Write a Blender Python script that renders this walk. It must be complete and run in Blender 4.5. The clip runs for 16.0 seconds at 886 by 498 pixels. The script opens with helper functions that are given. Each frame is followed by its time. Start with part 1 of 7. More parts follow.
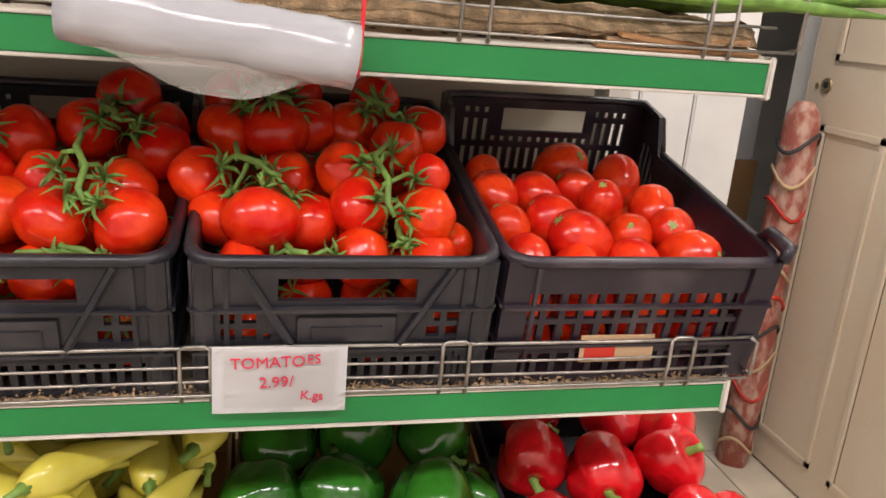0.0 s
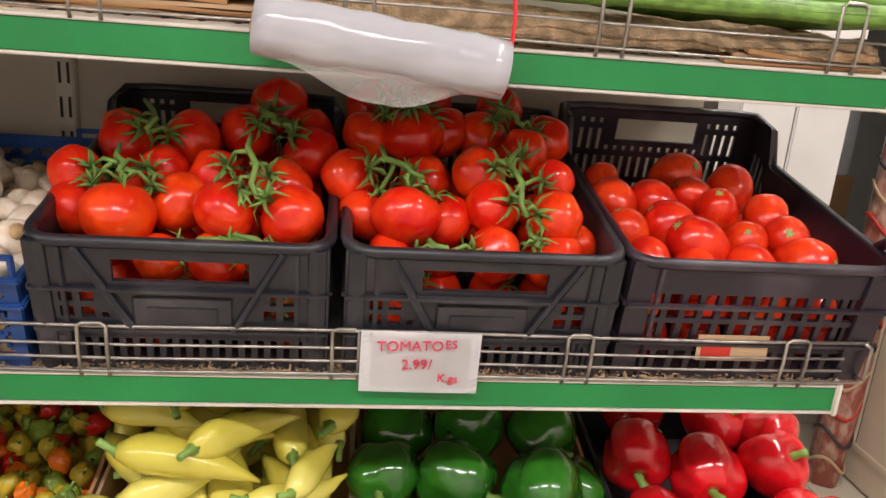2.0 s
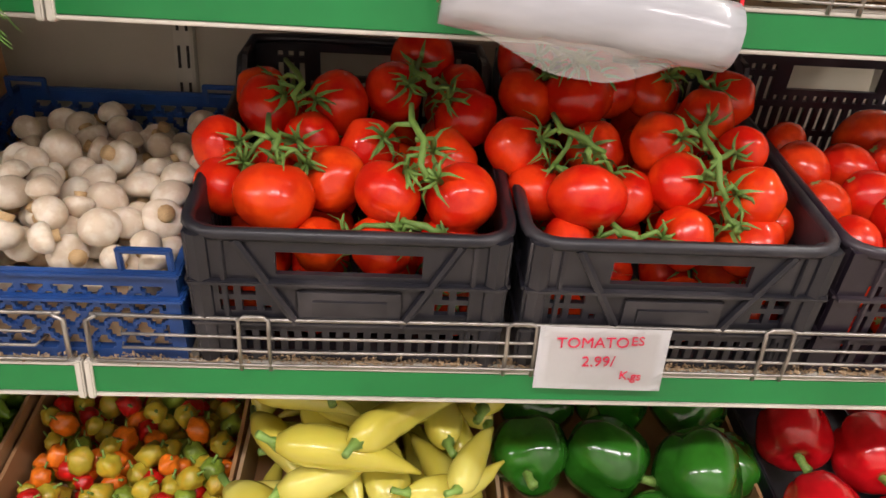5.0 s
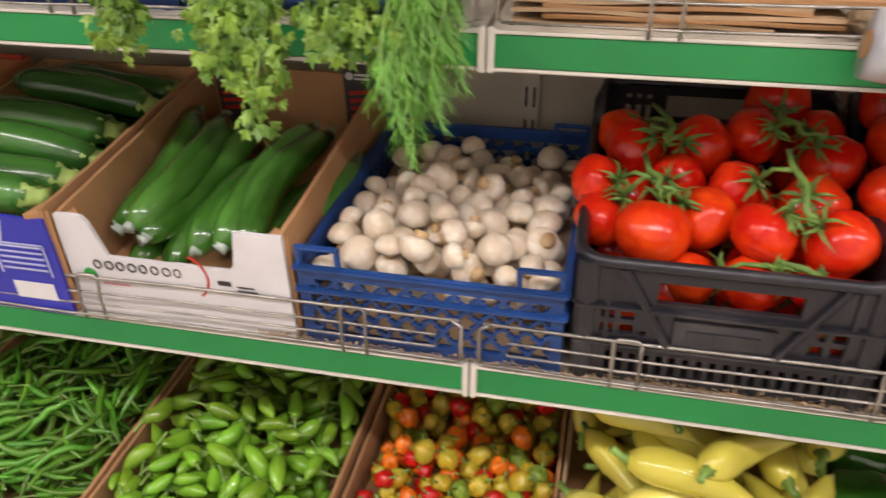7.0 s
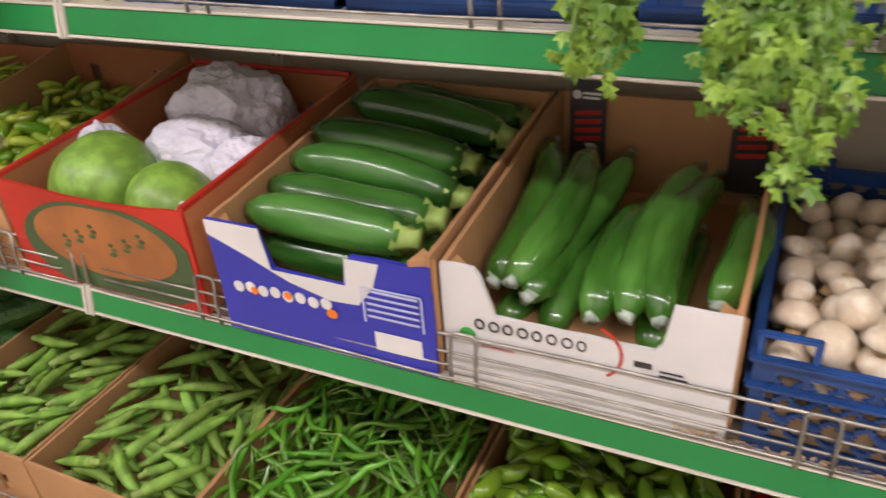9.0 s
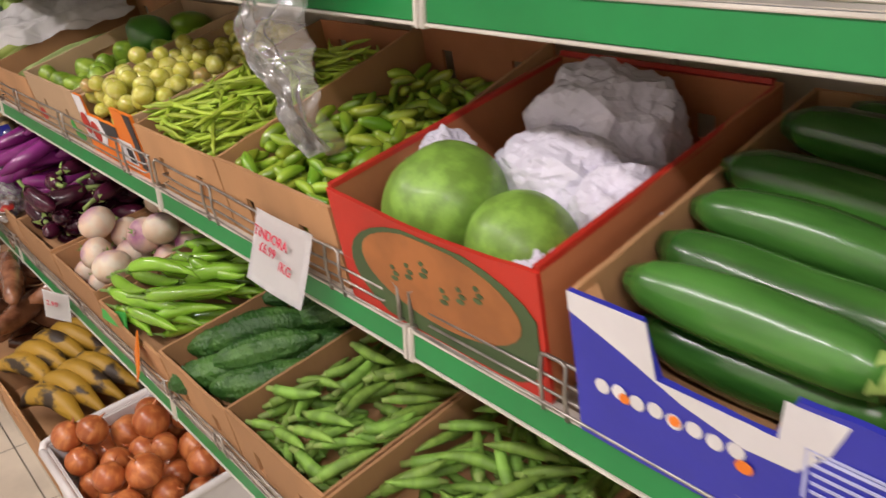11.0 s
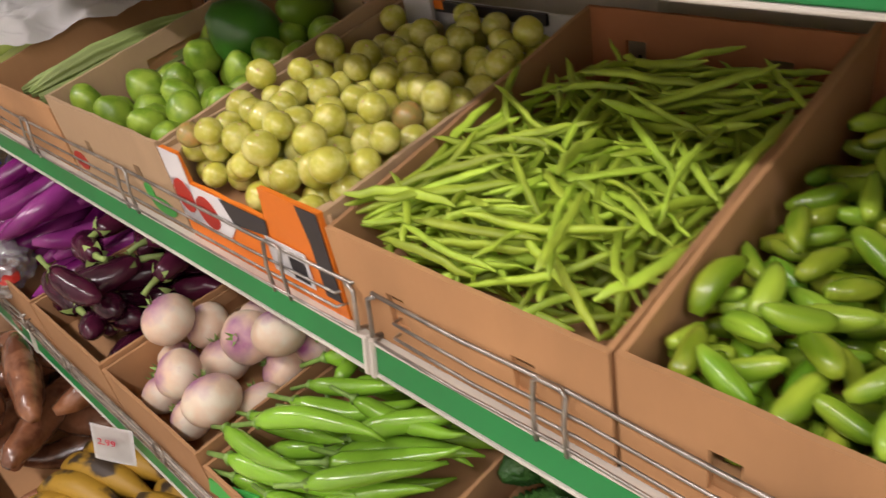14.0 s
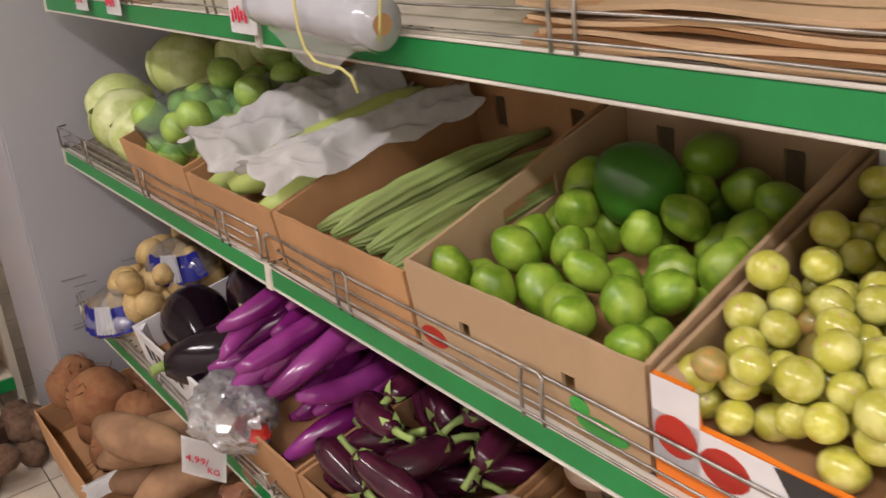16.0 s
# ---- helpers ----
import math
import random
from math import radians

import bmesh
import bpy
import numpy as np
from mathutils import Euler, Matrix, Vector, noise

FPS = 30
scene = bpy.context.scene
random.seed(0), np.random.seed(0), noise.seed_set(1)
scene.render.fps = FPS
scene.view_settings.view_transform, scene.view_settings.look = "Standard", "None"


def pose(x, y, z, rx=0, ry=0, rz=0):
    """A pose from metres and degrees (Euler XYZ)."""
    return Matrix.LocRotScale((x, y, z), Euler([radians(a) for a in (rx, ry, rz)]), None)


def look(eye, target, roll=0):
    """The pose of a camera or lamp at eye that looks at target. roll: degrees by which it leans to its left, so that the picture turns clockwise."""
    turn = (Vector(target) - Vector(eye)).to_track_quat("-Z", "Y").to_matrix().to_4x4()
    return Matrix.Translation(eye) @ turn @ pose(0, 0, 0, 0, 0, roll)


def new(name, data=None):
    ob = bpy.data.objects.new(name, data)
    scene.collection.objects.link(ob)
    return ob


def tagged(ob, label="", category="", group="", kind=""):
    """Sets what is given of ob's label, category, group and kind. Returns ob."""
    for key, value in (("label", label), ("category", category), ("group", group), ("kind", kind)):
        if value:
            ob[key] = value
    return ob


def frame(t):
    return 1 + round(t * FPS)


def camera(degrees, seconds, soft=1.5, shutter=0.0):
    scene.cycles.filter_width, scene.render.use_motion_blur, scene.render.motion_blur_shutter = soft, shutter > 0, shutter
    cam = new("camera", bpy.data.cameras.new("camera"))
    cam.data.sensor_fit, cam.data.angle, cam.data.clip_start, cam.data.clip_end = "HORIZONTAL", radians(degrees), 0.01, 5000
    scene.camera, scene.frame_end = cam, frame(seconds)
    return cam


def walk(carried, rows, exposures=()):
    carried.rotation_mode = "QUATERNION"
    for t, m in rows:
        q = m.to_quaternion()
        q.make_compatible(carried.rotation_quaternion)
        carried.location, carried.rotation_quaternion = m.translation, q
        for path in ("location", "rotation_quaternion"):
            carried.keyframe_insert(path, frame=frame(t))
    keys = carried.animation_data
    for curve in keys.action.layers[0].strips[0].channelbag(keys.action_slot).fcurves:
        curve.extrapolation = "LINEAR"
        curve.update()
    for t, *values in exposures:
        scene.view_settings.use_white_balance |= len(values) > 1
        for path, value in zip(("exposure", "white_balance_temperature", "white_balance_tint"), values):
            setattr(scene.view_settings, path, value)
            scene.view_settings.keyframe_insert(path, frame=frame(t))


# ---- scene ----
cam = camera(59.7, 16.0, 1.5, 0.4)
PATH = [
    (0, (-0.514, -0.709, 1.333), (-0.074, 1.152, 0.745), 4.4),
    (0.5, (-0.527, -0.718, 1.335), (-0.119, 1.151, 0.753), 4.4),
    (1, (-0.543, -0.738, 1.333), (-0.183, 1.143, 0.757), 4.4),
    (1.5, (-0.567, -0.754, 1.336), (-0.26, 1.138, 0.762), 4.5),
    (2, (-0.589, -0.765, 1.335), (-0.331, 1.132, 0.758), 4.5),
    (2.5, (-0.592, -0.754, 1.331), (-0.37, 1.143, 0.738), 4.5),
    (3, (-0.586, -0.708, 1.344), (-0.455, 1.176, 0.683), 3.7),
    (5.3, (-0.726, -0.65, 1.381), (-0.591, 1.171, 0.566), 3.5),
    (5.5, (-0.733, -0.674, 1.387), (-0.652, 1.154, 0.58), 3.0),
    (6, (-0.759, -0.724, 1.401), (-0.813, 1.118, 0.625), 2.6),
    (6.5, (-0.796, -0.747, 1.404), (-1.023, 1.086, 0.638), 2.3),
    (7, (-0.872, -0.726, 1.399), (-1.273, 1.075, 0.629), 1.0),
    (7.5, (-0.963, -0.694, 1.403), (-1.464, 1.09, 0.651), 0.3),
    (8, (-1.049, -0.669, 1.395), (-1.626, 1.097, 0.653), 0.1),
    (8.5, (-1.134, -0.659, 1.385), (-1.795, 1.082, 0.654), 0.4),
    (9, (-1.194, -0.645, 1.378), (-1.969, 1.045, 0.642), 0.6),
    (9.2, (-1.22, -0.625, 1.378), (-2.073, 1.022, 0.629), 0.4),
    (11.3, (-1.516, -0.444, 1.363), (-2.93, 0.738, 0.584), -1.6),
    (11.5, (-1.599, -0.438, 1.363), (-3.019, 0.741, 0.591), -1.7),
    (12, (-1.791, -0.433, 1.368), (-3.206, 0.745, 0.588), -2.1),
    (12.5, (-1.881, -0.425, 1.37), (-3.277, 0.766, 0.575), -2.2),
    (13, (-1.98, -0.385, 1.343), (-3.318, 0.855, 0.524), -3.1),
    (13.5, (-2.105, -0.36, 1.331), (-3.374, 0.916, 0.459), -3.2),
    (14, (-2.195, -0.368, 1.343), (-3.468, 0.883, 0.441), -2.3),
    (14.5, (-2.324, -0.393, 1.367), (-3.643, 0.829, 0.489), -2.6),
    (15, (-2.489, -0.432, 1.392), (-3.847, 0.785, 0.57), -2.5),
    (15.5, (-2.605, -0.468, 1.401), (-3.991, 0.743, 0.619), -2.2),
    (16, (-2.687, -0.487, 1.404), (-4.103, 0.706, 0.648), -2.0),
]
walk(cam, [(t, look(eye, target, roll)) for t, eye, target, roll in PATH])

# ---- light ----
world = bpy.data.worlds.new("shop_world")
world.use_nodes = True
world.node_tree.nodes["Background"].inputs[0].default_value = (0.9, 0.93, 1.0, 1)
world.node_tree.nodes["Background"].inputs[1].default_value = 0.2
scene.world = world
scene.view_settings.exposure = -0.06
LAMP_POWER = 27.0


# ---- materials ----
def mat(name, col, rough=0.5, var=0.18, scale=14.0, fine=90.0, bump=0.08, col2=None, mixlo=0.42, mixhi=0.62,
        metal=0.0, sss=0.0, coat=0.0, rand=0.12, alpha=1.0, transmission=0.0, spec=0.5, hue=0.0, stretch=(1, 1, 1), crown=None):
    """A procedural surface: two scales of colour variation, an optional second colour in patches, fine relief."""
    m = bpy.data.materials.new(name)
    m.use_nodes = True
    n, l = m.node_tree.nodes, m.node_tree.links
    b = n["Principled BSDF"]
    tc = n.new("ShaderNodeTexCoord")
    mp = n.new("ShaderNodeMapping")
    mp.inputs["Scale"].default_value = stretch
    l.new(tc.outputs["Object"], mp.inputs[0])
    info = n.new("ShaderNodeObjectInfo")
    shift = n.new("ShaderNodeVectorMath")
    l.new(mp.outputs[0], shift.inputs[0])
    l.new(info.outputs["Random"], shift.inputs[1])
    big, small = n.new("ShaderNodeTexNoise"), n.new("ShaderNodeTexNoise")
    big.inputs["Scale"].default_value, small.inputs["Scale"].default_value = scale, fine
    big.inputs["Detail"].default_value = small.inputs["Detail"].default_value = 3
    l.new(shift.outputs[0], big.inputs["Vector"])
    l.new(shift.outputs[0], small.inputs["Vector"])
    ramp = n.new("ShaderNodeValToRGB")
    ramp.color_ramp.elements[0].position, ramp.color_ramp.elements[1].position = mixlo, mixhi
    c2 = col2 if col2 else tuple(min(1, c * (1 + var)) for c in col)
    ramp.color_ramp.elements[0].color = (*[c * (1 - var * 0.6) for c in col], 1)
    ramp.color_ramp.elements[1].color = (*c2, 1)
    l.new(big.outputs["Fac"], ramp.inputs[0])
    hsv = n.new("ShaderNodeHueSaturation")
    l.new(ramp.outputs[0], hsv.inputs["Color"])
    val = n.new("ShaderNodeMath")
    val.operation = "MULTIPLY_ADD"
    val.inputs[1].default_value, val.inputs[2].default_value = 0.5 * var, 1 - 0.25 * var - rand / 2
    l.new(small.outputs["Fac"], val.inputs[0])
    val2 = n.new("ShaderNodeMath")
    val2.operation = "MULTIPLY_ADD"
    val2.inputs[1].default_value = rand
    l.new(info.outputs["Random"], val2.inputs[0])
    l.new(val.outputs[0], val2.inputs[2])
    l.new(val2.outputs[0], hsv.inputs["Value"])
    if hue:
        hm = n.new("ShaderNodeMath")
        hm.operation = "MULTIPLY_ADD"
        hm.inputs[1].default_value, hm.inputs[2].default_value = hue, 0.5 - hue / 2
        l.new(info.outputs["Random"], hm.inputs[0])
        l.new(hm.outputs[0], hsv.inputs["Hue"])
    out = hsv.outputs[0]
    if crown:
        # pigment that deepens towards the crown of a root, with an uneven edge
        sep = n.new("ShaderNodeSeparateXYZ")
        l.new(tc.outputs["Object"], sep.inputs[0])
        add = n.new("ShaderNodeMath")
        add.operation = "MULTIPLY_ADD"
        add.inputs[1].default_value = 1.3
        l.new(big.outputs["Fac"], add.inputs[0])
        l.new(sep.outputs["Z"], add.inputs[2])
        rng_n = n.new("ShaderNodeMapRange")
        rng_n.inputs["From Min"].default_value, rng_n.inputs["From Max"].default_value = crown[1], crown[2]
        l.new(add.outputs[0], rng_n.inputs["Value"])
        mx = n.new("ShaderNodeMix")
        mx.data_type = "RGBA"
        l.new(rng_n.outputs[0], mx.inputs[0])
        l.new(out, mx.inputs[6])
        mx.inputs[7].default_value = (*crown[0], 1)
        out = mx.outputs[2]
    l.new(out, b.inputs["Base Color"])
    rr = n.new("ShaderNodeMath")
    rr.operation = "MULTIPLY_ADD"
    rr.inputs[1].default_value, rr.inputs[2].default_value = 0.25 * rough, rough * 0.87
    l.new(big.outputs["Fac"], rr.inputs[0])
    l.new(rr.outputs[0], b.inputs["Roughness"])
    if bump:
        bp = n.new("ShaderNodeBump")
        bp.inputs["Strength"].default_value, bp.inputs["Distance"].default_value = bump, 0.004
        l.new(small.outputs["Fac"], bp.inputs["Height"])
        l.new(bp.outputs[0], b.inputs["Normal"])
    b.inputs["Metallic"].default_value = metal
    b.inputs["Specular IOR Level"].default_value = spec
    b.inputs["Coat Weight"].default_value = coat
    b.inputs["Coat Roughness"].default_value = 0.12
    b.inputs["Alpha"].default_value = alpha
    b.inputs["Transmission Weight"].default_value = transmission
    if sss:
        b.inputs["Subsurface Weight"].default_value = sss
        b.inputs["Subsurface Radius"].default_value = (0.012, 0.006, 0.003)
        b.inputs["Subsurface Scale"].default_value = 0.4
    return m


GREEN_STRIP = mat("green_rail_plastic", (0.010, 0.215, 0.052), 0.38, 0.1, 6, 60, 0.02, rand=0.03)
WHITE_EDGE = mat("rail_edge_plastic", (0.60, 0.57, 0.50), 0.45, 0.12, 9, 120, 0.03, rand=0.04)
METAL_CREAM = mat("cream_shelf_steel", (0.50, 0.46, 0.38), 0.5, 0.2, 7, 70, 0.05, rand=0.05)
BACK_CREAM = mat("cream_back_panel", (0.50, 0.45, 0.36), 0.6, 0.14, 3, 40, 0.03, rand=0.04)
WIRE = mat("dull_zinc_wire", (0.36, 0.34, 0.31), 0.38, 0.3, 30, 160, 0.05, metal=0.85, rand=0.05)
DIRTY_DECK = mat("dirty_deck", (0.33, 0.29, 0.23), 0.75, 0.5, 18, 140, 0.3, col2=(0.14, 0.11, 0.08), rand=0.05)
CARD = mat("brown_cardboard", (0.42, 0.225, 0.10), 0.85, 0.16, 5, 130, 0.10, rand=0.14, stretch=(1, 1, 0.4))
CARD_LIGHT = mat("pale_cardboard", (0.47, 0.32, 0.185), 0.85, 0.16, 5, 130, 0.10, rand=0.1, stretch=(1, 1, 0.4))
CARD_ORANGE = mat("inner_red_brown_card", (0.40, 0.15, 0.06), 0.8, 0.16, 5, 130, 0.10, rand=0.1)
WHITE_CARD = mat("white_printed_card", (0.70, 0.69, 0.70), 0.6, 0.1, 6, 110, 0.05, rand=0.05)
RED_CARD = mat("red_printed_card", (0.46, 0.024, 0.012), 0.5, 0.15, 5, 90, 0.05, rand=0.04)
BLUE_CARD = mat("blue_printed_card", (0.030, 0.035, 0.42), 0.45, 0.15, 5, 90, 0.05, rand=0.04)
ORANGE_CARD = mat("orange_printed_card", (0.80, 0.20, 0.015), 0.5, 0.12, 5, 90, 0.05, rand=0.04)
DARK_PRINT = mat("dark_print", (0.035, 0.032, 0.035), 0.5, 0.2, 5, 90, 0.03, rand=0.04)
GREEN_PRINT = mat("olive_print", (0.055, 0.10, 0.035), 0.5, 0.2, 5, 90, 0.03, rand=0.04)
LOGO_GREEN = mat("green_print", (0.05, 0.35, 0.06), 0.5, 0.2, 5, 90, 0.03, rand=0.04)
RED_INK = mat("red_marker_ink", (0.62, 0.015, 0.06), 0.6, 0.15, 40, 200, 0.0, rand=0.02)
PALE_PRINT = mat("pale_blue_print", (0.45, 0.48, 0.72), 0.5, 0.1, 8, 90, 0.0, rand=0.04)
BLACK_CRATE = mat("black_crate_plastic", (0.022, 0.022, 0.030), 0.36, 0.5, 10, 120, 0.06, col2=(0.058, 0.054, 0.060), mixlo=0.50, mixhi=0.74, rand=0.05)
PLUM_CRATE = mat("plum_black_crate_plastic", (0.026, 0.018, 0.030), 0.34, 0.5, 10, 120, 0.06, col2=(0.075, 0.06, 0.07), mixlo=0.5, mixhi=0.75, rand=0.05)
BLUE_CRATE = mat("blue_crate_plastic", (0.012, 0.055, 0.215), 0.42, 0.3, 10, 120, 0.05, rand=0.05)
PAPER = mat("white_paper", (0.80, 0.79, 0.78), 0.75, 0.06, 6, 60, 0.05, rand=0.04)
TISSUE = mat("lilac_white_tissue_paper", (0.70, 0.68, 0.78), 0.8, 0.10, 12, 60, 0.1, rand=0.04)
TOMATO = mat("tomato_skin", (0.76, 0.026, 0.005), 0.2, 0.2, 1.2, 8, 0.0, col2=(0.84, 0.060, 0.007), sss=0.10, spec=0.38, coat=0.1, rand=0.16, hue=0.008)
PLUM_TOMATO = mat("plum_tomato_skin", (0.76, 0.028, 0.007), 0.2, 0.25, 1.2, 8, 0.0, col2=(0.84, 0.060, 0.010), sss=0.10, spec=0.38, coat=0.1, rand=0.15, hue=0.008)
VINE = mat("tomato_vine_green", (0.14, 0.25, 0.05), 0.55, 0.3, 30, 160, 0.15, rand=0.15)
RED_PEPPER = mat("red_pepper_skin", (0.60, 0.008, 0.014), 0.13, 0.2, 1.0, 4, 0.0, coat=0.5, rand=0.2, sss=0.05)
GREEN_PEPPER = mat("green_pepper_skin", (0.024, 0.14, 0.012), 0.15, 0.35, 1.0, 4, 0.0, coat=0.5, rand=0.25)
YELLOW_PEPPER = mat("pale_yellow_pepper_skin", (0.70, 0.62, 0.09), 0.24, 0.12, 8, 40, 0.0, coat=0.3, rand=0.16, col2=(0.76, 0.71, 0.17), sss=0.08)
STALK = mat("fresh_green_stalk", (0.20, 0.34, 0.07), 0.5, 0.25, 30, 120, 0.1, rand=0.1)
HAB = {
    "red": mat("red_habanero_skin", (0.62, 0.012, 0.010), 0.34, 0.25, 1.2, 5, 0.0, coat=0.12, rand=0.2),
    "orange": mat("orange_habanero_skin", (0.85, 0.19, 0.012), 0.34, 0.25, 1.2, 5, 0.0, coat=0.12, rand=0.2),
    "yellow": mat("yellow_green_habanero_skin", (0.58, 0.48, 0.045), 0.36, 0.25, 1.2, 5, 0.0, coat=0.12, rand=0.25, col2=(0.62, 0.42, 0.03)),
    "green": mat("green_habanero_skin", (0.27, 0.40, 0.045), 0.36, 0.25, 1.2, 5, 0.0, coat=0.12, rand=0.25),
}
JALA = mat("bright_green_chilli_skin", (0.19, 0.39, 0.028), 0.24, 0.3, 12, 60, 0.0, coat=0.35, rand=0.3, hue=0.03)
CHILLI = mat("dark_green_chilli_skin", (0.095, 0.27, 0.022), 0.25, 0.3, 12, 60, 0.0, coat=0.35, rand=0.4, hue=0.03)
LONGCHILLI = mat("long_light_chilli_skin", (0.22, 0.45, 0.035), 0.2, 0.2, 8, 60, 0.0, coat=0.4, rand=0.2)
OKRA = mat("okra_skin", (0.20, 0.36, 0.055), 0.6, 0.3, 14, 90, 0.12, rand=0.35, hue=0.02, stretch=(1, 1, 3))
TINDORA = mat("tindora_skin", (0.20, 0.39, 0.02), 0.26, 0.5, 30, 60, 0.02, col2=(0.40, 0.53, 0.05), coat=0.25, rand=0.35, hue=0.05, stretch=(1, 1, 0.25))
BEAN = mat("guar_bean_skin", (0.36, 0.49, 0.045), 0.5, 0.3, 20, 90, 0.1, rand=0.4, hue=0.02)
AMLA = mat("pale_gooseberry_skin", (0.60, 0.58, 0.09), 0.24, 0.2, 1.2, 6, 0.0, col2=(0.72, 0.70, 0.22), coat=0.3, rand=0.25, sss=0.12)
AMLA_BROWN = mat("blemished_gooseberry_skin", (0.50, 0.40, 0.12), 0.3, 0.4, 1.8, 6, 0.0, col2=(0.50, 0.30, 0.09), coat=0.25, rand=0.2)
LIME = mat("green_mango_skin", (0.20, 0.37, 0.025), 0.36, 0.35, 0.9, 14, 0.01, col2=(0.33, 0.48, 0.055), coat=0.12, rand=0.25)
PAPAYA = mat("dark_green_fruit_skin", (0.045, 0.17, 0.018), 0.3, 0.3, 8, 220, 0.05, coat=0.2, rand=0.15)
POMELO = mat("pomelo_skin", (0.20, 0.37, 0.055), 0.42, 0.3, 2.6, 30, 0.03, coat=0.1, rand=0.08)
COURGETTE = mat("courgette_skin", (0.030, 0.125, 0.018), 0.25, 0.5, 20, 220, 0.03, col2=(0.065, 0.21, 0.035), coat=0.3, rand=0.2, stretch=(1, 1, 0.18))
COURGETTE_END = mat("courgette_stalk_end", (0.25, 0.36, 0.085), 0.55, 0.25, 30, 90, 0.1, rand=0.1)
CUKE = mat("wrapped_cucumber_skin", (0.055, 0.20, 0.022), 0.22, 0.5, 26, 70, 0.25, col2=(0.09, 0.26, 0.04), coat=0.8, rand=0.15, stretch=(1, 1, 0.2))
FILM = mat("twisted_clear_film", (0.42, 0.50, 0.42), 0.2, 0.2, 60, 150, 0.5, rand=0.05, coat=0.5)
MUSH = mat("white_mushroom_skin", (0.76, 0.63, 0.47), 0.55, 0.16, 1.4, 7, 0.02, col2=(0.84, 0.76, 0.63), rand=0.14, sss=0.08)
MUSH_STEM = mat("mushroom_stalk", (0.56, 0.38, 0.19), 0.75, 0.3, 40, 120, 0.2, rand=0.15)
RIDGE = mat("ridge_gourd_skin", (0.22, 0.27, 0.08), 0.6, 0.25, 14, 110, 0.15, col2=(0.30, 0.40, 0.12), rand=0.15, stretch=(1, 1, 0.3))
BITTER = mat("bitter_gourd_skin", (0.035, 0.125, 0.020), 0.38, 0.35, 16, 150, 0.9, col2=(0.085, 0.21, 0.04), rand=0.2)
TURNIP = mat("turnip_white_skin", (0.82, 0.62, 0.45), 0.45, 0.14, 1.2, 7, 0.02, col2=(0.76, 0.68, 0.54), rand=0.08, sss=0.06, crown=((0.33, 0.085, 0.25), 0.95, 1.60))
AUB_BLACK = mat("black_aubergine_skin", (0.012, 0.005, 0.010), 0.12, 0.3, 6, 60, 0.0, coat=0.1, spec=0.35, rand=0.2)
AUB_DARK = mat("dark_maroon_aubergine_skin", (0.035, 0.006, 0.016), 0.16, 0.4, 8, 60, 0.0, col2=(0.075, 0.010, 0.030), spec=0.4, coat=0.12, rand=0.3)
AUB_PURPLE = mat("purple_aubergine_skin", (0.22, 0.015, 0.17), 0.2, 0.3, 7, 80, 0.02, col2=(0.33, 0.05, 0.27), spec=0.4, coat=0.2, rand=0.25)
CALYX = mat("pale_green_calyx", (0.26, 0.36, 0.10), 0.6, 0.3, 20, 120, 0.15, rand=0.2)
PLANTAIN = mat("spotted_plantain_skin", (0.46, 0.27, 0.028), 0.5, 0.2, 26, 80, 0.05, col2=(0.045, 0.03, 0.018), mixlo=0.52, mixhi=0.60, rand=0.1, stretch=(1, 1, 0.5))
ONION = mat("onion_skin", (0.46, 0.12, 0.035), 0.30, 0.25, 2.0, 9, 0.02, col2=(0.60, 0.22, 0.07), coat=0.2, rand=0.2, stretch=(1, 1, 0.3))
CASSAVA = mat("waxed_cassava_bark", (0.17, 0.062, 0.030), 0.24, 0.5, 18, 80, 0.5, col2=(0.28, 0.12, 0.06), coat=0.7, rand=0.3)
YAM = mat("brown_yam_skin", (0.25, 0.135, 0.070), 0.8, 0.25, 14, 90, 0.3, col2=(0.33, 0.19, 0.10), rand=0.2)
COCO = mat("hairy_brown_yam_skin", (0.36, 0.165, 0.07), 0.9, 0.35, 2.5, 14, 0.3, col2=(0.24, 0.095, 0.04), rand=0.2)
TARO = mat("taro_bark", (0.22, 0.13, 0.08), 0.9, 0.4, 2.5, 12, 0.3, col2=(0.12, 0.065, 0.04), rand=0.25)
POTATO = mat("pale_potato_skin", (0.54, 0.38, 0.16), 0.6, 0.18, 1.3, 8, 0.02, rand=0.15)
CABBAGE = mat("pale_cabbage_leaf", (0.54, 0.63, 0.22), 0.45, 0.2, 1.5, 6, 0.05, col2=(0.68, 0.73, 0.38), rand=0.12)
BOTTLE = mat("bottle_gourd_skin", (0.44, 0.53, 0.15), 0.45, 0.15, 8, 80, 0.03, rand=0.1)
GUAVA = mat("pale_guava_skin", (0.30, 0.45, 0.09), 0.4, 0.2, 1.3, 8, 0.01, rand=0.15)
BROCCOLI = mat("broccoli_head", (0.08, 0.17, 0.07), 0.75, 0.4, 4, 22, 0.3, rand=0.15)
LEAF = mat("coriander_leaf", (0.12, 0.27, 0.022), 0.45, 0.5, 30, 90, 0.1, rand=0.2, col2=(0.24, 0.40, 0.05))
DILL = mat("dill_frond", (0.12, 0.31, 0.03), 0.5, 0.3, 30, 90, 0.1, rand=0.2)
MORINGA = mat("drumstick_pod_skin", (0.15, 0.29, 0.05), 0.5, 0.3, 16, 90, 0.15, rand=0.3, stretch=(3, 3, 3))
BURLAP = mat("burlap_cloth", (0.52, 0.37, 0.22), 0.95, 0.35, 60, 420, 0.8, rand=0.05)
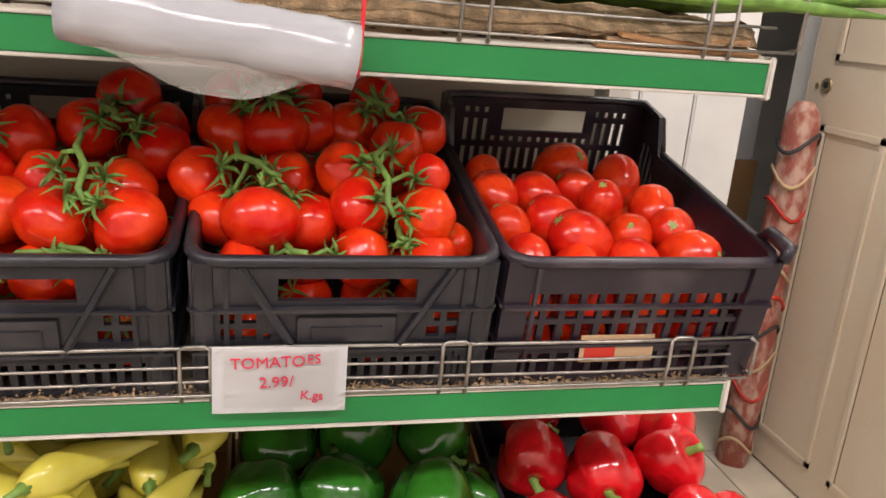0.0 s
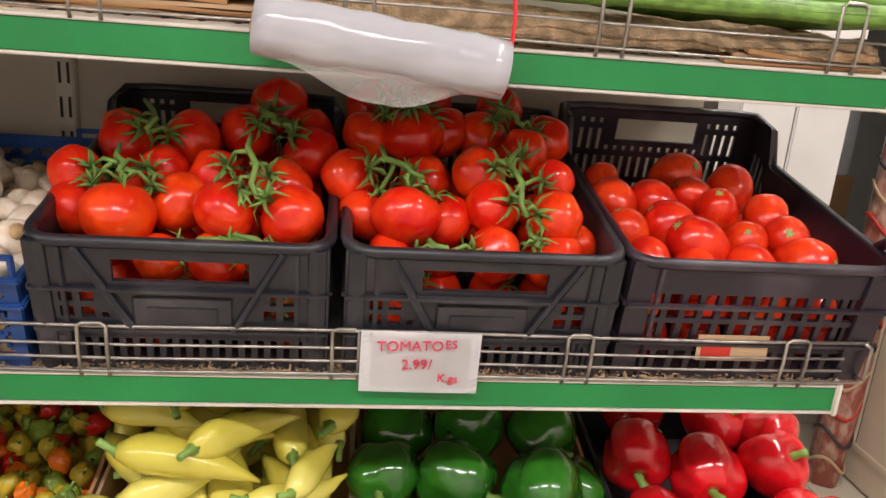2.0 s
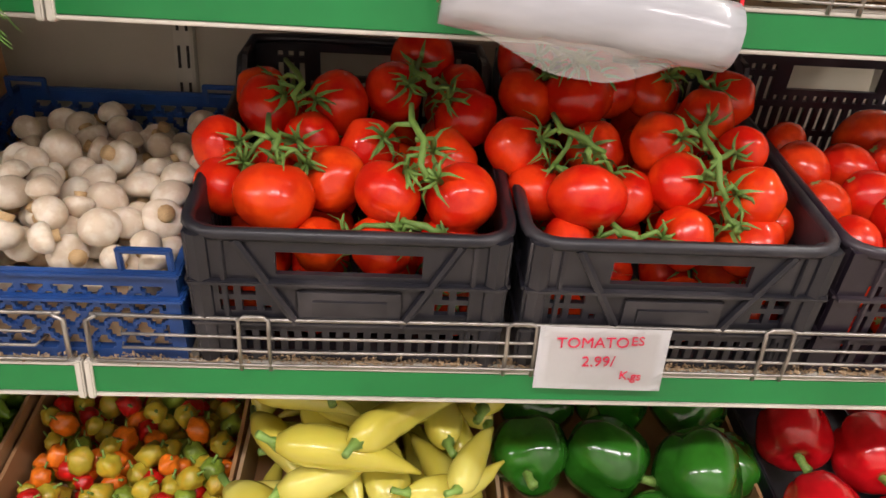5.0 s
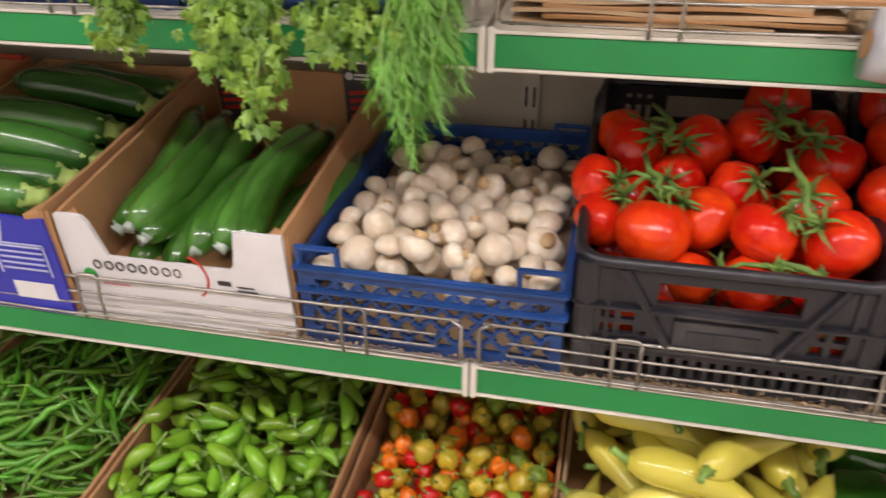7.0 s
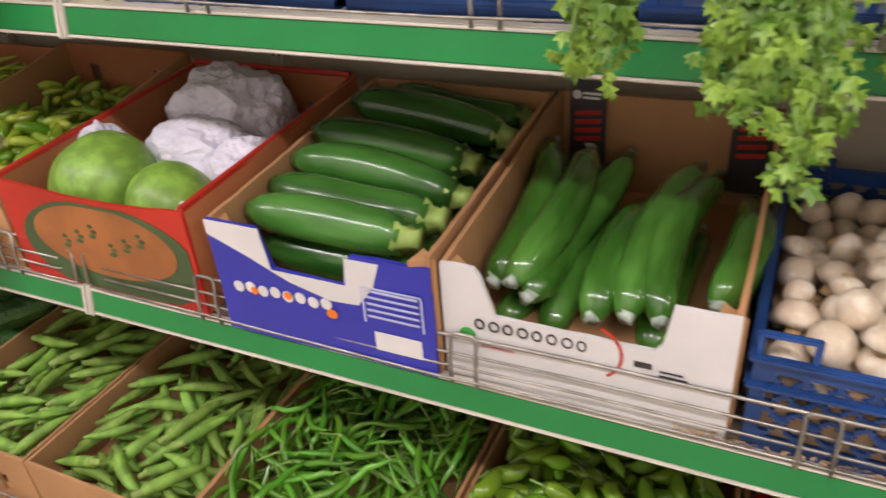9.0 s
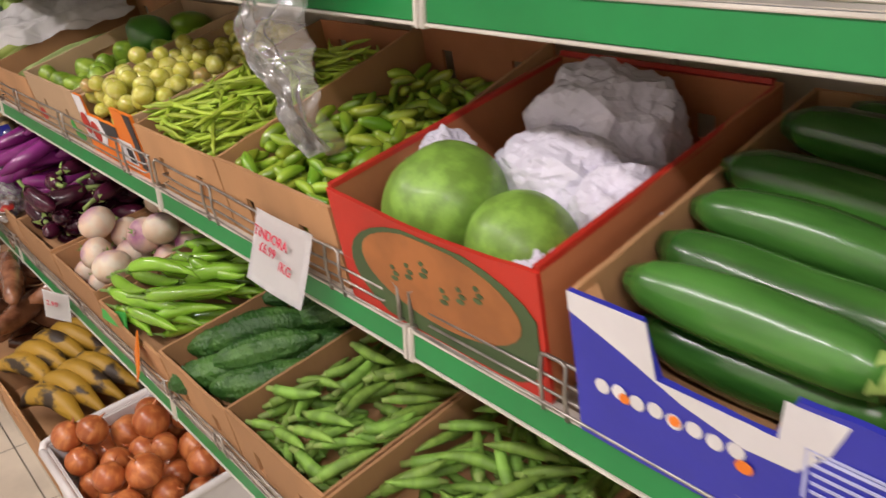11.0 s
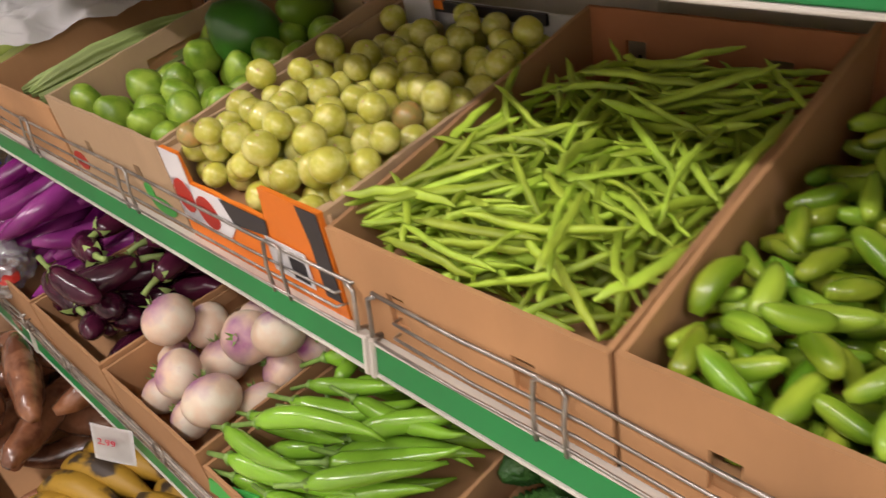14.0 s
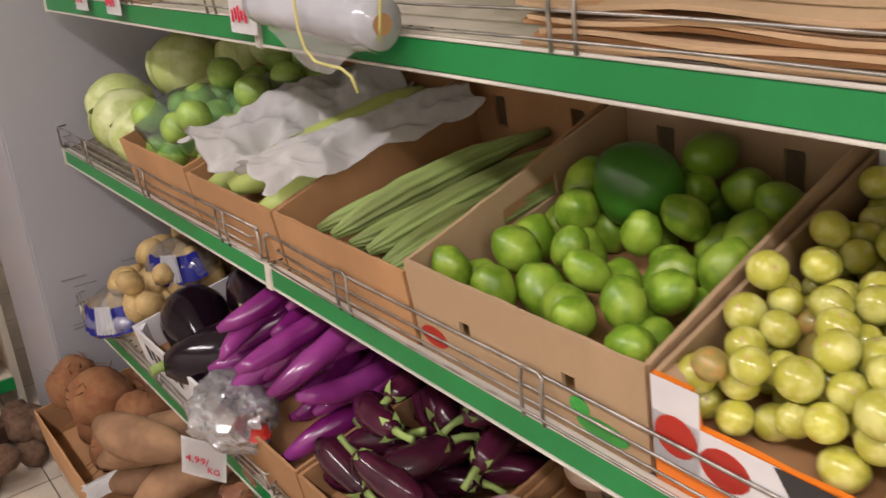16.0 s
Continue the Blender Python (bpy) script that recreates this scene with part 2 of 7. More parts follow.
BAG_ROLL = mat("rolled_clear_bags", (0.44, 0.445, 0.475), 0.22, 0.16, 20, 70, 0.2, coat=0.3, rand=0.03, stretch=(0.3, 1, 1))
RED_STRING = mat("red_string", (0.65, 0.01, 0.02), 0.7, 0.1, 30, 90, 0.0)
STRAW_STRING = mat("straw_string", (0.50, 0.46, 0.16), 0.7, 0.1, 30, 90, 0.0)
CREAM_DOOR = mat("worn_cream_door_paint", (0.70, 0.59, 0.46), 0.45, 0.12, 4, 60, 0.06, col2=(0.64, 0.52, 0.39), rand=0.03)
WHITE_PAINT = mat("white_gloss_paint", (0.62, 0.61, 0.60), 0.4, 0.08, 4, 60, 0.04, rand=0.03)
GREY_WALL = mat("grey_wall_paint", (0.40, 0.40, 0.425), 0.6, 0.10, 3, 60, 0.06, col2=(0.37, 0.37, 0.39), rand=0.02)
# wall tone raised so the unseen south wall throws more fill onto the shelves
SHOP_WALL = mat("pale_shop_wall", (0.80, 0.77, 0.72), 0.7, 0.1, 3, 60, 0.05)
FLOOR_TILE = mat("beige_floor_tile", (0.56, 0.49, 0.39), 0.35, 0.14, 4, 60, 0.03, rand=0.08)
GROUT = mat("grey_grout", (0.25, 0.22, 0.18), 0.9, 0.2, 20, 100, 0.1)
CEILING = mat("white_ceiling_paint", (0.78, 0.77, 0.75), 0.8, 0.06, 3, 60, 0.03)
BRASS = mat("tarnished_brass", (0.42, 0.33, 0.18), 0.4, 0.3, 30, 100, 0.05, metal=0.8)
DARK = mat("dark_hole", (0.02, 0.018, 0.016), 0.7, 0.2, 20, 60, 0.0)
WHITE_PLASTIC = mat("white_crate_plastic", (0.74, 0.72, 0.70), 0.4, 0.1, 8, 80, 0.03, rand=0.03)
PACK_RED = mat("red_packet_film", (0.60, 0.09, 0.03), 0.25, 0.3, 20, 60, 0.1, coat=0.4)


def clear_plastic(name, tint, milky, sheen_add=0.0):
    m = bpy.data.materials.new(name)
    m.use_nodes = True
    n, l = m.node_tree.nodes, m.node_tree.links
    n.remove(n["Principled BSDF"])
    clear, gloss, milk = n.new("ShaderNodeBsdfTransparent"), n.new("ShaderNodeBsdfGlossy"), n.new("ShaderNodeBsdfDiffuse")
    clear.inputs[0].default_value = (*tint, 1)
    gloss.inputs["Roughness"].default_value = 0.13
    milk.inputs[0].default_value = (0.80, 0.81, 0.83, 1)
    noise_t, bump = n.new("ShaderNodeTexNoise"), n.new("ShaderNodeBump")
    noise_t.inputs["Scale"].default_value = 26
    bump.inputs["Strength"].default_value, bump.inputs["Distance"].default_value = 0.10, 0.01
    l.new(noise_t.outputs["Fac"], bump.inputs["Height"])
    l.new(bump.outputs[0], gloss.inputs["Normal"])
    a, b = n.new("ShaderNodeMixShader"), n.new("ShaderNodeMixShader")
    fres = n.new("ShaderNodeFresnel")
    fres.inputs[0].default_value = 1.9
    l.new(bump.outputs[0], fres.inputs["Normal"])
    a.inputs[0].default_value = milky
    l.new(clear.outputs[0], a.inputs[1])
    l.new(milk.outputs[0], a.inputs[2])
    sheen = n.new("ShaderNodeMath")
    sheen.operation = "ADD"
    sheen.inputs[1].default_value = sheen_add
    l.new(fres.outputs[0], sheen.inputs[0])
    l.new(sheen.outputs[0], b.inputs[0])
    l.new(a.outputs[0], b.inputs[1])
    l.new(gloss.outputs[0], b.inputs[2])
    l.new(b.outputs[0], n["Material Output"].inputs["Surface"])
    return m


THIN_BAG = clear_plastic("thin_clear_bag", (0.97, 0.98, 0.98), 0.12, 0.12)
MILKY_BAG = clear_plastic("milky_bag", (0.95, 0.96, 0.96), 0.30, 0.10)
GREEN_BAG = clear_plastic("green_tinted_bag", (0.62, 0.88, 0.72), 0.08)


# ---- mesh helpers ----
def mesh_of(bm, material, smooth=False):
    me = bpy.data.meshes.new("mesh")
    bmesh.ops.recalc_face_normals(bm, faces=bm.faces)
    if smooth:
        for f in bm.faces:
            f.smooth = True
    bm.to_mesh(me)
    bm.free()
    me.materials.append(material)
    return me


def part(name, bm, material, parent=None, label="", smooth=False, at=None):
    ob = new(name, bm if isinstance(bm, bpy.types.Mesh) else mesh_of(bm, material, smooth))
    if parent:
        ob.parent = parent
    if at is not None:
        ob.matrix_basis = at
    if label:
        ob["label"] = label
    return ob


def empty(name, m, label, category, group="", kind=""):
    ob = new(name)
    ob.empty_display_size = 0.05
    ob.matrix_basis = m
    return tagged(ob, label, category, group, kind)


def box(bm, x0, x1, y0, y1, z0, z1, bev=0.0):
    r = bmesh.ops.create_cube(bm, size=1, matrix=Matrix.Translation(((x0 + x1) / 2, (y0 + y1) / 2, (z0 + z1) / 2)) @ Matrix.Diagonal((x1 - x0, y1 - y0, z1 - z0, 1)))
    if bev:
        es = {e for v in r["verts"] for e in v.link_edges}
        bmesh.ops.bevel(bm, geom=list(es), offset=bev, segments=2, affect="EDGES")
    return bm


def tube(bm, pts, radii, seg=8, mod=None, cap=True):
    """Sweeps a ring of radius radii[i] along pts; mod(i, angle) scales the radius."""
    pts = [Vector(p) for p in pts]
    rings, side = [], None
    for i, p in enumerate(pts):
        d = (pts[min(i + 1, len(pts) - 1)] - pts[max(i - 1, 0)]).normalized()
        if side is None:
            side = d.orthogonal().normalized()
        side = (side - d * side.dot(d)).normalized()
        up = d.cross(side)
        r = radii[i] if isinstance(radii, (list, tuple)) else radii
        ring = []
        for k in range(seg):
            a = 2 * math.pi * k / seg
            rr = r * (mod(i, a) if mod else 1)
            ring.append(bm.verts.new(p + (side * math.cos(a) + up * math.sin(a)) * rr))
        rings.append(ring)
    for a, b in zip(rings, rings[1:]):
        for k in range(seg):
            bm.faces.new((a[k], a[(k + 1) % seg], b[(k + 1) % seg], b[k]))
    if cap:
        bm.faces.new(rings[0])
        bm.faces.new(rings[-1])
    return bm


def pod(length, profile, bend=0.0, seg=10, mod=None, wob=0.0, seed=0):
    """A tapering body along local z, centred on the origin, bent by so many metres in x."""
    rng = random.Random(seed)
    n = len(profile)
    pts = []
    for i in range(n):
        s = i / (n - 1)
        pts.append((bend * (1 - (2 * s - 1) ** 2) + wob * rng.uniform(-1, 1), wob * rng.uniform(-1, 1), (s - 0.5) * length))
    return tube(bmesh.new(), pts, list(profile), seg, mod)


def ball(radius, sx=1.0, sz=1.0, seg=18, ribs=0, depth=0.0, dimple=0.0, lump=0.0, seed=0):
    """A round fruit with ribs, a dimple at the top and uneven sides."""
    bm = bmesh.new()
    bmesh.ops.create_uvsphere(bm, u_segments=seg, v_segments=max(8, seg * 2 // 3), radius=1)
    for v in bm.verts:
        c = v.co
        a = math.atan2(c.y, c.x)
        h = math.hypot(c.x, c.y)
        k = 1 + depth * h * math.cos(ribs * a)
        z = c.z
        top = max(0, 1 - h / 0.55) ** 1.5
        z -= dimple * top if z > 0 else -dimple * 0.5 * top
        if lump:
            k *= 1 + lump * noise.noise(Vector((c.x, c.y, c.z)) * 1.6 + Vector((seed * 7.1, 0, 0)))
        v.co = Vector((c.x * k * sx, c.y * k * sx, z * sz * (0.5 + 0.5 * k))) * radius
    return bm


def slab(w, h, th, nx=10, nz=6, skip=None, top=None, wob=0.0008, seed=0.0):
    """An upright sheet in the local x-z plane, th thick towards +y; skip(u, v) leaves cells open, top(u) gives the height's share."""
    bm = bmesh.new()
    grid = []
    for s in range(2):
        lay = []
        for i in range(nx + 1):
            col = []
            for j in range(nz + 1):
                u, v = i / nx, j / nz
                hh = h * (top(u) if top else 1)
                x, z = u * w, v * hh
                o = wob * 2 * noise.noise(Vector((x * 9 + seed, z * 9, seed)))
                if j == nz:
                    z += wob * 2 * noise.noise(Vector((x * 30 + seed, 5.0, seed)))
                col.append(bm.verts.new((x, s * th + o, z)))
            lay.append(col)
        grid.append(lay)
    keep = {(i, j): not (skip and skip((i + 0.5) / nx, (j + 0.5) / nz)) for i in range(nx) for j in range(nz)}
    f, b = grid
    for (i, j), k in keep.items():
        if not k:
            continue
        bm.faces.new((f[i][j], f[i + 1][j], f[i + 1][j + 1], f[i][j + 1]))
        bm.faces.new((b[i][j], b[i][j + 1], b[i + 1][j + 1], b[i + 1][j]))
        for di, dj, p, q in ((-1, 0, (i, j), (i, j + 1)), (1, 0, (i + 1, j + 1), (i + 1, j)), (0, -1, (i + 1, j), (i, j)), (0, 1, (i, j + 1), (i + 1, j + 1))):
            if not keep.get((i + di, j + dj), False):
                bm.faces.new((f[p[0]][p[1]], f[q[0]][q[1]], b[q[0]][q[1]], b[p[0]][p[1]]))
    bmesh.ops.delete(bm, geom=[v for v in bm.verts if not v.link_faces], context="VERTS")
    return bm


def lettering(text, size, material, parent, at, label, bold=0.0):
    cu = bpy.data.curves.new("lettering", "FONT")
    cu.body, cu.size, cu.extrude, cu.offset = text, size, 0.0004, bold
    cu.resolution_u = 3
    tmp = bpy.data.objects.new("tmp", cu)
    scene.collection.objects.link(tmp)
    dg = bpy.context.evaluated_depsgraph_get()
    me = bpy.data.meshes.new_from_object(tmp.evaluated_get(dg))
    bpy.data.objects.remove(tmp)
    me.materials.clear()
    me.materials.append(material)
    return part("lettering", me, material, parent, label, at=at)


# ---- the tilted tiers: x along the shelf, y into it ----
TILT_DEG = 11.0


def mid(x, y=0.0, z=0.0):
    return pose(0, 0.004, 0.957, TILT_DEG) @ Matrix.Translation((x, y, z))


def low(x, y=0.0, z=0.0):
    return pose(0, -0.038, 0.556, TILT_DEG) @ Matrix.Translation((x, y, z))


def base(x, y=0.0, z=0.0):
    return pose(0, -0.20, 0.165, 6.0) @ Matrix.Translation((x, y, z))


def upper(x, y=0.0, z=0.0):
    return pose(0, 0.036, 1.312, TILT_DEG) @ Matrix.Translation((x, y, z))


JOINTS = (-4.665, -3.665, -2.665, -2.0, -1.0, 0.0)


# ---- the room ----
def setting(name, bm, material, label, cat="wall"):
    return tagged(part(name, bm, material), label, cat, kind="structure")


bm = bmesh.new()
box(bm, -7.0, 3.2, -2.5, 3.3, -0.12, -0.006)
setting("floor", bm, GROUT, "shop floor of beige square tiles with grey grout", "floor")
setting("ceiling", box(bmesh.new(), -7.0, 3.2, -2.5, 3.3, 2.6, 2.7), CEILING, "plain white painted shop ceiling", "ceiling")
# unseen wall, set close and pale as a reflector for the deep shelves
setting("wall_south", box(bmesh.new(), -7.0, 3.2, -2.2, -2.1, -0.1, 2.6), SHOP_WALL, "unseen pale shop wall across the aisle, added to bounce light")
setting("wall_east", box(bmesh.new(), 3.2, 3.3, -2.6, 3.4, -0.1, 2.6), SHOP_WALL, "pale painted shop end wall")
setting("wall_west", box(bmesh.new(), -7.1, -7.0, -2.6, 3.4, -0.1, 2.6), SHOP_WALL, "pale painted far shop wall")
setting("wall_north", box(bmesh.new(), -7.0, 0.0, 0.56, 0.66, -0.1, 2.6), SHOP_WALL, "pale painted wall behind the shelving")
setting("wall_back_room", box(bmesh.new(), 0.0, 3.2, 3.2, 3.3, -0.1, 2.6), SHOP_WALL, "pale wall of the back room")
setting("pillar", box(bmesh.new(), -5.2, -4.735, -0.115, 0.56, -0.006, 2.6, 0.006), GREY_WALL, "grey painted pillar with scuffs at the shelving end", "pillar")
bm = bmesh.new()
rng = random.Random(4)
for i in range(9):
    z = rng.uniform(0.42, 0.62)
    y = rng.uniform(-0.08, 0.12)
    box(bm, -4.735, -4.7335, y, y + rng.uniform(0.02, 0.09), z, z + rng.uniform(0.002, 0.006))
setting("trim", bm, mat("wall_scuff", (0.24, 0.23, 0.23), 0.8), "dark scuff marks on the grey pillar", "scuff marks")

# ceiling lamps over the aisle
for k, x in enumerate((-4.2, -2.5, -0.8, 0.9)):
    lamp = empty("ceiling_light", pose(x, -1.35, 2.598), "white fluorescent ceiling light with twin tubes, out of view", "ceiling light", "aisle lights")
    part("housing", box(bmesh.new(), -0.62, 0.62, -0.09, 0.09, -0.05, 0.0, 0.008), WHITE_PAINT, lamp)
    la = bpy.data.lights.new("fluorescent_tube", "AREA")
    la.shape, la.size, la.size_y, la.energy, la.color = "RECTANGLE", 1.2, 0.14, LAMP_POWER, (1.0, 0.905, 0.915)
    lo = new("fluorescent_tube", la)
    lo.matrix_basis = pose(x, -1.35, 2.535)
# added fill lamp with its own housing, out of view, to brighten the door
passage_fill = bpy.data.lights.new("back_room_tube", "AREA")
passage_fill.shape, passage_fill.size, passage_fill.size_y, passage_fill.energy, passage_fill.color = "RECTANGLE", 1.2, 0.14, 25, (1.0, 0.96, 0.9)
new("back_room_tube", passage_fill).matrix_basis = pose(0.5, 0.25, 2.53, 0, 0, 90)
lamp = empty("ceiling_light", pose(0.5, 0.25, 2.598, 0, 0, 90), "white fluorescent ceiling light with twin tubes, out of view", "ceiling light", "aisle lights")
part("housing", box(bmesh.new(), -0.62, 0.62, -0.09, 0.09, -0.05, 0.0, 0.008), WHITE_PAINT, lamp)


# ---- shelving ----
for k, (x0, x1) in enumerate(zip(JOINTS, JOINTS[1:])):
    bay = empty("shelving_bay", pose(x0, 0, 0), "steel shelving bay with cream back and green price rails", "shelving", "produce shelving bays")

    def put(nm, bm, material, label=""):
        bmesh.ops.translate(bm, verts=bm.verts, vec=(-x0, 0, 0))
        return part(nm, bm, material, bay, label)
    put("back_panel", box(bmesh.new(), x0 + 0.014, x1 - 0.014, 0.452, 0.466, 0.05, 2.0), BACK_CREAM)
    bm = bmesh.new()
    box(bm, x0 - 0.013, x0 + 0.013, 0.436, 0.475, 0.0, 2.0, 0.002)
    put("upright", bm, METAL_CREAM, "slotted cream steel upright")
    bm = bmesh.new()
    for i in range(36):
        for dx in (-0.006, 0.006):
            box(bm, x0 + dx - 0.0018, x0 + dx + 0.0018, 0.4345, 0.4362, 0.2 + i * 0.05, 0.23 + i * 0.05)
    put("slot", bm, DARK, "dark slots of the upright")["kind"] = "stuff"
    for nm, fr, dep, material in (("middle_deck", mid, 0.44, DIRTY_DECK), ("lower_deck", low, 0.48, METAL_CREAM), ("upper_deck", upper, 0.40, METAL_CREAM)):
        bm = box(bmesh.new(), x0 + 0.003, x1 - 0.003, -0.002, dep, -0.006, -0.002)
        bmesh.ops.transform(bm, matrix=fr(0), verts=bm.verts)
        put(nm, bm, material)
        bm = bmesh.new()
        for i in range(int((x1 - x0) / 0.035)):
            bmesh.ops.create_circle(bm, cap_ends=True, radius=0.004, segments=8, matrix=fr(x0 + 0.02 + i * 0.035, 0.012, -0.0015))
        put("deck_hole", bm, DARK, "row of small dark holes in the deck")["kind"] = "stuff"
    bm = box(bmesh.new(), x0 + 0.003, x1 - 0.003, -0.19, 0.44, 0.10, 0.155)
    put("base_deck", bm, METAL_CREAM)
    put("kick_plate", box(bmesh.new(), x0 + 0.003, x1 - 0.003, -0.16, -0.15, 0.0, 0.10), METAL_CREAM)
    for nm, y, z0, z1 in (("middle_rail", -0.004, 0.918, 0.956), ("upper_rail", 0.026, 1.270, 1.309), ("lower_rail", -0.046, 0.512, 0.552)):
        bm = box(bmesh.new(), x0 + 0.004, x1 - 0.004, y, y + 0.010, z0 + 0.004, z1 - 0.004, 0.001)
        st = put(nm, bm, GREEN_STRIP, "glossy green plastic price rail")
        bm = bmesh.new()
        for z in (z0, z1 - 0.0035):
            box(bm, x0 + 0.002, x1 - 0.002, y - 0.002, y + 0.012, z, z + 0.0035, 0.001)
        bmesh.ops.translate(bm, verts=bm.verts, vec=(-x0, 0, 0))
        part("edge", bm, WHITE_EDGE, st, "off-white rail edge")
        for a, b in ((x0 + 0.001, x0 + 0.008), (x1 - 0.008, x1 - 0.001)):
            part("end_clip", box(bmesh.new(), a - x0, b - x0, y - 0.004, y + 0.013, z0 - 0.002, z1 + 0.003, 0.0015), WHITE_EDGE, st, "off-white rail end clip")
    for nm, fr, dep in (("middle_bracket", mid, 0.44), ("upper_bracket", upper, 0.40), ("lower_bracket", low, 0.48)):
        bm = box(bmesh.new(), x0 + 0.001, x0 + 0.0028, 0.03, dep, -0.05, -0.006)
        bmesh.ops.transform(bm, matrix=fr(0), verts=bm.verts)
        put(nm, bm, METAL_CREAM)


def wire_basket(x0, x1, fr, y, heights, label):
    """A front guard of thin horizontal wires with paired uprights that end in small loops."""
    g = empty("wire_basket", fr(x0, y, 0), label, "wire basket", "shelf front guards")
    w = x1 - x0
    hi = heights[-1]
    for h in heights:
        e = 0.004 if h in (heights[0], hi) else 0.03
        pts = [(e, 0.02, h), (e + 0.004, 0.002, h)] + [(e + (w - 2 * e) * i / 6, 0.0012 * math.sin(i * 2.1 + x0), h + 0.0015 * math.sin(i * 1.7 + x0 * 3)) for i in range(1, 6)] + [(w - e - 0.004, 0.002, h), (w - e, 0.02, h)]
        part("wire", tube(bmesh.new(), pts, 0.0021 if h == hi else 0.0016, 6), WIRE, g, smooth=True)
    for s in (0.0, 1.0):
        x = 0.004 + (w - 0.008) * s
        part("end_wire", tube(bmesh.new(), [(x, 0.02, heights[0]), (x, 0.002, heights[0] + 0.004), (x, 0.0, hi - 0.006), (x - (s - 0.5) * 0.02, 0.0, hi)], 0.0025, 6), WIRE, g, smooth=True)
    n = max(2, round(w / 0.29))
    for i in range(n):
        xc = w * (i + 0.62) / n
        x, x2 = xc - 0.014, xc + 0.014
        if x2 > w - 0.02:
            continue
        pts = [(x, 0.003, -0.004), (x, -0.003, hi * 0.5), (x, -0.003, hi), (x + 0.005, -0.003, hi + 0.0035), (x2 - 0.005, -0.003, hi + 0.0035), (x2, -0.003, hi), (x2, -0.003, hi * 0.5), (x2, 0.003, -0.004)]
        part("upright_wire", tube(bmesh.new(), pts, 0.0021, 6), WIRE, g, smooth=True)
    return g


def level(z, y0):
    def fr(x, y=0.0, dz=0.0):
        return pose(x, y0 + y, z + dz)
    return fr


for x0, x1 in zip(JOINTS, JOINTS[1:]):
    wire_basket(x0 + 0.006, x1 - 0.006 + (0.03 if x1 == 0 else 0), level(0.957, -0.010), 0, (0.004, 0.019, 0.034, 0.054), "dull zinc wire guard along the middle shelf front")
    wire_basket(x0 + 0.006, x1 - 0.006 + (0.03 if x1 == 0 else 0), level(1.311, 0.020), 0, (0.006, 0.030, 0.064), "dull zinc wire guard along the upper shelf front")
    wire_basket(x0 + 0.006, x1 - 0.006, level(0.555, -0.052), 0, (0.004, 0.018, 0.034), "dull zinc wire guard along the lower shelf front")


# ---- boxes and crates ----
def hole(cu, cv, ru, rv):
    return lambda u, v: abs(u - cu) < ru and abs(v - cv) < rv


def cardboard_box(x0, x1, fr, depth, h, label, front=CARD, side=CARD, back=CARD, inner=0.45, top_front=None, holes_front=None, holes_back=None, holes_side=None, hb=None, category="cardboard box", seed=0, flap=False):
    w = x1 - x0
    b = empty("cardboard_box", fr(x0), label, category, "produce boxes")
    th = 0.005
    hb = hb or h
    fp = part("front_panel", slab(w, h, th, 40, 12, holes_front, top_front, seed=seed), front, b)
    part("back_panel", slab(w, hb, th, 24, 10, holes_back, None, seed=seed + 3), back, b, at=pose(0, depth - th, 0))
    for nm, xx in (("side_panel", th), ("side_panel", w)):
        part(nm, slab(depth - 2 * th, h, th, 24, 10, holes_side, (lambda u: 1 + (hb / h - 1) * u) if hb != h else None, seed=seed + 7 + xx), side, b, at=pose(xx, th, 0, 0, 0, 90))
    part("base", box(bmesh.new(), th, w - th, th, depth - th, 0.0015, h * inner), CARD, b)
    if flap:
        for xx in (0.012, w - 0.012):
            bm = bmesh.new()
            bmesh.ops.create_cone(bm, segments=3, radius1=0.016, radius2=0.016, depth=h * 0.94, cap_ends=True, matrix=pose(xx, th + 0.008, h * 0.49, 0, 0, 20))
            part("corner_post", bm, side, b)
    return b, fp


def printed(parent, material, label, polys, y=-0.0012, name="print"):
    """Flat printed shapes just proud of a panel: lists of (x, z)."""
    for poly in polys:
        bm = bmesh.new()
        vs = [bm.verts.new((x, y, z)) for x, z in poly]
        f = bm.faces.new(vs)
        r = bmesh.ops.extrude_face_region(bm, geom=[f])
        bmesh.ops.translate(bm, vec=(0, 0.0008, 0), verts=[g for g in r["geom"] if isinstance(g, bmesh.types.BMVert)])
        last = part(name, bm, material, parent, label)
    return last


def rect(x0, x1, z0, z1):
    return [(x0, z0), (x1, z0), (x1, z1), (x0, z1)]


def oval(cx, cz, rx, rz, n=24, a0=0, a1=360):
    return [(cx + rx * math.cos(math.radians(a0 + (a1 - a0) * i / n)), cz + rz * math.sin(math.radians(a0 + (a1 - a0) * i / n))) for i in range(n if a1 - a0 == 360 else n + 1)]


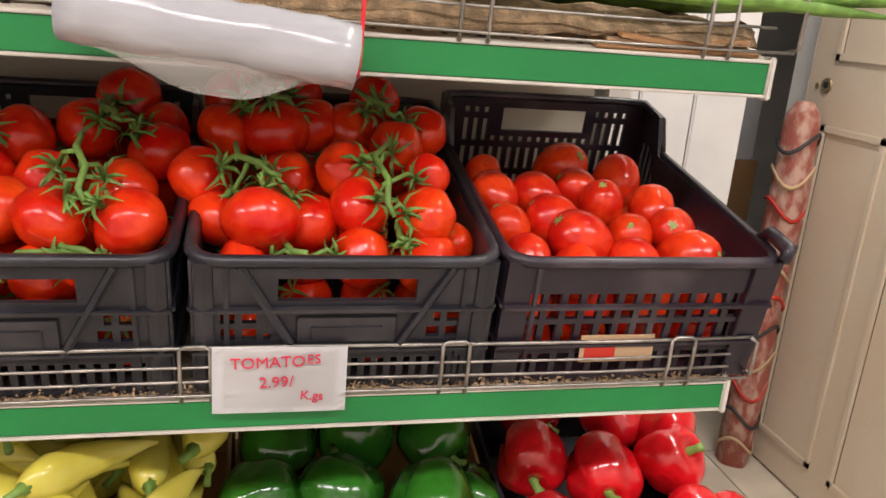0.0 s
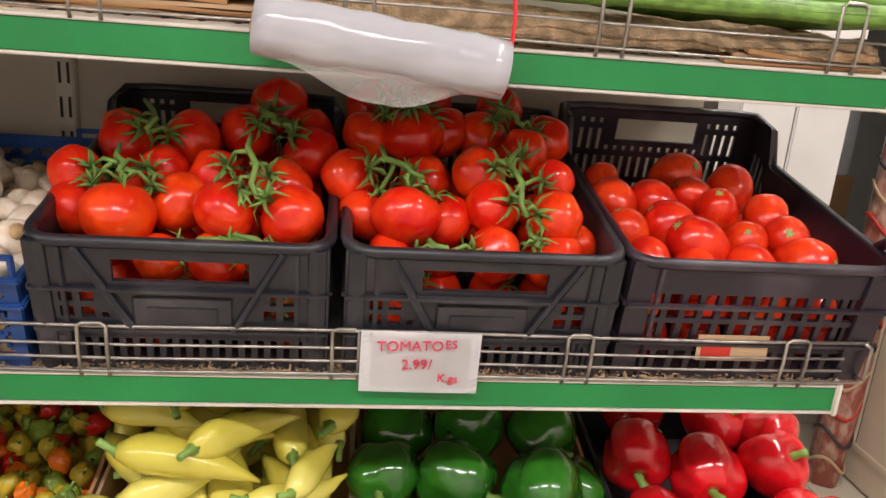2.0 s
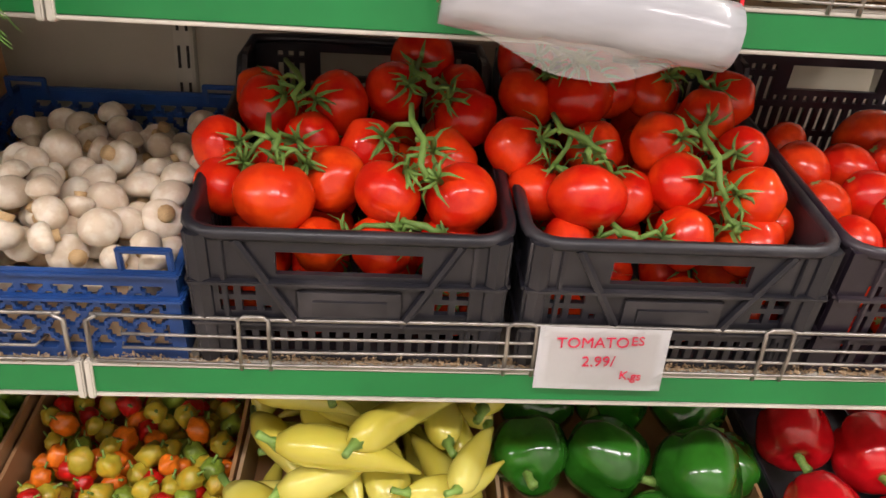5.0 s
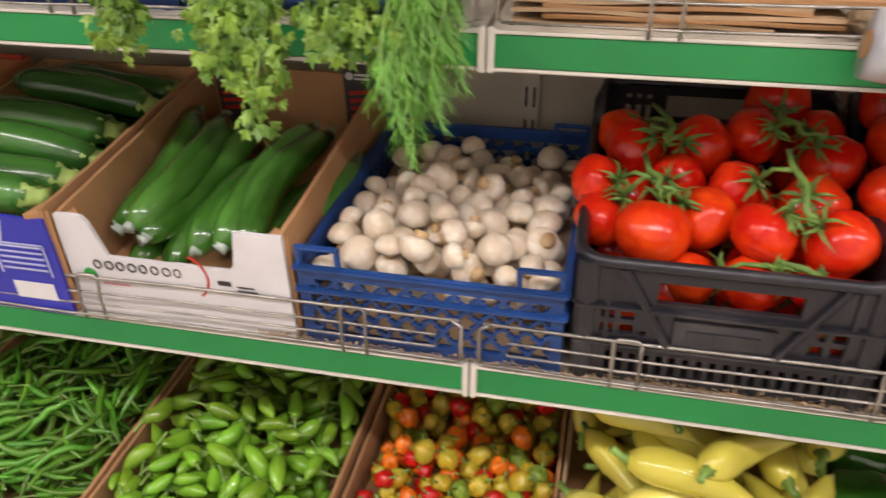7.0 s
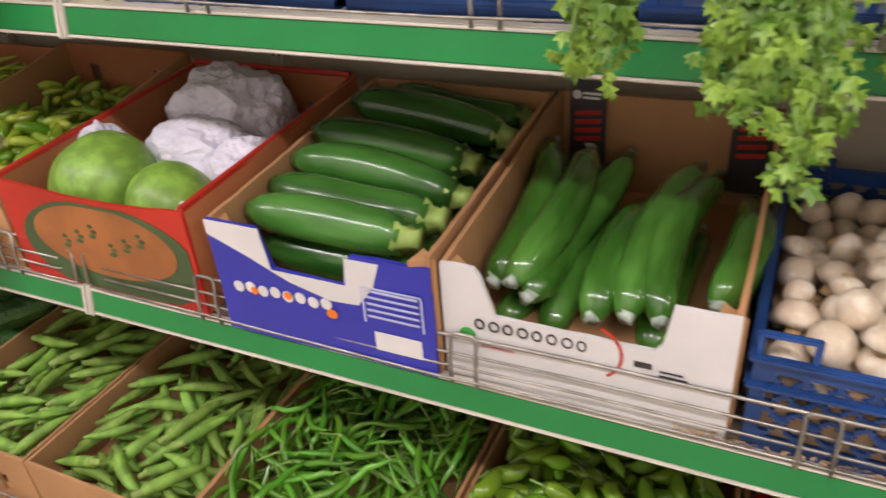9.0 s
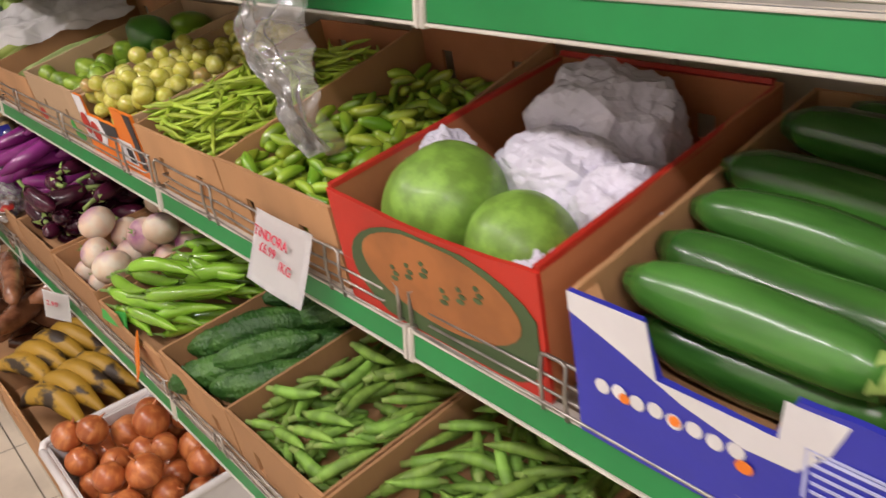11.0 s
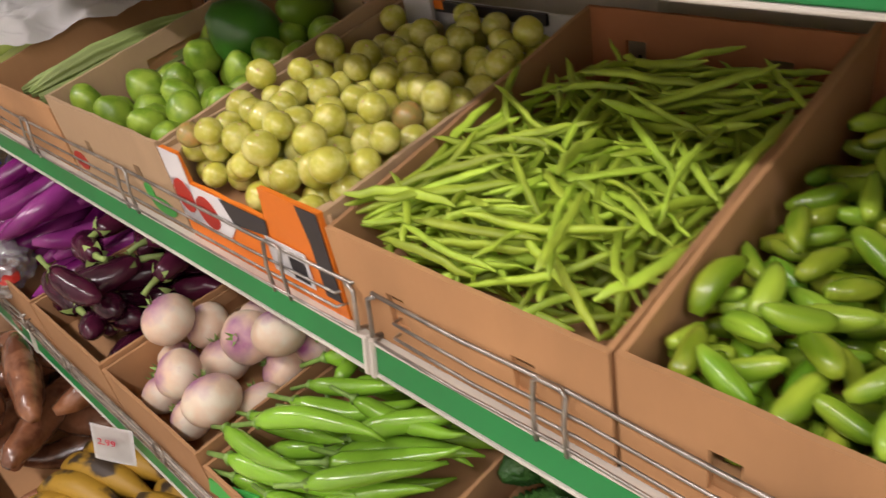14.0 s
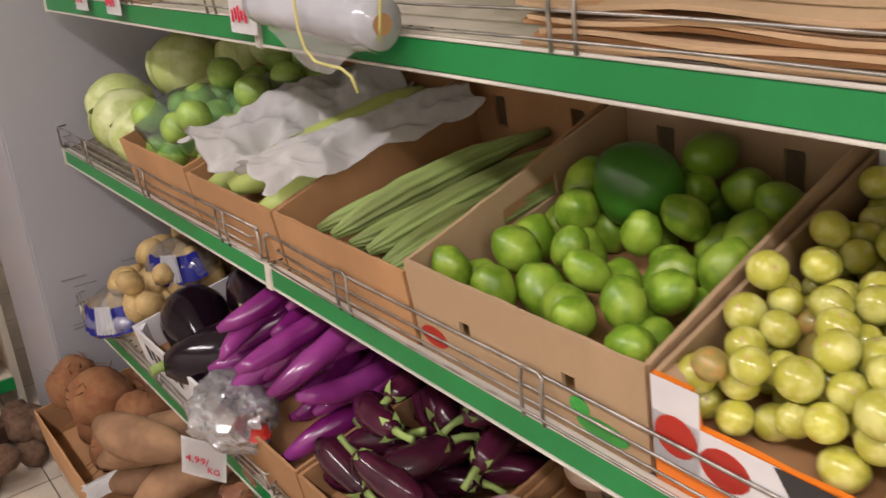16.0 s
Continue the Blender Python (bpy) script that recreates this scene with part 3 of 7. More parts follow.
def black_crate(x0, w, material, label, handle_front=True, hb=0.185):
    c = empty("plastic_crate", mid(x0, 0.002, 0), label, "crate", "tomato crates")
    d, h = 0.385, 0.148

    def front_skip(u, v):
        if not handle_front:
            if 0.10 < u < 0.92 and 0.10 < v < 0.80:
                return (int(u * 44) % 3 != 0) and (int(v * 24) % 6 > 0)
            return False
        side = abs(u - 0.5)
        if 0.70 < v < 0.87 and side < 0.225:
            return True
        if 0.36 < v < 0.64 and 0.24 + 0.28 * (v - 0.38) < side < 0.41:
            return int(u * 44) % 3 > 0 and int(v * 24) % 3 > 0
        if 0.05 < v < 0.29 and side < 0.40:
            return int(u * 44) % 2 > 0 and int(v * 24) % 6 > 0
        return False

    def back_skip(u, v):
        if 0.30 < u < 0.70 and 0.76 < v < 0.90:
            return True
        if 0.08 < u < 0.92 and 0.12 < v < 0.9 and not (0.26 < u < 0.74 and v > 0.70):
            return (int(u * 44) % 2 > 0) and (int(v * 24) % 5 > 0)
        return False

    def side_skip(u, v):
        return 0.07 < u < 0.93 and 0.14 < v < 0.80 and int(u * 56) % 2 > 0 and int(v * 24) % 9 > 0

    def top_side(u):
        return 1.0 if 0.05 < u < 0.8 else (1.0 + min(1, (u - 0.8) / 0.06) * (hb / h - 1) if u >= 0.8 else 1.0)
    part("front_wall", slab(w, h, 0.006, 44, 24, front_skip, wob=0), material, c)
    part("back_wall", slab(w, hb, 0.006, 44, 24, back_skip, wob=0), material, c, at=pose(0, d - 0.006, 0))
    for xx in (0.006, w):
        part("side_wall", slab(d - 0.014, h, 0.006, 56, 24, side_skip, top_side, wob=0), material, c, at=pose(xx, 0.007, 0, 0, 0, 90))
    part("base", box(bmesh.new(), 0.004, w - 0.004, 0.004, d - 0.004, -0.001, 0.01), material, c)
    bm = bmesh.new()
    r = 0.03
    pts = []
    for cx, cy, a0 in ((r, r, 180), (w - r, r, 270)):
        pts += [(cx + r * math.cos(math.radians(a0 + 22.5 * i)), cy + r * math.sin(math.radians(a0 + 22.5 * i)), h) for i in range(5)]
    pts = [(-0.002, d * 0.80, h)] + pts + [(w + 0.002, d * 0.80, h)]
    tube(bm, pts, 0.0065, 8)
    part("rim", bm, material, c, "rounded crate rim", smooth=True)
    bm = bmesh.new()
    tube(bm, [(-0.002, d * 0.80, h), (-0.002, d * 0.86, hb - 0.008), (0.006, d - 0.01, hb), (0.04, d - 0.003, hb), (w - 0.04, d - 0.003, hb), (w - 0.006, d - 0.01, hb), (w + 0.002, d * 0.86, hb - 0.008), (w + 0.002, d * 0.80, h)], 0.006, 8)
    part("back_rim", bm, material, c, smooth=True)
    bm = bmesh.new()
    for z in (0.047, 0.094):
        box(bm, 0.0, w, -0.006, 0.001, z, z + 0.005, 0.001)
        for xx in (-0.003, w - 0.002):
            box(bm, xx, xx + 0.005, 0.0, d * 0.9, z, z + 0.005, 0.001)
    for xx in (0.03, w - 0.035):
        box(bm, xx, xx + 0.005, -0.004, 0.001, 0.0, h, 0.001)
    if handle_front:
        for s in (-1, 1):
            tube(bm, [(w / 2 + s * w * 0.345, -0.002, h * 0.97), (w / 2 + s * w * 0.17, -0.003, 0.050)], 0.0045, 6)
        box(bm, w * 0.33, w * 0.67, -0.003, 0.001, 0.052, h * 0.60, 0.002)
        for cx in (0.0, w):
            tube(bm, [(cx + (0.012 if cx == 0 else -0.012), 0.006, 0.0), (cx + (0.012 if cx == 0 else -0.012), 0.006, h)], 0.012, 8)
    part("rib", bm, material, c, "raised crate ribs")
    if not handle_front:
        bm = bmesh.new()
        tube(bm, [(w + 0.002, 0.085, h), (w + 0.003, 0.060, h - 0.002), (w + 0.004, 0.040, h + 0.016), (w + 0.004, 0.004, h + 0.014), (w - 0.004, -0.003, h + 0.004)], [0.006, 0.006, 0.008, 0.009, 0.007], 8)
        part("corner_lug", bm, material, c, "worn raised corner of the rim", smooth=True)
    if handle_front:
        bm = bmesh.new()
        box(bm, w * 0.38, w * 0.62, -0.0046, -0.002, 0.060, 0.078, 0.001)
        part("embossed_panel", bm, material, c, "embossed maker's panel")
    return c


def blue_crate(x0, w):
    c = empty("plastic_crate", mid(x0, 0.0, 0), "blue lattice plastic mushroom crate on the wire shelf", "crate", "mushroom crates")
    d, h = 0.385, 0.102

    def lattice(u, v):
        if not (0.05 < u < 0.95 and 0.10 < v < 0.86):
            return False
        p, q = (u * 22 + v * 6) % 2, (u * 22 - v * 6) % 2
        return 0.45 < p < 2 and 0.45 < q < 2 and True
    top = lambda u: 1.0
    for nm, at, length in (("front_wall", pose(0, 0, 0), w), ("back_wall", pose(0, d - 0.005, 0), w), ("side_wall", pose(0.005, 0.006, 0, 0, 0, 90), d - 0.012), ("side_wall", pose(w, 0.006, 0, 0, 0, 90), d - 0.012)):
        part(nm, slab(length, h, 0.005, 88, 36, lattice, top, wob=0), BLUE_CRATE, c, at=at)
    part("base", box(bmesh.new(), 0.004, w - 0.004, 0.004, d - 0.004, -0.001, 0.01), BLUE_CRATE, c)
    bm = bmesh.new()
    for z in (0.070, h - 0.003):
        box(bm, -0.004, w + 0.004, -0.005, 0.004, z, z + 0.006, 0.0015)
        box(bm, -0.004, w + 0.004, d - 0.004, d + 0.004, z, z + 0.006, 0.0015)
        box(bm, -0.005, 0.004, 0, d, z, z + 0.006, 0.0015)
        box(bm, w - 0.004, w + 0.005, 0, d, z, z + 0.006, 0.0015)
    part("rim", bm, BLUE_CRATE, c)
    for xx, yy in ((0.0, 0.0), (w - 0.05, 0.0), (0.0, d - 0.03), (w - 0.05, d - 0.03)):
        bm = bmesh.new()
        box(bm, xx, xx + 0.006, yy, yy + 0.006, h, h + 0.026, 0.0015)
        box(bm, xx + 0.044, xx + 0.05, yy, yy + 0.006, h, h + 0.026, 0.0015)
        box(bm, xx, xx + 0.05, yy, yy + 0.006, h + 0.021, h + 0.027, 0.0015)
        part("stacking_lug", bm, BLUE_CRATE, c)
    return c


# ---- produce: one body a kind, with its stalk as a part ----
class Kind:
    def __init__(self, name, meshes, parts, label, category, group):
        self.name, self.meshes, self.parts, self.label, self.category, self.group = name, meshes, parts, label, category, group
        self.n = 0

    def place(self, m, scale=(1, 1, 1)):
        me = self.meshes[self.n % len(self.meshes)]
        self.n += 1
        ob = new(self.name, me)
        ob.matrix_basis = m @ Matrix.Diagonal((*scale, 1))
        tagged(ob, self.label, self.category, self.group)
        for nm, pm, lab in self.parts:
            k = new(nm, pm)
            k.parent = ob
            if lab:
                k["label"] = lab
        return ob


class Layered:
    """The first pieces of a heap, out of sight below, join into one mesh; the later ones are things of their own."""
    def __init__(self, kind, under):
        self.kind, self.under, self.n, self.verts, self.faces = kind, under, 0, [], []

    def place(self, m, k):
        self.n += 1
        if self.n > self.under:
            self.kind.place(m, k)
            return
        me = self.kind.meshes[self.n % len(self.kind.meshes)]
        o = len(self.verts)
        at = m @ Matrix.Diagonal((*k, 1))
        self.verts += [at @ v.co for v in me.vertices]
        self.faces += [tuple(o + i for i in q.vertices) for q in me.polygons]

    def finish(self, label):
        me = bpy.data.meshes.new("mesh")
        me.from_pydata(self.verts, [], self.faces)
        for q in me.polygons:
            q.use_smooth = True
        me.materials.append(self.kind.meshes[0].materials[0])
        tagged(new(self.kind.name + "_underlayer", me), label, self.kind.category, kind="stuff")


def heap(kind, fr, x0, x1, y0, y1, floor_z, n, radius, length=0.0, seed=0, tries=14, flat=18.0, yaw=None, crown=0.0, vary=0.12):
    """Drops n pieces one by one into a box, each to the lowest of some tried rests, so that they lie on one another."""
    rng = random.Random(seed)
    nb = 1 if length < radius * 2.2 else max(3, min(7, int(length / (radius * 1.6))))
    done = np.zeros((0, 4))
    for i in range(n):
        k = rng.uniform(1 - vary, 1 + vary)
        r, half = radius * k, max(0.0, (length * k / 2 - radius * k))
        best = None
        for _ in range(tries):
            a = rng.uniform(0, math.tau) if yaw is None else math.radians(yaw[0] + rng.gauss(0, yaw[1]))
            ca, sa = math.cos(a), math.sin(a)
            ex, ey = abs(ca) * half + r * 0.9, abs(sa) * half + r * 0.9
            if x1 - x0 <= 2 * ex or y1 - y0 <= 2 * ey:
                continue
            cx, cy = rng.uniform(x0 + ex, x1 - ex), rng.uniform(y0 + ey, y1 - ey)
            tilt = math.radians(rng.uniform(-flat, flat)) if half else 0
            s = np.linspace(-1, 1, nb) * half if nb > 1 else np.zeros(1)
            bx, by, bz = cx + ca * math.cos(tilt) * s, cy + sa * math.cos(tilt) * s, math.sin(tilt) * s
            z = floor_z + r - bz.min()
            if len(done):
                dx, dy = done[:, 0][:, None] - bx, done[:, 1][:, None] - by
                rr = (done[:, 3][:, None] + r) * 0.94
                g = rr ** 2 - dx ** 2 - dy ** 2
                zz = np.where(g > 0, done[:, 2][:, None] + np.sqrt(np.maximum(g, 0)) - bz, -9)
                z = max(z, zz.max())
            mid_x, mid_y = (cx - (x0 + x1) / 2) / (x1 - x0), (cy - (y0 + y1) / 2) / (y1 - y0)
            cost = z + crown * (mid_x ** 2 + mid_y ** 2)
            if best is None or cost < best[0]:
                best = (cost, cx, cy, z, a, tilt, bx, by, bz, k, r)
        if best is None:
            continue
        _, cx, cy, z, a, tilt, bx, by, bz, k, r = best
        done = np.vstack([done, np.stack([bx, by, bz + z, np.full(len(bx), r)], 1)])
        if half:
            m = fr(cx, cy, z) @ pose(0, 0, 0, 0, 0, math.degrees(a)) @ pose(0, 0, 0, 0, -math.degrees(tilt), 0) @ pose(0, 0, 0, 0, 90, 0) @ pose(0, 0, 0, 0, 0, rng.uniform(0, 360))
        else:
            m = fr(cx, cy, z) @ pose(0, 0, 0, rng.uniform(-50, 50), rng.uniform(-50, 50), rng.uniform(0, 360))
        kind.place(m, (k, k, k))


def heap_round(kind, fr, x0, x1, y0, y1, fz, n, r, seed, tries=26, crown=0.0, vary=0.15):
    """As heap(), for kinds whose mesh has radius 1."""
    class Scaled:
        def place(self, m, k):
            kind.place(m, (k[0] * r, k[0] * r, k[0] * r))
    heap(Scaled(), fr, x0, x1, y0, y1, fz, n, r, 0, seed, tries, crown=crown, vary=vary)


def star(bm, radius, arms, seed=0, width=0.35, droop=0.0, z=0.0, lift=0.0):
    """A leafy calyx: narrow pointed sepals round the top."""
    rng = random.Random(seed)
    c = bm.verts.new((0, 0, z + 0.001))
    for i in range(arms):
        a = math.tau * (i + rng.uniform(-0.2, 0.2)) / arms
        r = radius * rng.uniform(0.75, 1.1)
        p = []
        for s, wd in ((0.35, 1.0), (0.7, 0.7), (1.0, 0.08)):
            zz = z + lift * math.sin(s * 3.1) * radius - droop * s * s * radius
            off = radius * width * 0.5 * wd
            p.append(((math.cos(a) * r * s - math.sin(a) * off, math.sin(a) * r * s + math.cos(a) * off, zz), (math.cos(a) * r * s + math.sin(a) * off, math.sin(a) * r * s - math.cos(a) * off, zz)))
        v = [(bm.verts.new(q[0]), bm.verts.new(q[1])) for q in p]
        bm.faces.new((c, v[0][1], v[0][0]))
        for q, w in zip(v, v[1:]):
            bm.faces.new((q[0], q[1], w[1], w[0]))
    return bm


def sm(bm, material):
    return mesh_of(bm, material, True)


# tomatoes on the vine: fruits and truss are one thing
def vine_cluster(fruits, hub, tip, seed):
    g = empty("vine_tomatoes", Matrix.Translation(hub), "ripe red vine tomatoes joined by a green truss", "tomatoes", "vine tomato trusses")
    rng = random.Random(seed)
    h = Vector(hub)
    t = Vector(tip) - h
    for i, (x, y, z, r) in enumerate(fruits):
        c = Vector((x, y, z))
        joint = h + t * (i / max(1, len(fruits) - 1)) * 0.8
        lean = (joint - c).to_track_quat("Z", "Y").to_matrix().to_4x4()
        p = part("tomato", TOMATO_MESH[(i + seed) % 4], TOMATO, g)
        r *= 1.04
        p.matrix_basis = Matrix.Translation(c - h) @ lean @ pose(0, 0, 0, 0, 0, rng.uniform(0, 360)) @ Matrix.Diagonal((r, r, r, 1))
        part("calyx", TOMATO_CALYX[(i + seed) % 2], VINE, p, "green star calyx")
    bm = bmesh.new()
    back = Vector((rng.uniform(-0.02, 0.02), 0.030, 0.012))
    tube(bm, [back, Vector((0, 0, 0.004)), t * 0.35 + Vector((0.006, -0.004, 0.004)), t * 0.7 + Vector((-0.003, -0.005, 0.002)), t * 0.9], [0.0026, 0.0034, 0.0036, 0.0032, 0.0026], 8)
    for i, (x, y, z, r) in enumerate(fruits):
        q0 = t * (i / max(1, len(fruits) - 1)) * 0.8
        d = Vector((x, y, z)) - h
        e = d + (q0 - d).normalized() * r * 0.80
        m = (e + q0) * 0.5 + Vector((rng.uniform(-0.007, 0.007), -0.006, 0.010))
        tube(bm, [q0, m, e], [0.0030, 0.0024, 0.0030], 7)
        for j in range(4):
            a = rng.uniform(0, 6.28)
            o = Vector((math.cos(a), -0.5 + 0.4 * math.sin(a), math.sin(a))) * rng.uniform(0.012, 0.024)
            k = e.lerp(m, 0.25)
            curl = Vector((rng.uniform(-0.005, 0.005), -0.006, rng.uniform(-0.004, 0.008)))
            tube(bm, [k, k + o * 0.55 + curl, k + o + curl * 0.4], [0.0024, 0.0020, 0.0006], 5)
    part("truss", bm, VINE, g, "curling green tomato truss", smooth=True)


TOMATO_MESH = [sm(ball(1, 1.0, 0.88 - 0.02 * i, 28, 5 + i % 2, 0.012 + 0.008 * (i % 3), 0.14, 0.07, i), TOMATO) for i in range(4)]
TOMATO_CALYX = [sm(star(bmesh.new(), 0.95, 6, k, 0.15, 0.10, 0.78, 0.40), VINE) for k in (2, 7)]

black_crate(-0.893, 0.292, BLACK_CRATE, "dusty black plastic crate full of vine tomatoes")
black_crate(-0.585, 0.292, BLACK_CRATE, "dusty black plastic crate heaped with vine tomatoes")
black_crate(-0.283, 0.306, PLUM_CRATE, "plum-black slatted crate half full of loose tomatoes", False, 0.20)

CLUSTERS = [
    # crate beside the mushrooms: fruits, hub, tip of the truss
    ([(-0.876, 0.085, 1.107, 0.030), (-0.886, 0.120, 1.138, 0.029), (-0.798, 0.150, 1.139, 0.029), (-0.770, 0.090, 1.116, 0.034), (-0.822, 0.050, 1.111, 0.038)], (-0.832, 0.085, 1.162), (-0.815, 0.055, 1.150)),
    ([(-0.735, 0.130, 1.140, 0.030), (-0.659, 0.110, 1.134, 0.033), (-0.715, 0.050, 1.119, 0.033), (-0.644, 0.050, 1.117, 0.035)], (-0.694, 0.078, 1.180), (-0.677, 0.022, 1.140)),
    ([(-0.862, 0.240, 1.167, 0.030), (-0.846, 0.190, 1.162, 0.035), (-0.773, 0.190, 1.169, 0.035)], (-0.814, 0.175, 1.200), (-0.812, 0.145, 1.178)),
    ([(-0.679, 0.290, 1.202, 0.038), (-0.713, 0.220, 1.179, 0.032), (-0.636, 0.250, 1.176, 0.030), (-0.633, 0.180, 1.161, 0.035)], (-0.690, 0.190, 1.204), (-0.664, 0.160, 1.196)),
]
CLUSTERS_BY_CARD = [
    # crate over the price card
    ([(-0.584, 0.120, 1.148, 0.033), (-0.564, 0.085, 1.113, 0.031), (-0.496, 0.140, 1.144, 0.030), (-0.522, 0.045, 1.123, 0.037), (-0.473, 0.085, 1.110, 0.031)], (-0.545, 0.090, 1.174), (-0.498, 0.072, 1.160)),
    ([(-0.433, 0.120, 1.160, 0.032), (-0.373, 0.160, 1.180, 0.030), (-0.343, 0.120, 1.155, 0.026), (-0.420, 0.080, 1.129, 0.032), (-0.354, 0.055, 1.125, 0.032)], (-0.408, 0.080, 1.180), (-0.390, 0.022, 1.128)),
    ([(-0.557, 0.280, 1.211, 0.034), (-0.562, 0.210, 1.182, 0.034), (-0.481, 0.290, 1.218, 0.031), (-0.507, 0.200, 1.187, 0.038), (-0.466, 0.220, 1.192, 0.032)], (-0.530, 0.205, 1.232), (-0.505, 0.180, 1.226)),
    ([(-0.417, 0.220, 1.191, 0.032), (-0.383, 0.290, 1.217, 0.031), (-0.338, 0.200, 1.191, 0.032)], (-0.398, 0.190, 1.224), (-0.372, 0.165, 1.212)),
]
for i, (fruits, hub, tip) in enumerate(CLUSTERS + CLUSTERS_BY_CARD):
    vine_cluster(fruits, hub, tip, i)
vine_cluster([(-0.780, 0.038, 1.068, 0.027), (-0.720, 0.036, 1.069, 0.031), (-0.656, 0.040, 1.072, 0.028)], (-0.700, 0.020, 1.098), (-0.655, 0.015, 1.094), 8)
vine_cluster([(-0.536, 0.036, 1.078, 0.029), (-0.423, 0.036, 1.088, 0.031)], (-0.492, 0.018, 1.096), (-0.470, 0.016, 1.094), 9)
vine_cluster([(-0.355, 0.038, 1.084, 0.033), (-0.320, 0.075, 1.089, 0.026)], (-0.385, 0.030, 1.108), (-0.375, 0.022, 1.100), 10)

loose_tomato = Kind("tomato", TOMATO_MESH, [("calyx", TOMATO_CALYX[0], "green star calyx")], "ripe red tomato lying low in a black crate", "tomato", "loose tomatoes")
for x0 in (-0.893, -0.585):
    rng = random.Random(int(x0 * 100))
    for lay, z in ((0, 0.040), (1, 0.080), (2, 0.108)):
        for i in range(4):
            for j in range(5):
                if (lay == 0 and j > 1) or (lay == 2 and j < 2) or (lay == 1 and j == 0):
                    continue
                r = rng.uniform(0.029, 0.034)
                loose_tomato.place(mid(x0 + 0.045 + i * 0.067 + rng.uniform(-0.005, 0.005), 0.045 + j * 0.07 + lay * 0.01, z + rng.uniform(-0.005, 0.006)) @ pose(0, 0, 0, rng.uniform(-60, 60), rng.uniform(-60, 60), rng.uniform(0, 360)), (r, r, r))

PLUM_MESH = [sm(ball(1, 0.92, 1.12, 20, 4, 0.02, 0.08, 0.06, i + 9), PLUM_TOMATO) for i in range(3)]
SCAR = sm(star(bmesh.new(), 0.22, 6, 5, 0.5, 0.0, 1.055), CALYX)
plum = Kind("tomato", PLUM_MESH, [("stem_scar", SCAR, "pale green stem scar")], "smooth red loose tomato in a slatted crate", "tomato", "loose plum tomatoes")
PLUMS = [(-0.257, 0.200, 1.141, 0.026), (-0.148, 0.220, 1.149, 0.036), (-0.077, 0.200, 1.139, 0.034), (-0.251, 0.160, 1.126, 0.030), (-0.198, 0.160, 1.128, 0.030), (-0.126, 0.130, 1.126, 0.029),
         (-0.190, 0.110, 1.108, 0.034), (-0.249, 0.100, 1.102, 0.029), (-0.172, 0.070, 1.097, 0.037), (-0.108, 0.080, 1.100, 0.029), (-0.062, 0.125, 1.124, 0.030), (-0.055, 0.085, 1.106, 0.031), (-0.050, 0.045, 1.088, 0.034)]
rng = random.Random(3)
for x, y, z, r in PLUMS + [(-0.120, 0.035, 1.080, 0.031), (-0.187, 0.034, 1.074, 0.030), (-0.238, 0.050, 1.082, 0.028), (-0.142, 0.170, 1.134, 0.028)]:
    plum.place(Matrix.Translation((x, y, z)) @ pose(0, 0, 0, rng.uniform(20, 75), rng.uniform(-40, 40), rng.uniform(0, 360)), (r, r, r))
for i in range(4):
    for j in range(4):
        for z in (0.035, 0.070):
            r = rng.uniform(0.028, 0.032)
            plum.place(mid(-0.240 + i * 0.070, 0.048 + j * 0.065, z) @ pose(0, 0, 0, rng.uniform(-90, 90), rng.uniform(-90, 90), 0), (r, r, r))

# mushrooms
blue_crate(-1.193, 0.290)


def mushroom_mesh(i):
    bm = bmesh.new()
    bmesh.ops.create_uvsphere(bm, u_segments=14, v_segments=10, radius=1)
    for v in bm.verts:
        if v.co.z < 0:
            v.co.z *= 0.62
            h = math.hypot(v.co.x, v.co.y)
            v.co.z += 0.25 * max(0, 1 - h)
        v.co *= 1 + 0.07 * noise.noise(v.co * 1.3 + Vector((i * 5, 0, 0)))
        v.co.z *= 0.92
    return sm(bm, MUSH)


stem_bm = tube(bmesh.new(), [(0, 0, -0.05), (0.02, 0, -0.4), (0.05, 0.02, -0.75)], [0.42, 0.36, 0.40], 10)
mushroom = Kind("mushroom", [mushroom_mesh(i) for i in range(4)], [("stalk", sm(stem_bm, MUSH_STEM), "cut beige stalk")], "white closed-cup mushroom in a blue crate", "mushroom", "button mushrooms")
class Upturned:
    """Some caps lie on their side or upside down, with the stalk in view."""
    def __init__(self):
        self.rng = random.Random(8)

    def place(self, m, k):
        c = m.translation
        if c.z > 1.072 + 0.026 * math.sin(math.pi * (c.x + 1.193) / 0.29) + 0.05 * c.y:
            return
        r = 0.0182 * k[0]
        at = Matrix.Translation(m.translation) @ pose(0, 0, 0, TILT_DEG)
        turn = self.rng.choice((0, 0, 0, 70, 150))
        mushroom.place(at @ pose(0, 0, 0, 0, 0, self.rng.uniform(0, 360)) @ pose(0, 0, 0, turn + self.rng.uniform(-35, 35), self.rng.uniform(-30, 30), 0), (r, r * self.rng.uniform(0.9, 1.1), r))


heap(Upturned(), mid, -1.186, -0.910, 0.010, 0.374, 0.048, 190, 0.0165, 0, 8, 22, crown=0.06, vary=0.22)
part("paper_liner", box(bmesh.new(), 0.008, 0.282, 0.010, 0.375, 0.010, 0.05), CARD_LIGHT, bpy.data.objects["plastic_crate.003"])

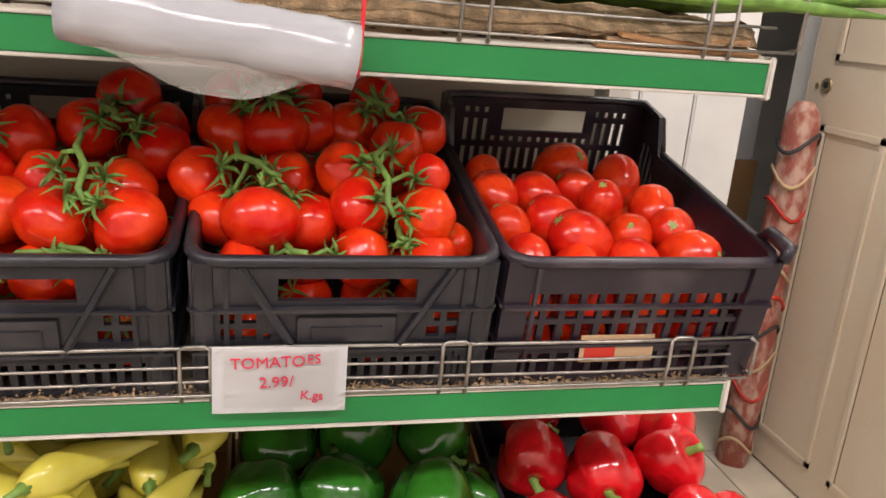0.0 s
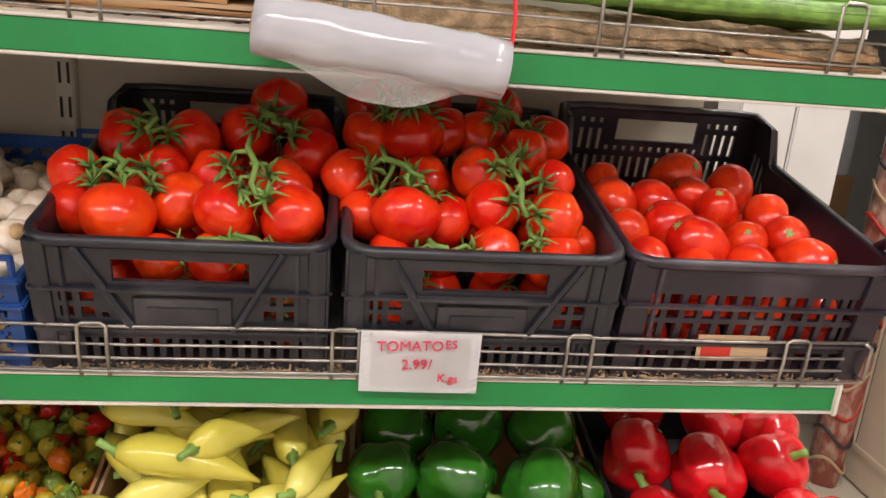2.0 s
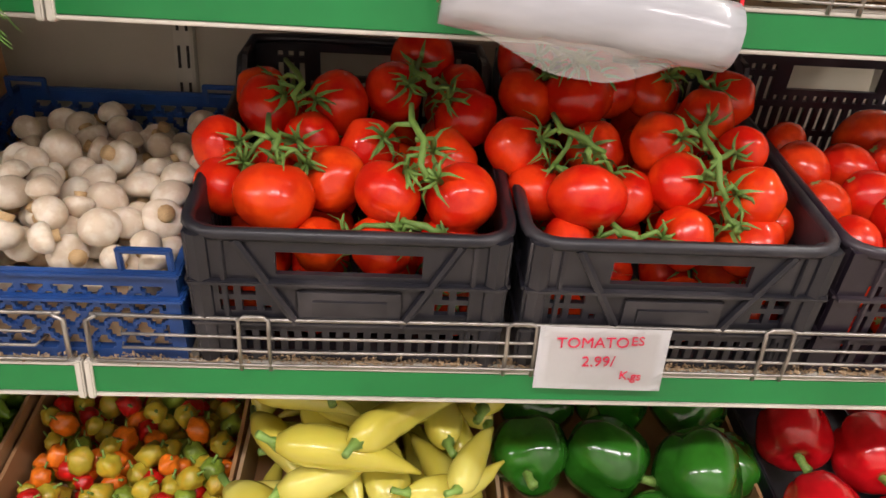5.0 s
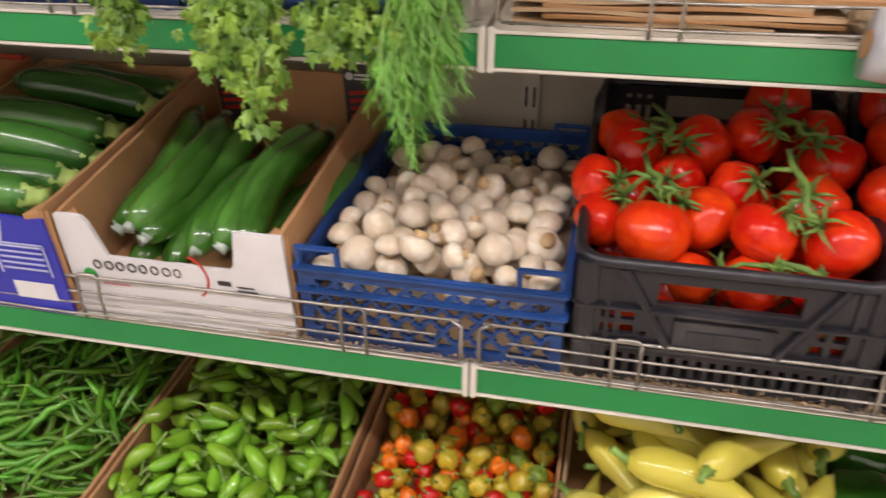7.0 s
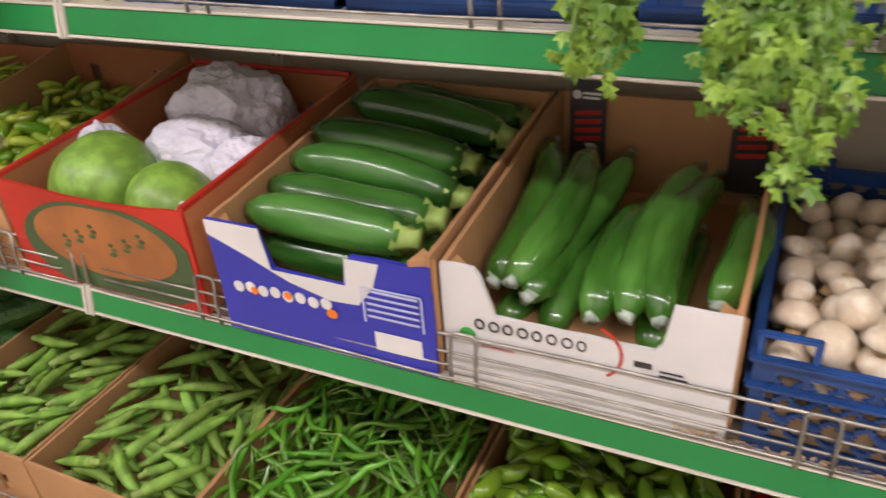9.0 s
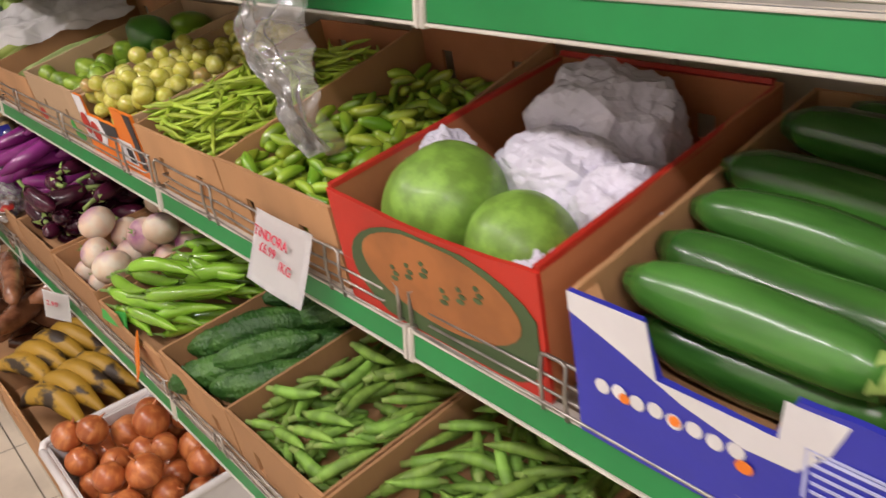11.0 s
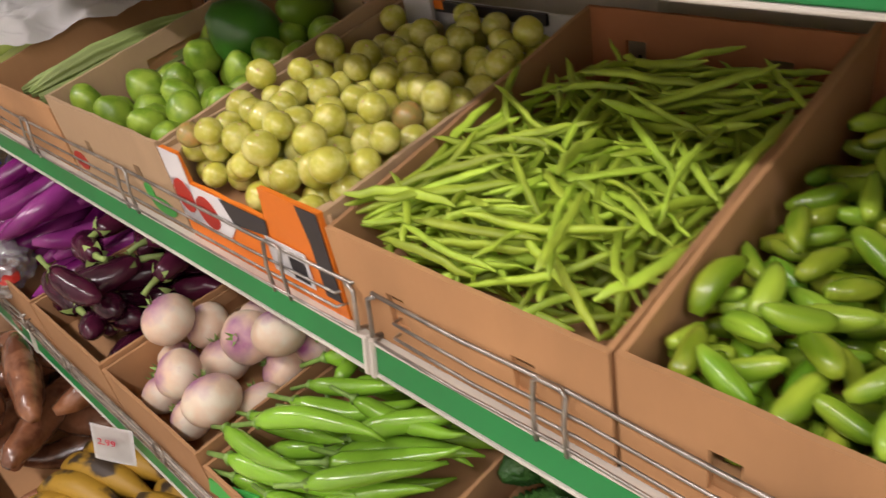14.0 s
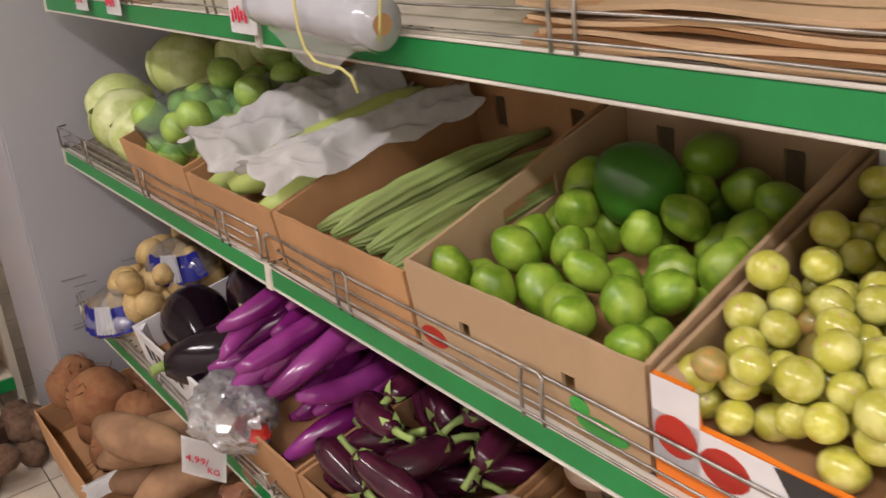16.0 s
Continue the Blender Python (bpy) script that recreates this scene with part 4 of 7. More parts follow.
# cucumbers in a white carton
def cucumber_top(u):
    return 1.0 if u < 0.14 or u > 0.80 else (0.62 + 0.38 * (0.20 - u) / 0.06 if u < 0.20 else (0.62 if u < 0.77 else 0.62 + 0.38 * (u - 0.77) / 0.03))


ccar, fp = cardboard_box(-1.484, -1.206, mid, 0.395, 0.137, "white printed carton of wrapped cucumbers with a cut-out front", WHITE_CARD, CARD, CARD, 0.25, cucumber_top, hb=0.17, flap=True)
bars = []
x = 0.034
for wd in (0.011, 0.012, 0.011, 0.012, 0.011, 0.011, 0.012, 0.010):
    o_out, o_in = oval(x + wd / 2, 0.0735, wd / 2, 0.0065, 12), oval(x + wd / 2, 0.0735, wd / 2 - 0.002, 0.0045, 12)
    bars += [[o_out[i], o_out[(i + 1) % 12], o_in[(i + 1) % 12], o_in[i]] for i in range(12)]
    x += 0.0148
printed(fp, DARK_PRINT, "dark grey maker's mark", bars)
printed(fp, LOGO_GREEN, "round green emblem", [oval(0.026, 0.058, 0.0085, 0.0085)], -0.0014)
arc_out, arc_in = oval(0.150, 0.070, 0.032, 0.032, 12, -55, 70), oval(0.150, 0.070, 0.029, 0.029, 12, -55, 70)
printed(fp, RED_CARD, "red curved line", [[a, b, c, d] for a, b, c, d in zip(arc_out, arc_out[1:], arc_in[1:], arc_in)])
printed(fp, mat("pink_print", (0.62, 0.25, 0.28), 0.6), "small pink lines", [rect(0.040, 0.085, 0.052, 0.054), rect(0.040, 0.075, 0.046, 0.048)])
printed(fp, DARK_PRINT, "small dark stamp", [rect(0.192, 0.208, 0.064, 0.070), rect(0.215, 0.236, 0.063, 0.0645), rect(0.215, 0.24, 0.058, 0.0595)])
for xx in (0.018, 0.222):
    tag_b = part("corner_tab", box(bmesh.new(), xx, xx + 0.048, 0.375, 0.379, 0.06, 0.192, 0.001), DARK_PRINT, ccar, "black corner tab with red writing lines")
    printed(tag_b, RED_CARD, "red writing lines", [[(xx + 0.008, z), (xx + 0.042, z + 0.004), (xx + 0.042, z + 0.010), (xx + 0.008, z + 0.006)] for z in (0.144, 0.132, 0.120, 0.108)], 0.3735)
    printed(tag_b, WHITE_CARD, "white emblem", [rect(xx + 0.018, xx + 0.043, 0.174, 0.177), rect(xx + 0.018, xx + 0.040, 0.168, 0.171), oval(xx + 0.010, 0.173, 0.006, 0.006, 12)], 0.3735)


def ribbed(k, d):
    return lambda i, a: 1 + d * math.cos(k * a)


cuke_prof = [0.010, 0.018, 0.0215, 0.0230, 0.0235, 0.024, 0.024, 0.0235, 0.023, 0.022, 0.0205, 0.017, 0.009]
twist = tube(bmesh.new(), [(0, 0, 0.148), (0.002, 0, 0.154), (0.004, 0.002, 0.162)], [0.007, 0.0035, 0.007], 8, lambda i, a: 1 + 0.25 * math.cos(5 * a))
twist_b = tube(bmesh.new(), [(0, 0, -0.146), (0.002, 0, -0.152), (0.0, 0.002, -0.158)], [0.009, 0.006, 0.008], 8, lambda i, a: 1 + 0.25 * math.cos(5 * a))
cucumber = Kind("cucumber", [sm(pod(0.30, cuke_prof, b, 14, ribbed(5, 0.02), 0.0006, i), CUKE) for i, b in enumerate((0.016, -0.010, 0.026))], [("film_end", sm(twist, FILM), "twisted clear film end"), ("film_end", sm(twist_b, FILM), "twisted clear film end")], "long green cucumber wrapped in clear film", "cucumber", "wrapped cucumbers")


def lay_between(kind, a, b, length, girth, roll):
    """Lays a long piece so that it runs from a to b."""
    a, b = Vector(a), Vector(b)
    d = b - a
    k = d.length / length
    kind.place(Matrix.Translation((a + b) / 2) @ d.to_track_quat("Z", "Y").to_matrix().to_4x4() @ pose(0, 0, 0, 0, 0, roll), (girth, girth, k))


for i, (a, b, roll) in enumerate((
        ((-1.455, 0.050, 1.050), (-1.470, 0.285, 1.146), 200), ((-1.430, 0.040, 1.058), (-1.418, 0.280, 1.140), 0), ((-1.410, 0.036, 1.046), (-1.368, 0.280, 1.142), -60),
        ((-1.347, 0.040, 1.034), (-1.340, 0.275, 1.080), 90), ((-1.313, 0.040, 1.044), (-1.290, 0.280, 1.136), 190), ((-1.280, 0.042, 1.044), (-1.262, 0.280, 1.126), 20),
        ((-1.232, 0.075, 1.056), (-1.226, 0.285, 1.100), 150), ((-1.445, 0.050, 1.000), (-1.430, 0.290, 1.060), 30), ((-1.390, 0.045, 0.998), (-1.380, 0.290, 1.055), 80), ((-1.285, 0.045, 1.000), (-1.275, 0.290, 1.050), 60))):
    lay_between(cucumber, a, b, 0.305, 1.06 - 0.03 * (i % 3), roll)

# courgettes in a blue carton
def courgette_top(u):
    return 1.0 if u < 0.27 else (0.66 if 0.29 < u < 0.64 else (0.92 if u > 0.66 else 0.8))


zc, fp = cardboard_box(-1.760, -1.490, lambda x, y=0, z=0: mid(x, y - 0.012, z), 0.395, 0.146, "blue and white printed carton of courgettes with a cut-out front", BLUE_CARD, CARD, CARD, 0.30, courgette_top, hb=0.17, flap=True, seed=2)
printed(fp, WHITE_CARD, "white wave print", [[(0.0, 0.146), (0.0, 0.128), (0.05, 0.108), (0.10, 0.085), (0.15, 0.072), (0.185, 0.074), (0.205, 0.10), (0.215, 0.130), (0.175, 0.130), (0.172, 0.096), (0.079, 0.096), (0.072, 0.146)]])
printed(fp, PALE_PRINT, "pale small print", [rect(0.195, 0.255, 0.094 - i * 0.008, 0.0965 - i * 0.008) for i in range(5)] + [rect(0.19, 0.192, 0.055, 0.1), rect(0.258, 0.26, 0.055, 0.1), rect(0.19, 0.26, 0.098, 0.1)])
printed(fp, WHITE_CARD, "row of pale fruit pictures", [oval(0.028 + i * 0.0165, 0.064 + 0.002 * (i % 2), 0.0068, 0.0072, 14) for i in range(8)] + [rect(0.20, 0.255, 0.02, 0.044)])
printed(fp, ORANGE_CARD, "small orange fruit picture", [oval(0.05, 0.063, 0.005, 0.005, 10), oval(0.095, 0.066, 0.005, 0.005, 10), oval(0.15, 0.055, 0.007, 0.006, 10)], -0.0022)
zp = [0.009, 0.0185, 0.0222, 0.0238, 0.0245, 0.0246, 0.0244, 0.0240, 0.0232, 0.0215, 0.0165]
end_bm = tube(bmesh.new(), [(0, 0, 0.096), (0, 0, 0.106), (0.001, 0, 0.114), (0.002, 0.001, 0.121)], [0.0190, 0.0125, 0.0105, 0.0120], 10, lambda i, a: 1 + 0.16 * math.cos(5 * a))
courgette = Kind("courgette", [sm(pod(0.205, zp, b, 16, ribbed(6, 0.015), 0.0004, i + 3), COURGETTE) for i, b in enumerate((0.006, -0.005, 0.010))], [("stalk_end", sm(end_bm, COURGETTE_END), "pale cut stalk end")], "glossy dark green courgette with a cut stalk", "courgette", "courgettes")
for i, (a, b) in enumerate((
        ((-1.752, 0.028, 1.092), (-1.545, 0.030, 1.088)), ((-1.755, 0.078, 1.108), (-1.538, 0.080, 1.095)), ((-1.757, 0.128, 1.126), (-1.532, 0.132, 1.106)), ((-1.764, 0.185, 1.150), (-1.546, 0.190, 1.133)),
        ((-1.750, 0.262, 1.178), (-1.526, 0.262, 1.152)), ((-1.715, 0.322, 1.186), (-1.520, 0.325, 1.160)),
        ((-1.745, 0.045, 1.045), (-1.535, 0.050, 1.045)), ((-1.740, 0.105, 1.060), (-1.520, 0.115, 1.062)), ((-1.740, 0.165, 1.075), (-1.515, 0.180, 1.078)), ((-1.740, 0.230, 1.110), (-1.515, 0.235, 1.105)), ((-1.740, 0.300, 1.125), (-1.515, 0.300, 1.110)))):
    lay_between(courgette, a, b, 0.212, 1.12 + 0.05 * math.sin(i * 2.0), 50 * i)

# pomelos in a red carton
pc, fp = cardboard_box(-2.108, -1.800, lambda x, y=0, z=0: mid(x, y - 0.004, z), 0.40, 0.142, "red printed carton of pomelos with crumpled tissue", RED_CARD, CARD_ORANGE, CARD_ORANGE, 0.3, lambda u: 1 - 0.06 * math.sin(u * 3.14), hb=0.165, holes_back=hole(0.72, 0.6, 0.05, 0.13), seed=5)
bm = bmesh.new()
for a, b in (((0.002, 0.004, 0.1425), (0.002, 0.39, 0.160)), ((0.304, 0.004, 0.1425), (0.304, 0.39, 0.160)), ((0.004, 0.395, 0.166), (0.300, 0.395, 0.166))):
    tube(bm, [a, b], 0.0048, 5)
part("red_edge", bm, RED_CARD, pc, "bright red carton edge")
printed(fp, GREEN_PRINT, "olive green oval print", [[(min(0.302, max(0.004, x)), min(0.128, max(0.004, z))) for x, z in oval(0.17, 0.060, 0.148, 0.072, 30)]])
printed(fp, mat("tan_orange_print", (0.34, 0.125, 0.035), 0.6), "tan inner oval print", [[(x, min(0.124, z)) for x, z in oval(0.165, 0.076, 0.118, 0.050, 30)]], -0.0020)
printed(fp, GREEN_PRINT, "small green leaf print", [oval(0.10 + 0.026 * i + 0.004 * (k % 2), 0.062 + 0.011 * (i % 3) + 0.007 * k, 0.0060 - 0.0012 * k, 0.0030, 10) for i in range(6) for k in range(3)], -0.0028)
pomelo_k = Kind("pomelo", [sm(ball(1, 1, 0.94, 28, 3, 0.01, 0.05, 0.05, i), POMELO) for i in range(2)], [], "large smooth green pomelo", "pomelo", "pomelos")
pomelo_k.place(mid(-2.015, 0.085, 0.104) @ pose(0, 0, 0, 30, 10, 0), (0.071, 0.071, 0.071))
pomelo_k.place(mid(-1.893, 0.072, 0.094) @ pose(0, 0, 0, 60, 30, 90), (0.060, 0.060, 0.060))


def crumple(r, seed, sx=1.0, sz=1.0, k=0.28, sub=4):
    """A crushed ball of sheet: flat facets that meet in sharp folds, at three sizes."""
    bm = bmesh.new()
    bmesh.ops.create_icosphere(bm, subdivisions=sub, radius=1)
    off = Vector((seed * 3.7, seed, 0))
    for v in bm.verts:
        c = v.co.copy()
        n1 = 1 - abs(noise.noise(c * 1.25 + off)) * 2
        f1 = noise.voronoi(c * 1.9 + off)[0][0]
        f2 = noise.voronoi(c * 5.2 + off)[0][0]
        f3 = noise.voronoi(c * 11.0 + off)[0][0]
        v.co = c * (1 + k * (0.42 * (n1 - 0.5) + 0.48 * (f1 - 0.45) + 0.30 * (f2 - 0.45) + 0.11 * (f3 - 0.45)))
        v.co = Vector((v.co.x * r * sx, v.co.y * r, v.co.z * r * sz))
    return bm


def tissue(m, r, seed, label, sx=1.0, sz=1.0, material=TISSUE, name="tissue_paper", k=0.40):
    ob = part(name, crumple(r, seed, sx, sz, k, 5), material, None)
    ob.matrix_basis = m
    return tagged(ob, label, "paper")


tissue(mid(-1.962, 0.295, 0.112), 0.084, 2, "pomelo wrapped in crumpled lilac-white tissue paper", 1.05, 1.0)
tissue(mid(-1.945, 0.195, 0.105), 0.066, 4, "crumpled lilac-white tissue paper wrapping", 1.2, 0.8)
tissue(mid(-1.850, 0.170, 0.100), 0.052, 6, "fruit wrapped in white tissue paper", 0.9, 0.9)
tissue(mid(-2.075, 0.145, 0.118), 0.034, 7, "loose scrap of grey tissue paper", 1.0, 1.1, k=0.5)
tissue(mid(-1.866, 0.052, 0.104), 0.026, 8, "loose scrap of white tissue paper", 1.3, 0.7, k=0.5)

# tindora, guar beans
hand = lambda u, v: (abs(u - 0.27) < 0.035 or abs(u - 0.73) < 0.035) and abs(v - 0.45) < 0.16
hand2 = lambda u, v: (abs(u - 0.22) < 0.05 or abs(u - 0.75) < 0.05) and abs(v - 0.66) < 0.15
cardboard_box(-2.404, -2.122, mid, 0.40, 0.112, "brown cardboard box full of small green tindora", CARD, CARD, CARD_ORANGE, 0.40, None, hand, hand2, hb=0.178, seed=11)
tin_prof = [0.0024, 0.0052, 0.0068, 0.0076, 0.0078, 0.0075, 0.0064, 0.0038]
tindora = Kind("tindora", [sm(pod(0.040, tin_prof, b, 10, None, 0.0004, i), TINDORA) for i, b in enumerate((0.003, -0.002, 0.005))], [], "small striped green tindora gourd", "tindora", "tindora gourds")
tindora_pile = Layered(tindora, 150)
heap(tindora_pile, mid, -2.397, -2.130, 0.010, 0.388, 0.042, 448, 0.0076, 0.039, 21, 10, 28, crown=0.0, vary=0.28)
tindora_pile.finish("small green tindora gourds below the top layer")

cardboard_box(-2.697, -2.409, mid, 0.40, 0.108, "brown cardboard box heaped with thin green guar beans", CARD, CARD, CARD_ORANGE, 0.50, None, hand, hand2, hb=0.165, seed=12)
bean_prof = [0.0013, 0.0035, 0.0040, 0.0039, 0.0042, 0.0039, 0.0038, 0.0030, 0.0007]
bean = Kind("guar_bean", [sm(pod(0.098, bean_prof, b, 8, lambda i, a: 0.52 + 0.48 * abs(math.cos(a)), 0.0012, i), BEAN) for i, b in enumerate((0.006, -0.008, 0.012, 0.002))], [], "slim flat light green guar bean", "bean", "guar beans")
bean_pile = Layered(bean, 150)
heap(bean_pile, mid, -2.690, -2.417, 0.008, 0.39, 0.054, 448, 0.0037, 0.090, 22, 9, 20, yaw=(100, 60), crown=0.03, vary=0.3)
bean_pile.finish("slim light green guar beans below the top layer")

# amla in an orange carton
def amla_top(u):
    return 1.0 if u < 0.15 else (0.70 if u < 0.66 else 1.02)


ac, fp = cardboard_box(-2.990, -2.702, mid, 0.40, 0.118, "orange, white and grey printed carton of pale gooseberries", ORANGE_CARD, CARD_LIGHT, WHITE_CARD, 0.50, amla_top, hb=0.15, flap=True, seed=14)
printed(fp, WHITE_CARD, "white printed end with red fruit", [rect(0.0, 0.044, 0.03, 0.118), [(0.0, 0.03), (0.10, 0.03), (0.12, 0.05), (0.11, 0.082), (0.044, 0.082), (0.0, 0.082)]])
printed(fp, RED_CARD, "red tomato pictures", [oval(0.022, 0.062, 0.020, 0.022, 16), oval(0.066, 0.052, 0.022, 0.021, 16)], -0.0020)
printed(fp, DARK_PRINT, "dark grey printed band", [[(0.105, 0.082), (0.12, 0.055), (0.185, 0.062), (0.19, 0.082)], [(0.262, 0.02), (0.286, 0.02), (0.286, 0.119), (0.255, 0.119), (0.262, 0.08)]], -0.0016)
printed(fp, WHITE_CARD, "white barcode label", [rect(0.18, 0.246, 0.02, 0.062)], -0.0022)
printed(fp, DARK_PRINT, "barcode bars", [rect(0.215 + i * 0.003, 0.2165 + i * 0.003, 0.024, 0.05) for i in range(9)], -0.003)
part("back_trim", box(bmesh.new(), 0.06, 0.24, 0.388, 0.393, 0.138, 0.152), DARK_PRINT, ac, "dark printed back edge")
part("back_label", box(bmesh.new(), 0.045, 0.075, 0.387, 0.393, 0.142, 0.153), ORANGE_CARD, ac, "orange printed corner")
part("corner_tab", box(bmesh.new(), 0.010, 0.060, 0.380, 0.386, 0.10, 0.19), WHITE_CARD, ac, "white raised corner tab")
amla = Kind("gooseberry", [sm(ball(1, 1, 0.93, 18, 6, 0.012, 0.06, 0.03, i), AMLA) for i in range(2)] * 11 + [sm(ball(1, 1, 0.93, 18, 6, 0.012, 0.06, 0.03, 5), AMLA_BROWN)],
            [("eye", sm(star(bmesh.new(), 0.14, 6, 3, 0.5, 0, 0.90), MUSH_STEM), "small brown stalk eye")], "round pale yellow-green Indian gooseberry", "gooseberry", "Indian gooseberries")




heap_round(amla, mid, -2.984, -2.708, 0.010, 0.388, 0.060, 198, 0.0168, 31, 24, vary=0.13)

# green mangoes and a papaya
side_h = lambda u, v: abs(u - 0.5) < 0.11 and abs(v - 0.68) < 0.10
lc, fp = cardboard_box(-3.312, -2.996, mid, 0.40, 0.120, "pale cardboard box of small green mangoes and a papaya", CARD_LIGHT, CARD_LIGHT, CARD_LIGHT, 0.35, None, lambda u, v: (abs(u - 0.27) < 0.022 or abs(u - 0.72) < 0.022) and abs(v - 0.5) < 0.12, hand2, side_h, hb=0.168, seed=16)
printed(fp, RED_CARD, "faded red fruit print", [oval(0.03, 0.028, 0.022, 0.014, 14)])
printed(fp, LOGO_GREEN, "faded green leaf print", [oval(0.265, 0.022, 0.03, 0.012, 14), oval(0.24, 0.038, 0.012, 0.012, 10)])
mango = Kind("green_mango", [sm(ball(1, 0.90, 1.16, 20, 2, 0.03, -0.04, 0.14, i + 20), LIME) for i in range(3)], [], "small glossy green mango", "mango", "green mangoes")
heap_round(mango, mid, -3.305, -3.003, 0.012, 0.385, 0.042, 46, 0.0255, 41, 26, vary=0.18)
pap = tagged(part("papaya", sm(pod(0.118, [0.008, 0.026, 0.040, 0.047, 0.050, 0.050, 0.046, 0.039, 0.028, 0.012], 0.004, 24), PAPAYA), PAPAYA), "large dark green papaya on the mangoes", "papaya")
pap.matrix_basis = mid(-3.190, 0.255, 0.125) @ pose(0, 0, 0, 35, -20, 0)
pap2 = tagged(part("gourd", sm(pod(0.10, [0.010, 0.022, 0.027, 0.028, 0.024, 0.012], 0.006, 14), LIME), LIME), "pale green oval gourd behind the mangoes", "gourd")
pap2.matrix_basis = mid(-3.15, 0.34, 0.140) @ pose(0, 0, 0, 70, 30, 0)

# ridge gourds
cardboard_box(-3.612, -3.320, mid, 0.40, 0.100, "brown cardboard box with a few long ridge gourds", CARD, CARD, CARD, 0.3, None, None, hand2, hb=0.17, seed=18)
rg = [0.006, 0.013, 0.017, 0.019, 0.020, 0.020, 0.0195, 0.0185, 0.017, 0.014, 0.011, 0.008, 0.006]
ridge = Kind("ridge_gourd", [sm(pod(0.38, rg, b, 60, ribbed(10, 0.13), 0.0012, i), RIDGE) for i, b in enumerate((0.012, -0.012, 0.02))], [], "long ribbed grey-green ridge gourd", "gourd", "ridge gourds")
for i, (x, z, yaw, lift) in enumerate(((-3.555, 0.075, -16, 8), (-3.520, 0.080, -14, 9), (-3.480, 0.075, -12, 7), (-3.445, 0.080, -10, 8), (-3.410, 0.070, -9, 9), (-3.375, 0.070, -5, 7), (-3.50, 0.05, -8, 2), (-3.43, 0.05, -6, 2))):
    ridge.place(mid(x + 0.03, 0.215, z) @ pose(0, 0, 0, 0, 0, yaw) @ pose(0, 0, 0, lift - 90 - 4, 0, 0) @ pose(0, 0, 0, 0, 0, 61 * i), (1, 1, 0.95))

# bottle gourds wrapped in white paper
cardboard_box(-3.900, -3.620, mid, 0.40, 0.098, "brown cardboard box with bottle gourds in white paper", CARD, CARD, CARD, 0.35, None, None, None, hb=0.15, seed=20)
bgp = [0.012, 0.024, 0.032, 0.036, 0.036, 0.035, 0.034, 0.033, 0.031, 0.026, 0.014]
gourd = Kind("bottle_gourd", [sm(pod(0.36, bgp, 0.008, 18), BOTTLE)], [], "long pale green bottle gourd half wrapped in paper", "gourd", "bottle gourds")
for x, z, yaw in ((-3.735, 0.112, -10), (-3.82, 0.095, -9), (-3.665, 0.085, -10)):
    gourd.place(mid(x, 0.19, z) @ pose(0, 0, 0, 0, 0, yaw) @ pose(0, 0, 0, 6 - 90, 0, 0))


def draped(w, d, fr_at, shape, label, material=PAPER, name="paper_wrap", nx=48, ny=80, k=0.006, seed=0):
    """A crumpled sheet that follows shape(u, v) with folds."""
    bm = bmesh.new()
    vs = {}
    for i in range(nx + 1):
        for j in range(ny + 1):
            u, v = i / nx, j / ny
            q = noise.noise(Vector((u * 5 + seed, v * 5, seed)))
            q2 = 1 - 2 * abs(noise.noise(Vector((u * 3 + seed, v * 4, seed + 9))))
            ex = 0.010 * noise.noise(Vector((v * 6, seed, 3)))
            vs[i, j] = bm.verts.new((u * w + ex, v * d + 0.02 * noise.noise(Vector((u * 6, seed, 8))), shape(u, v) + k * (0.5 * q + 0.8 * q2 + 1.3 * (noise.voronoi(Vector((u * 3.5 * w / 0.14 + seed, v * 6, seed + 4)))[0][0] - 0.4) + 0.6 * (noise.voronoi(Vector((u * 8 * w / 0.14 + seed, v * 15, seed + 2)))[0][0] - 0.4))))
    for i in range(nx):
        for j in range(ny):
            bm.faces.new((vs[i, j], vs[i + 1, j], vs[i + 1, j + 1], vs[i, j + 1]))
    bmesh.ops.solidify(bm, geom=bm.faces[:], thickness=0.0006)
    ob = part(name, bm, material, None, smooth=True)
    ob.matrix_basis = fr_at
    return tagged(ob, label, "paper")


draped(0.100, 0.37, mid(-3.712, 0.012, 0.104) @ pose(0, 0, 0, 0, 0, -10), lambda u, v: 0.040 * math.sin(3.14 * u) + 0.012, "crumpled white paper round a bottle gourd", seed=3, k=0.012)
draped(0.165, 0.36, mid(-3.915, 0.016, 0.106) @ pose(0, 0, 0, 0, 0, -9), lambda u, v: 0.045 * math.sin(3.14 * min(1, u * 1.1)) + 0.02 * v + 0.03 * max(0, 0.25 - u) * (1 - v) + 0.010, "loose crumpled white wrapping paper over gourds", seed=6, k=0.016)

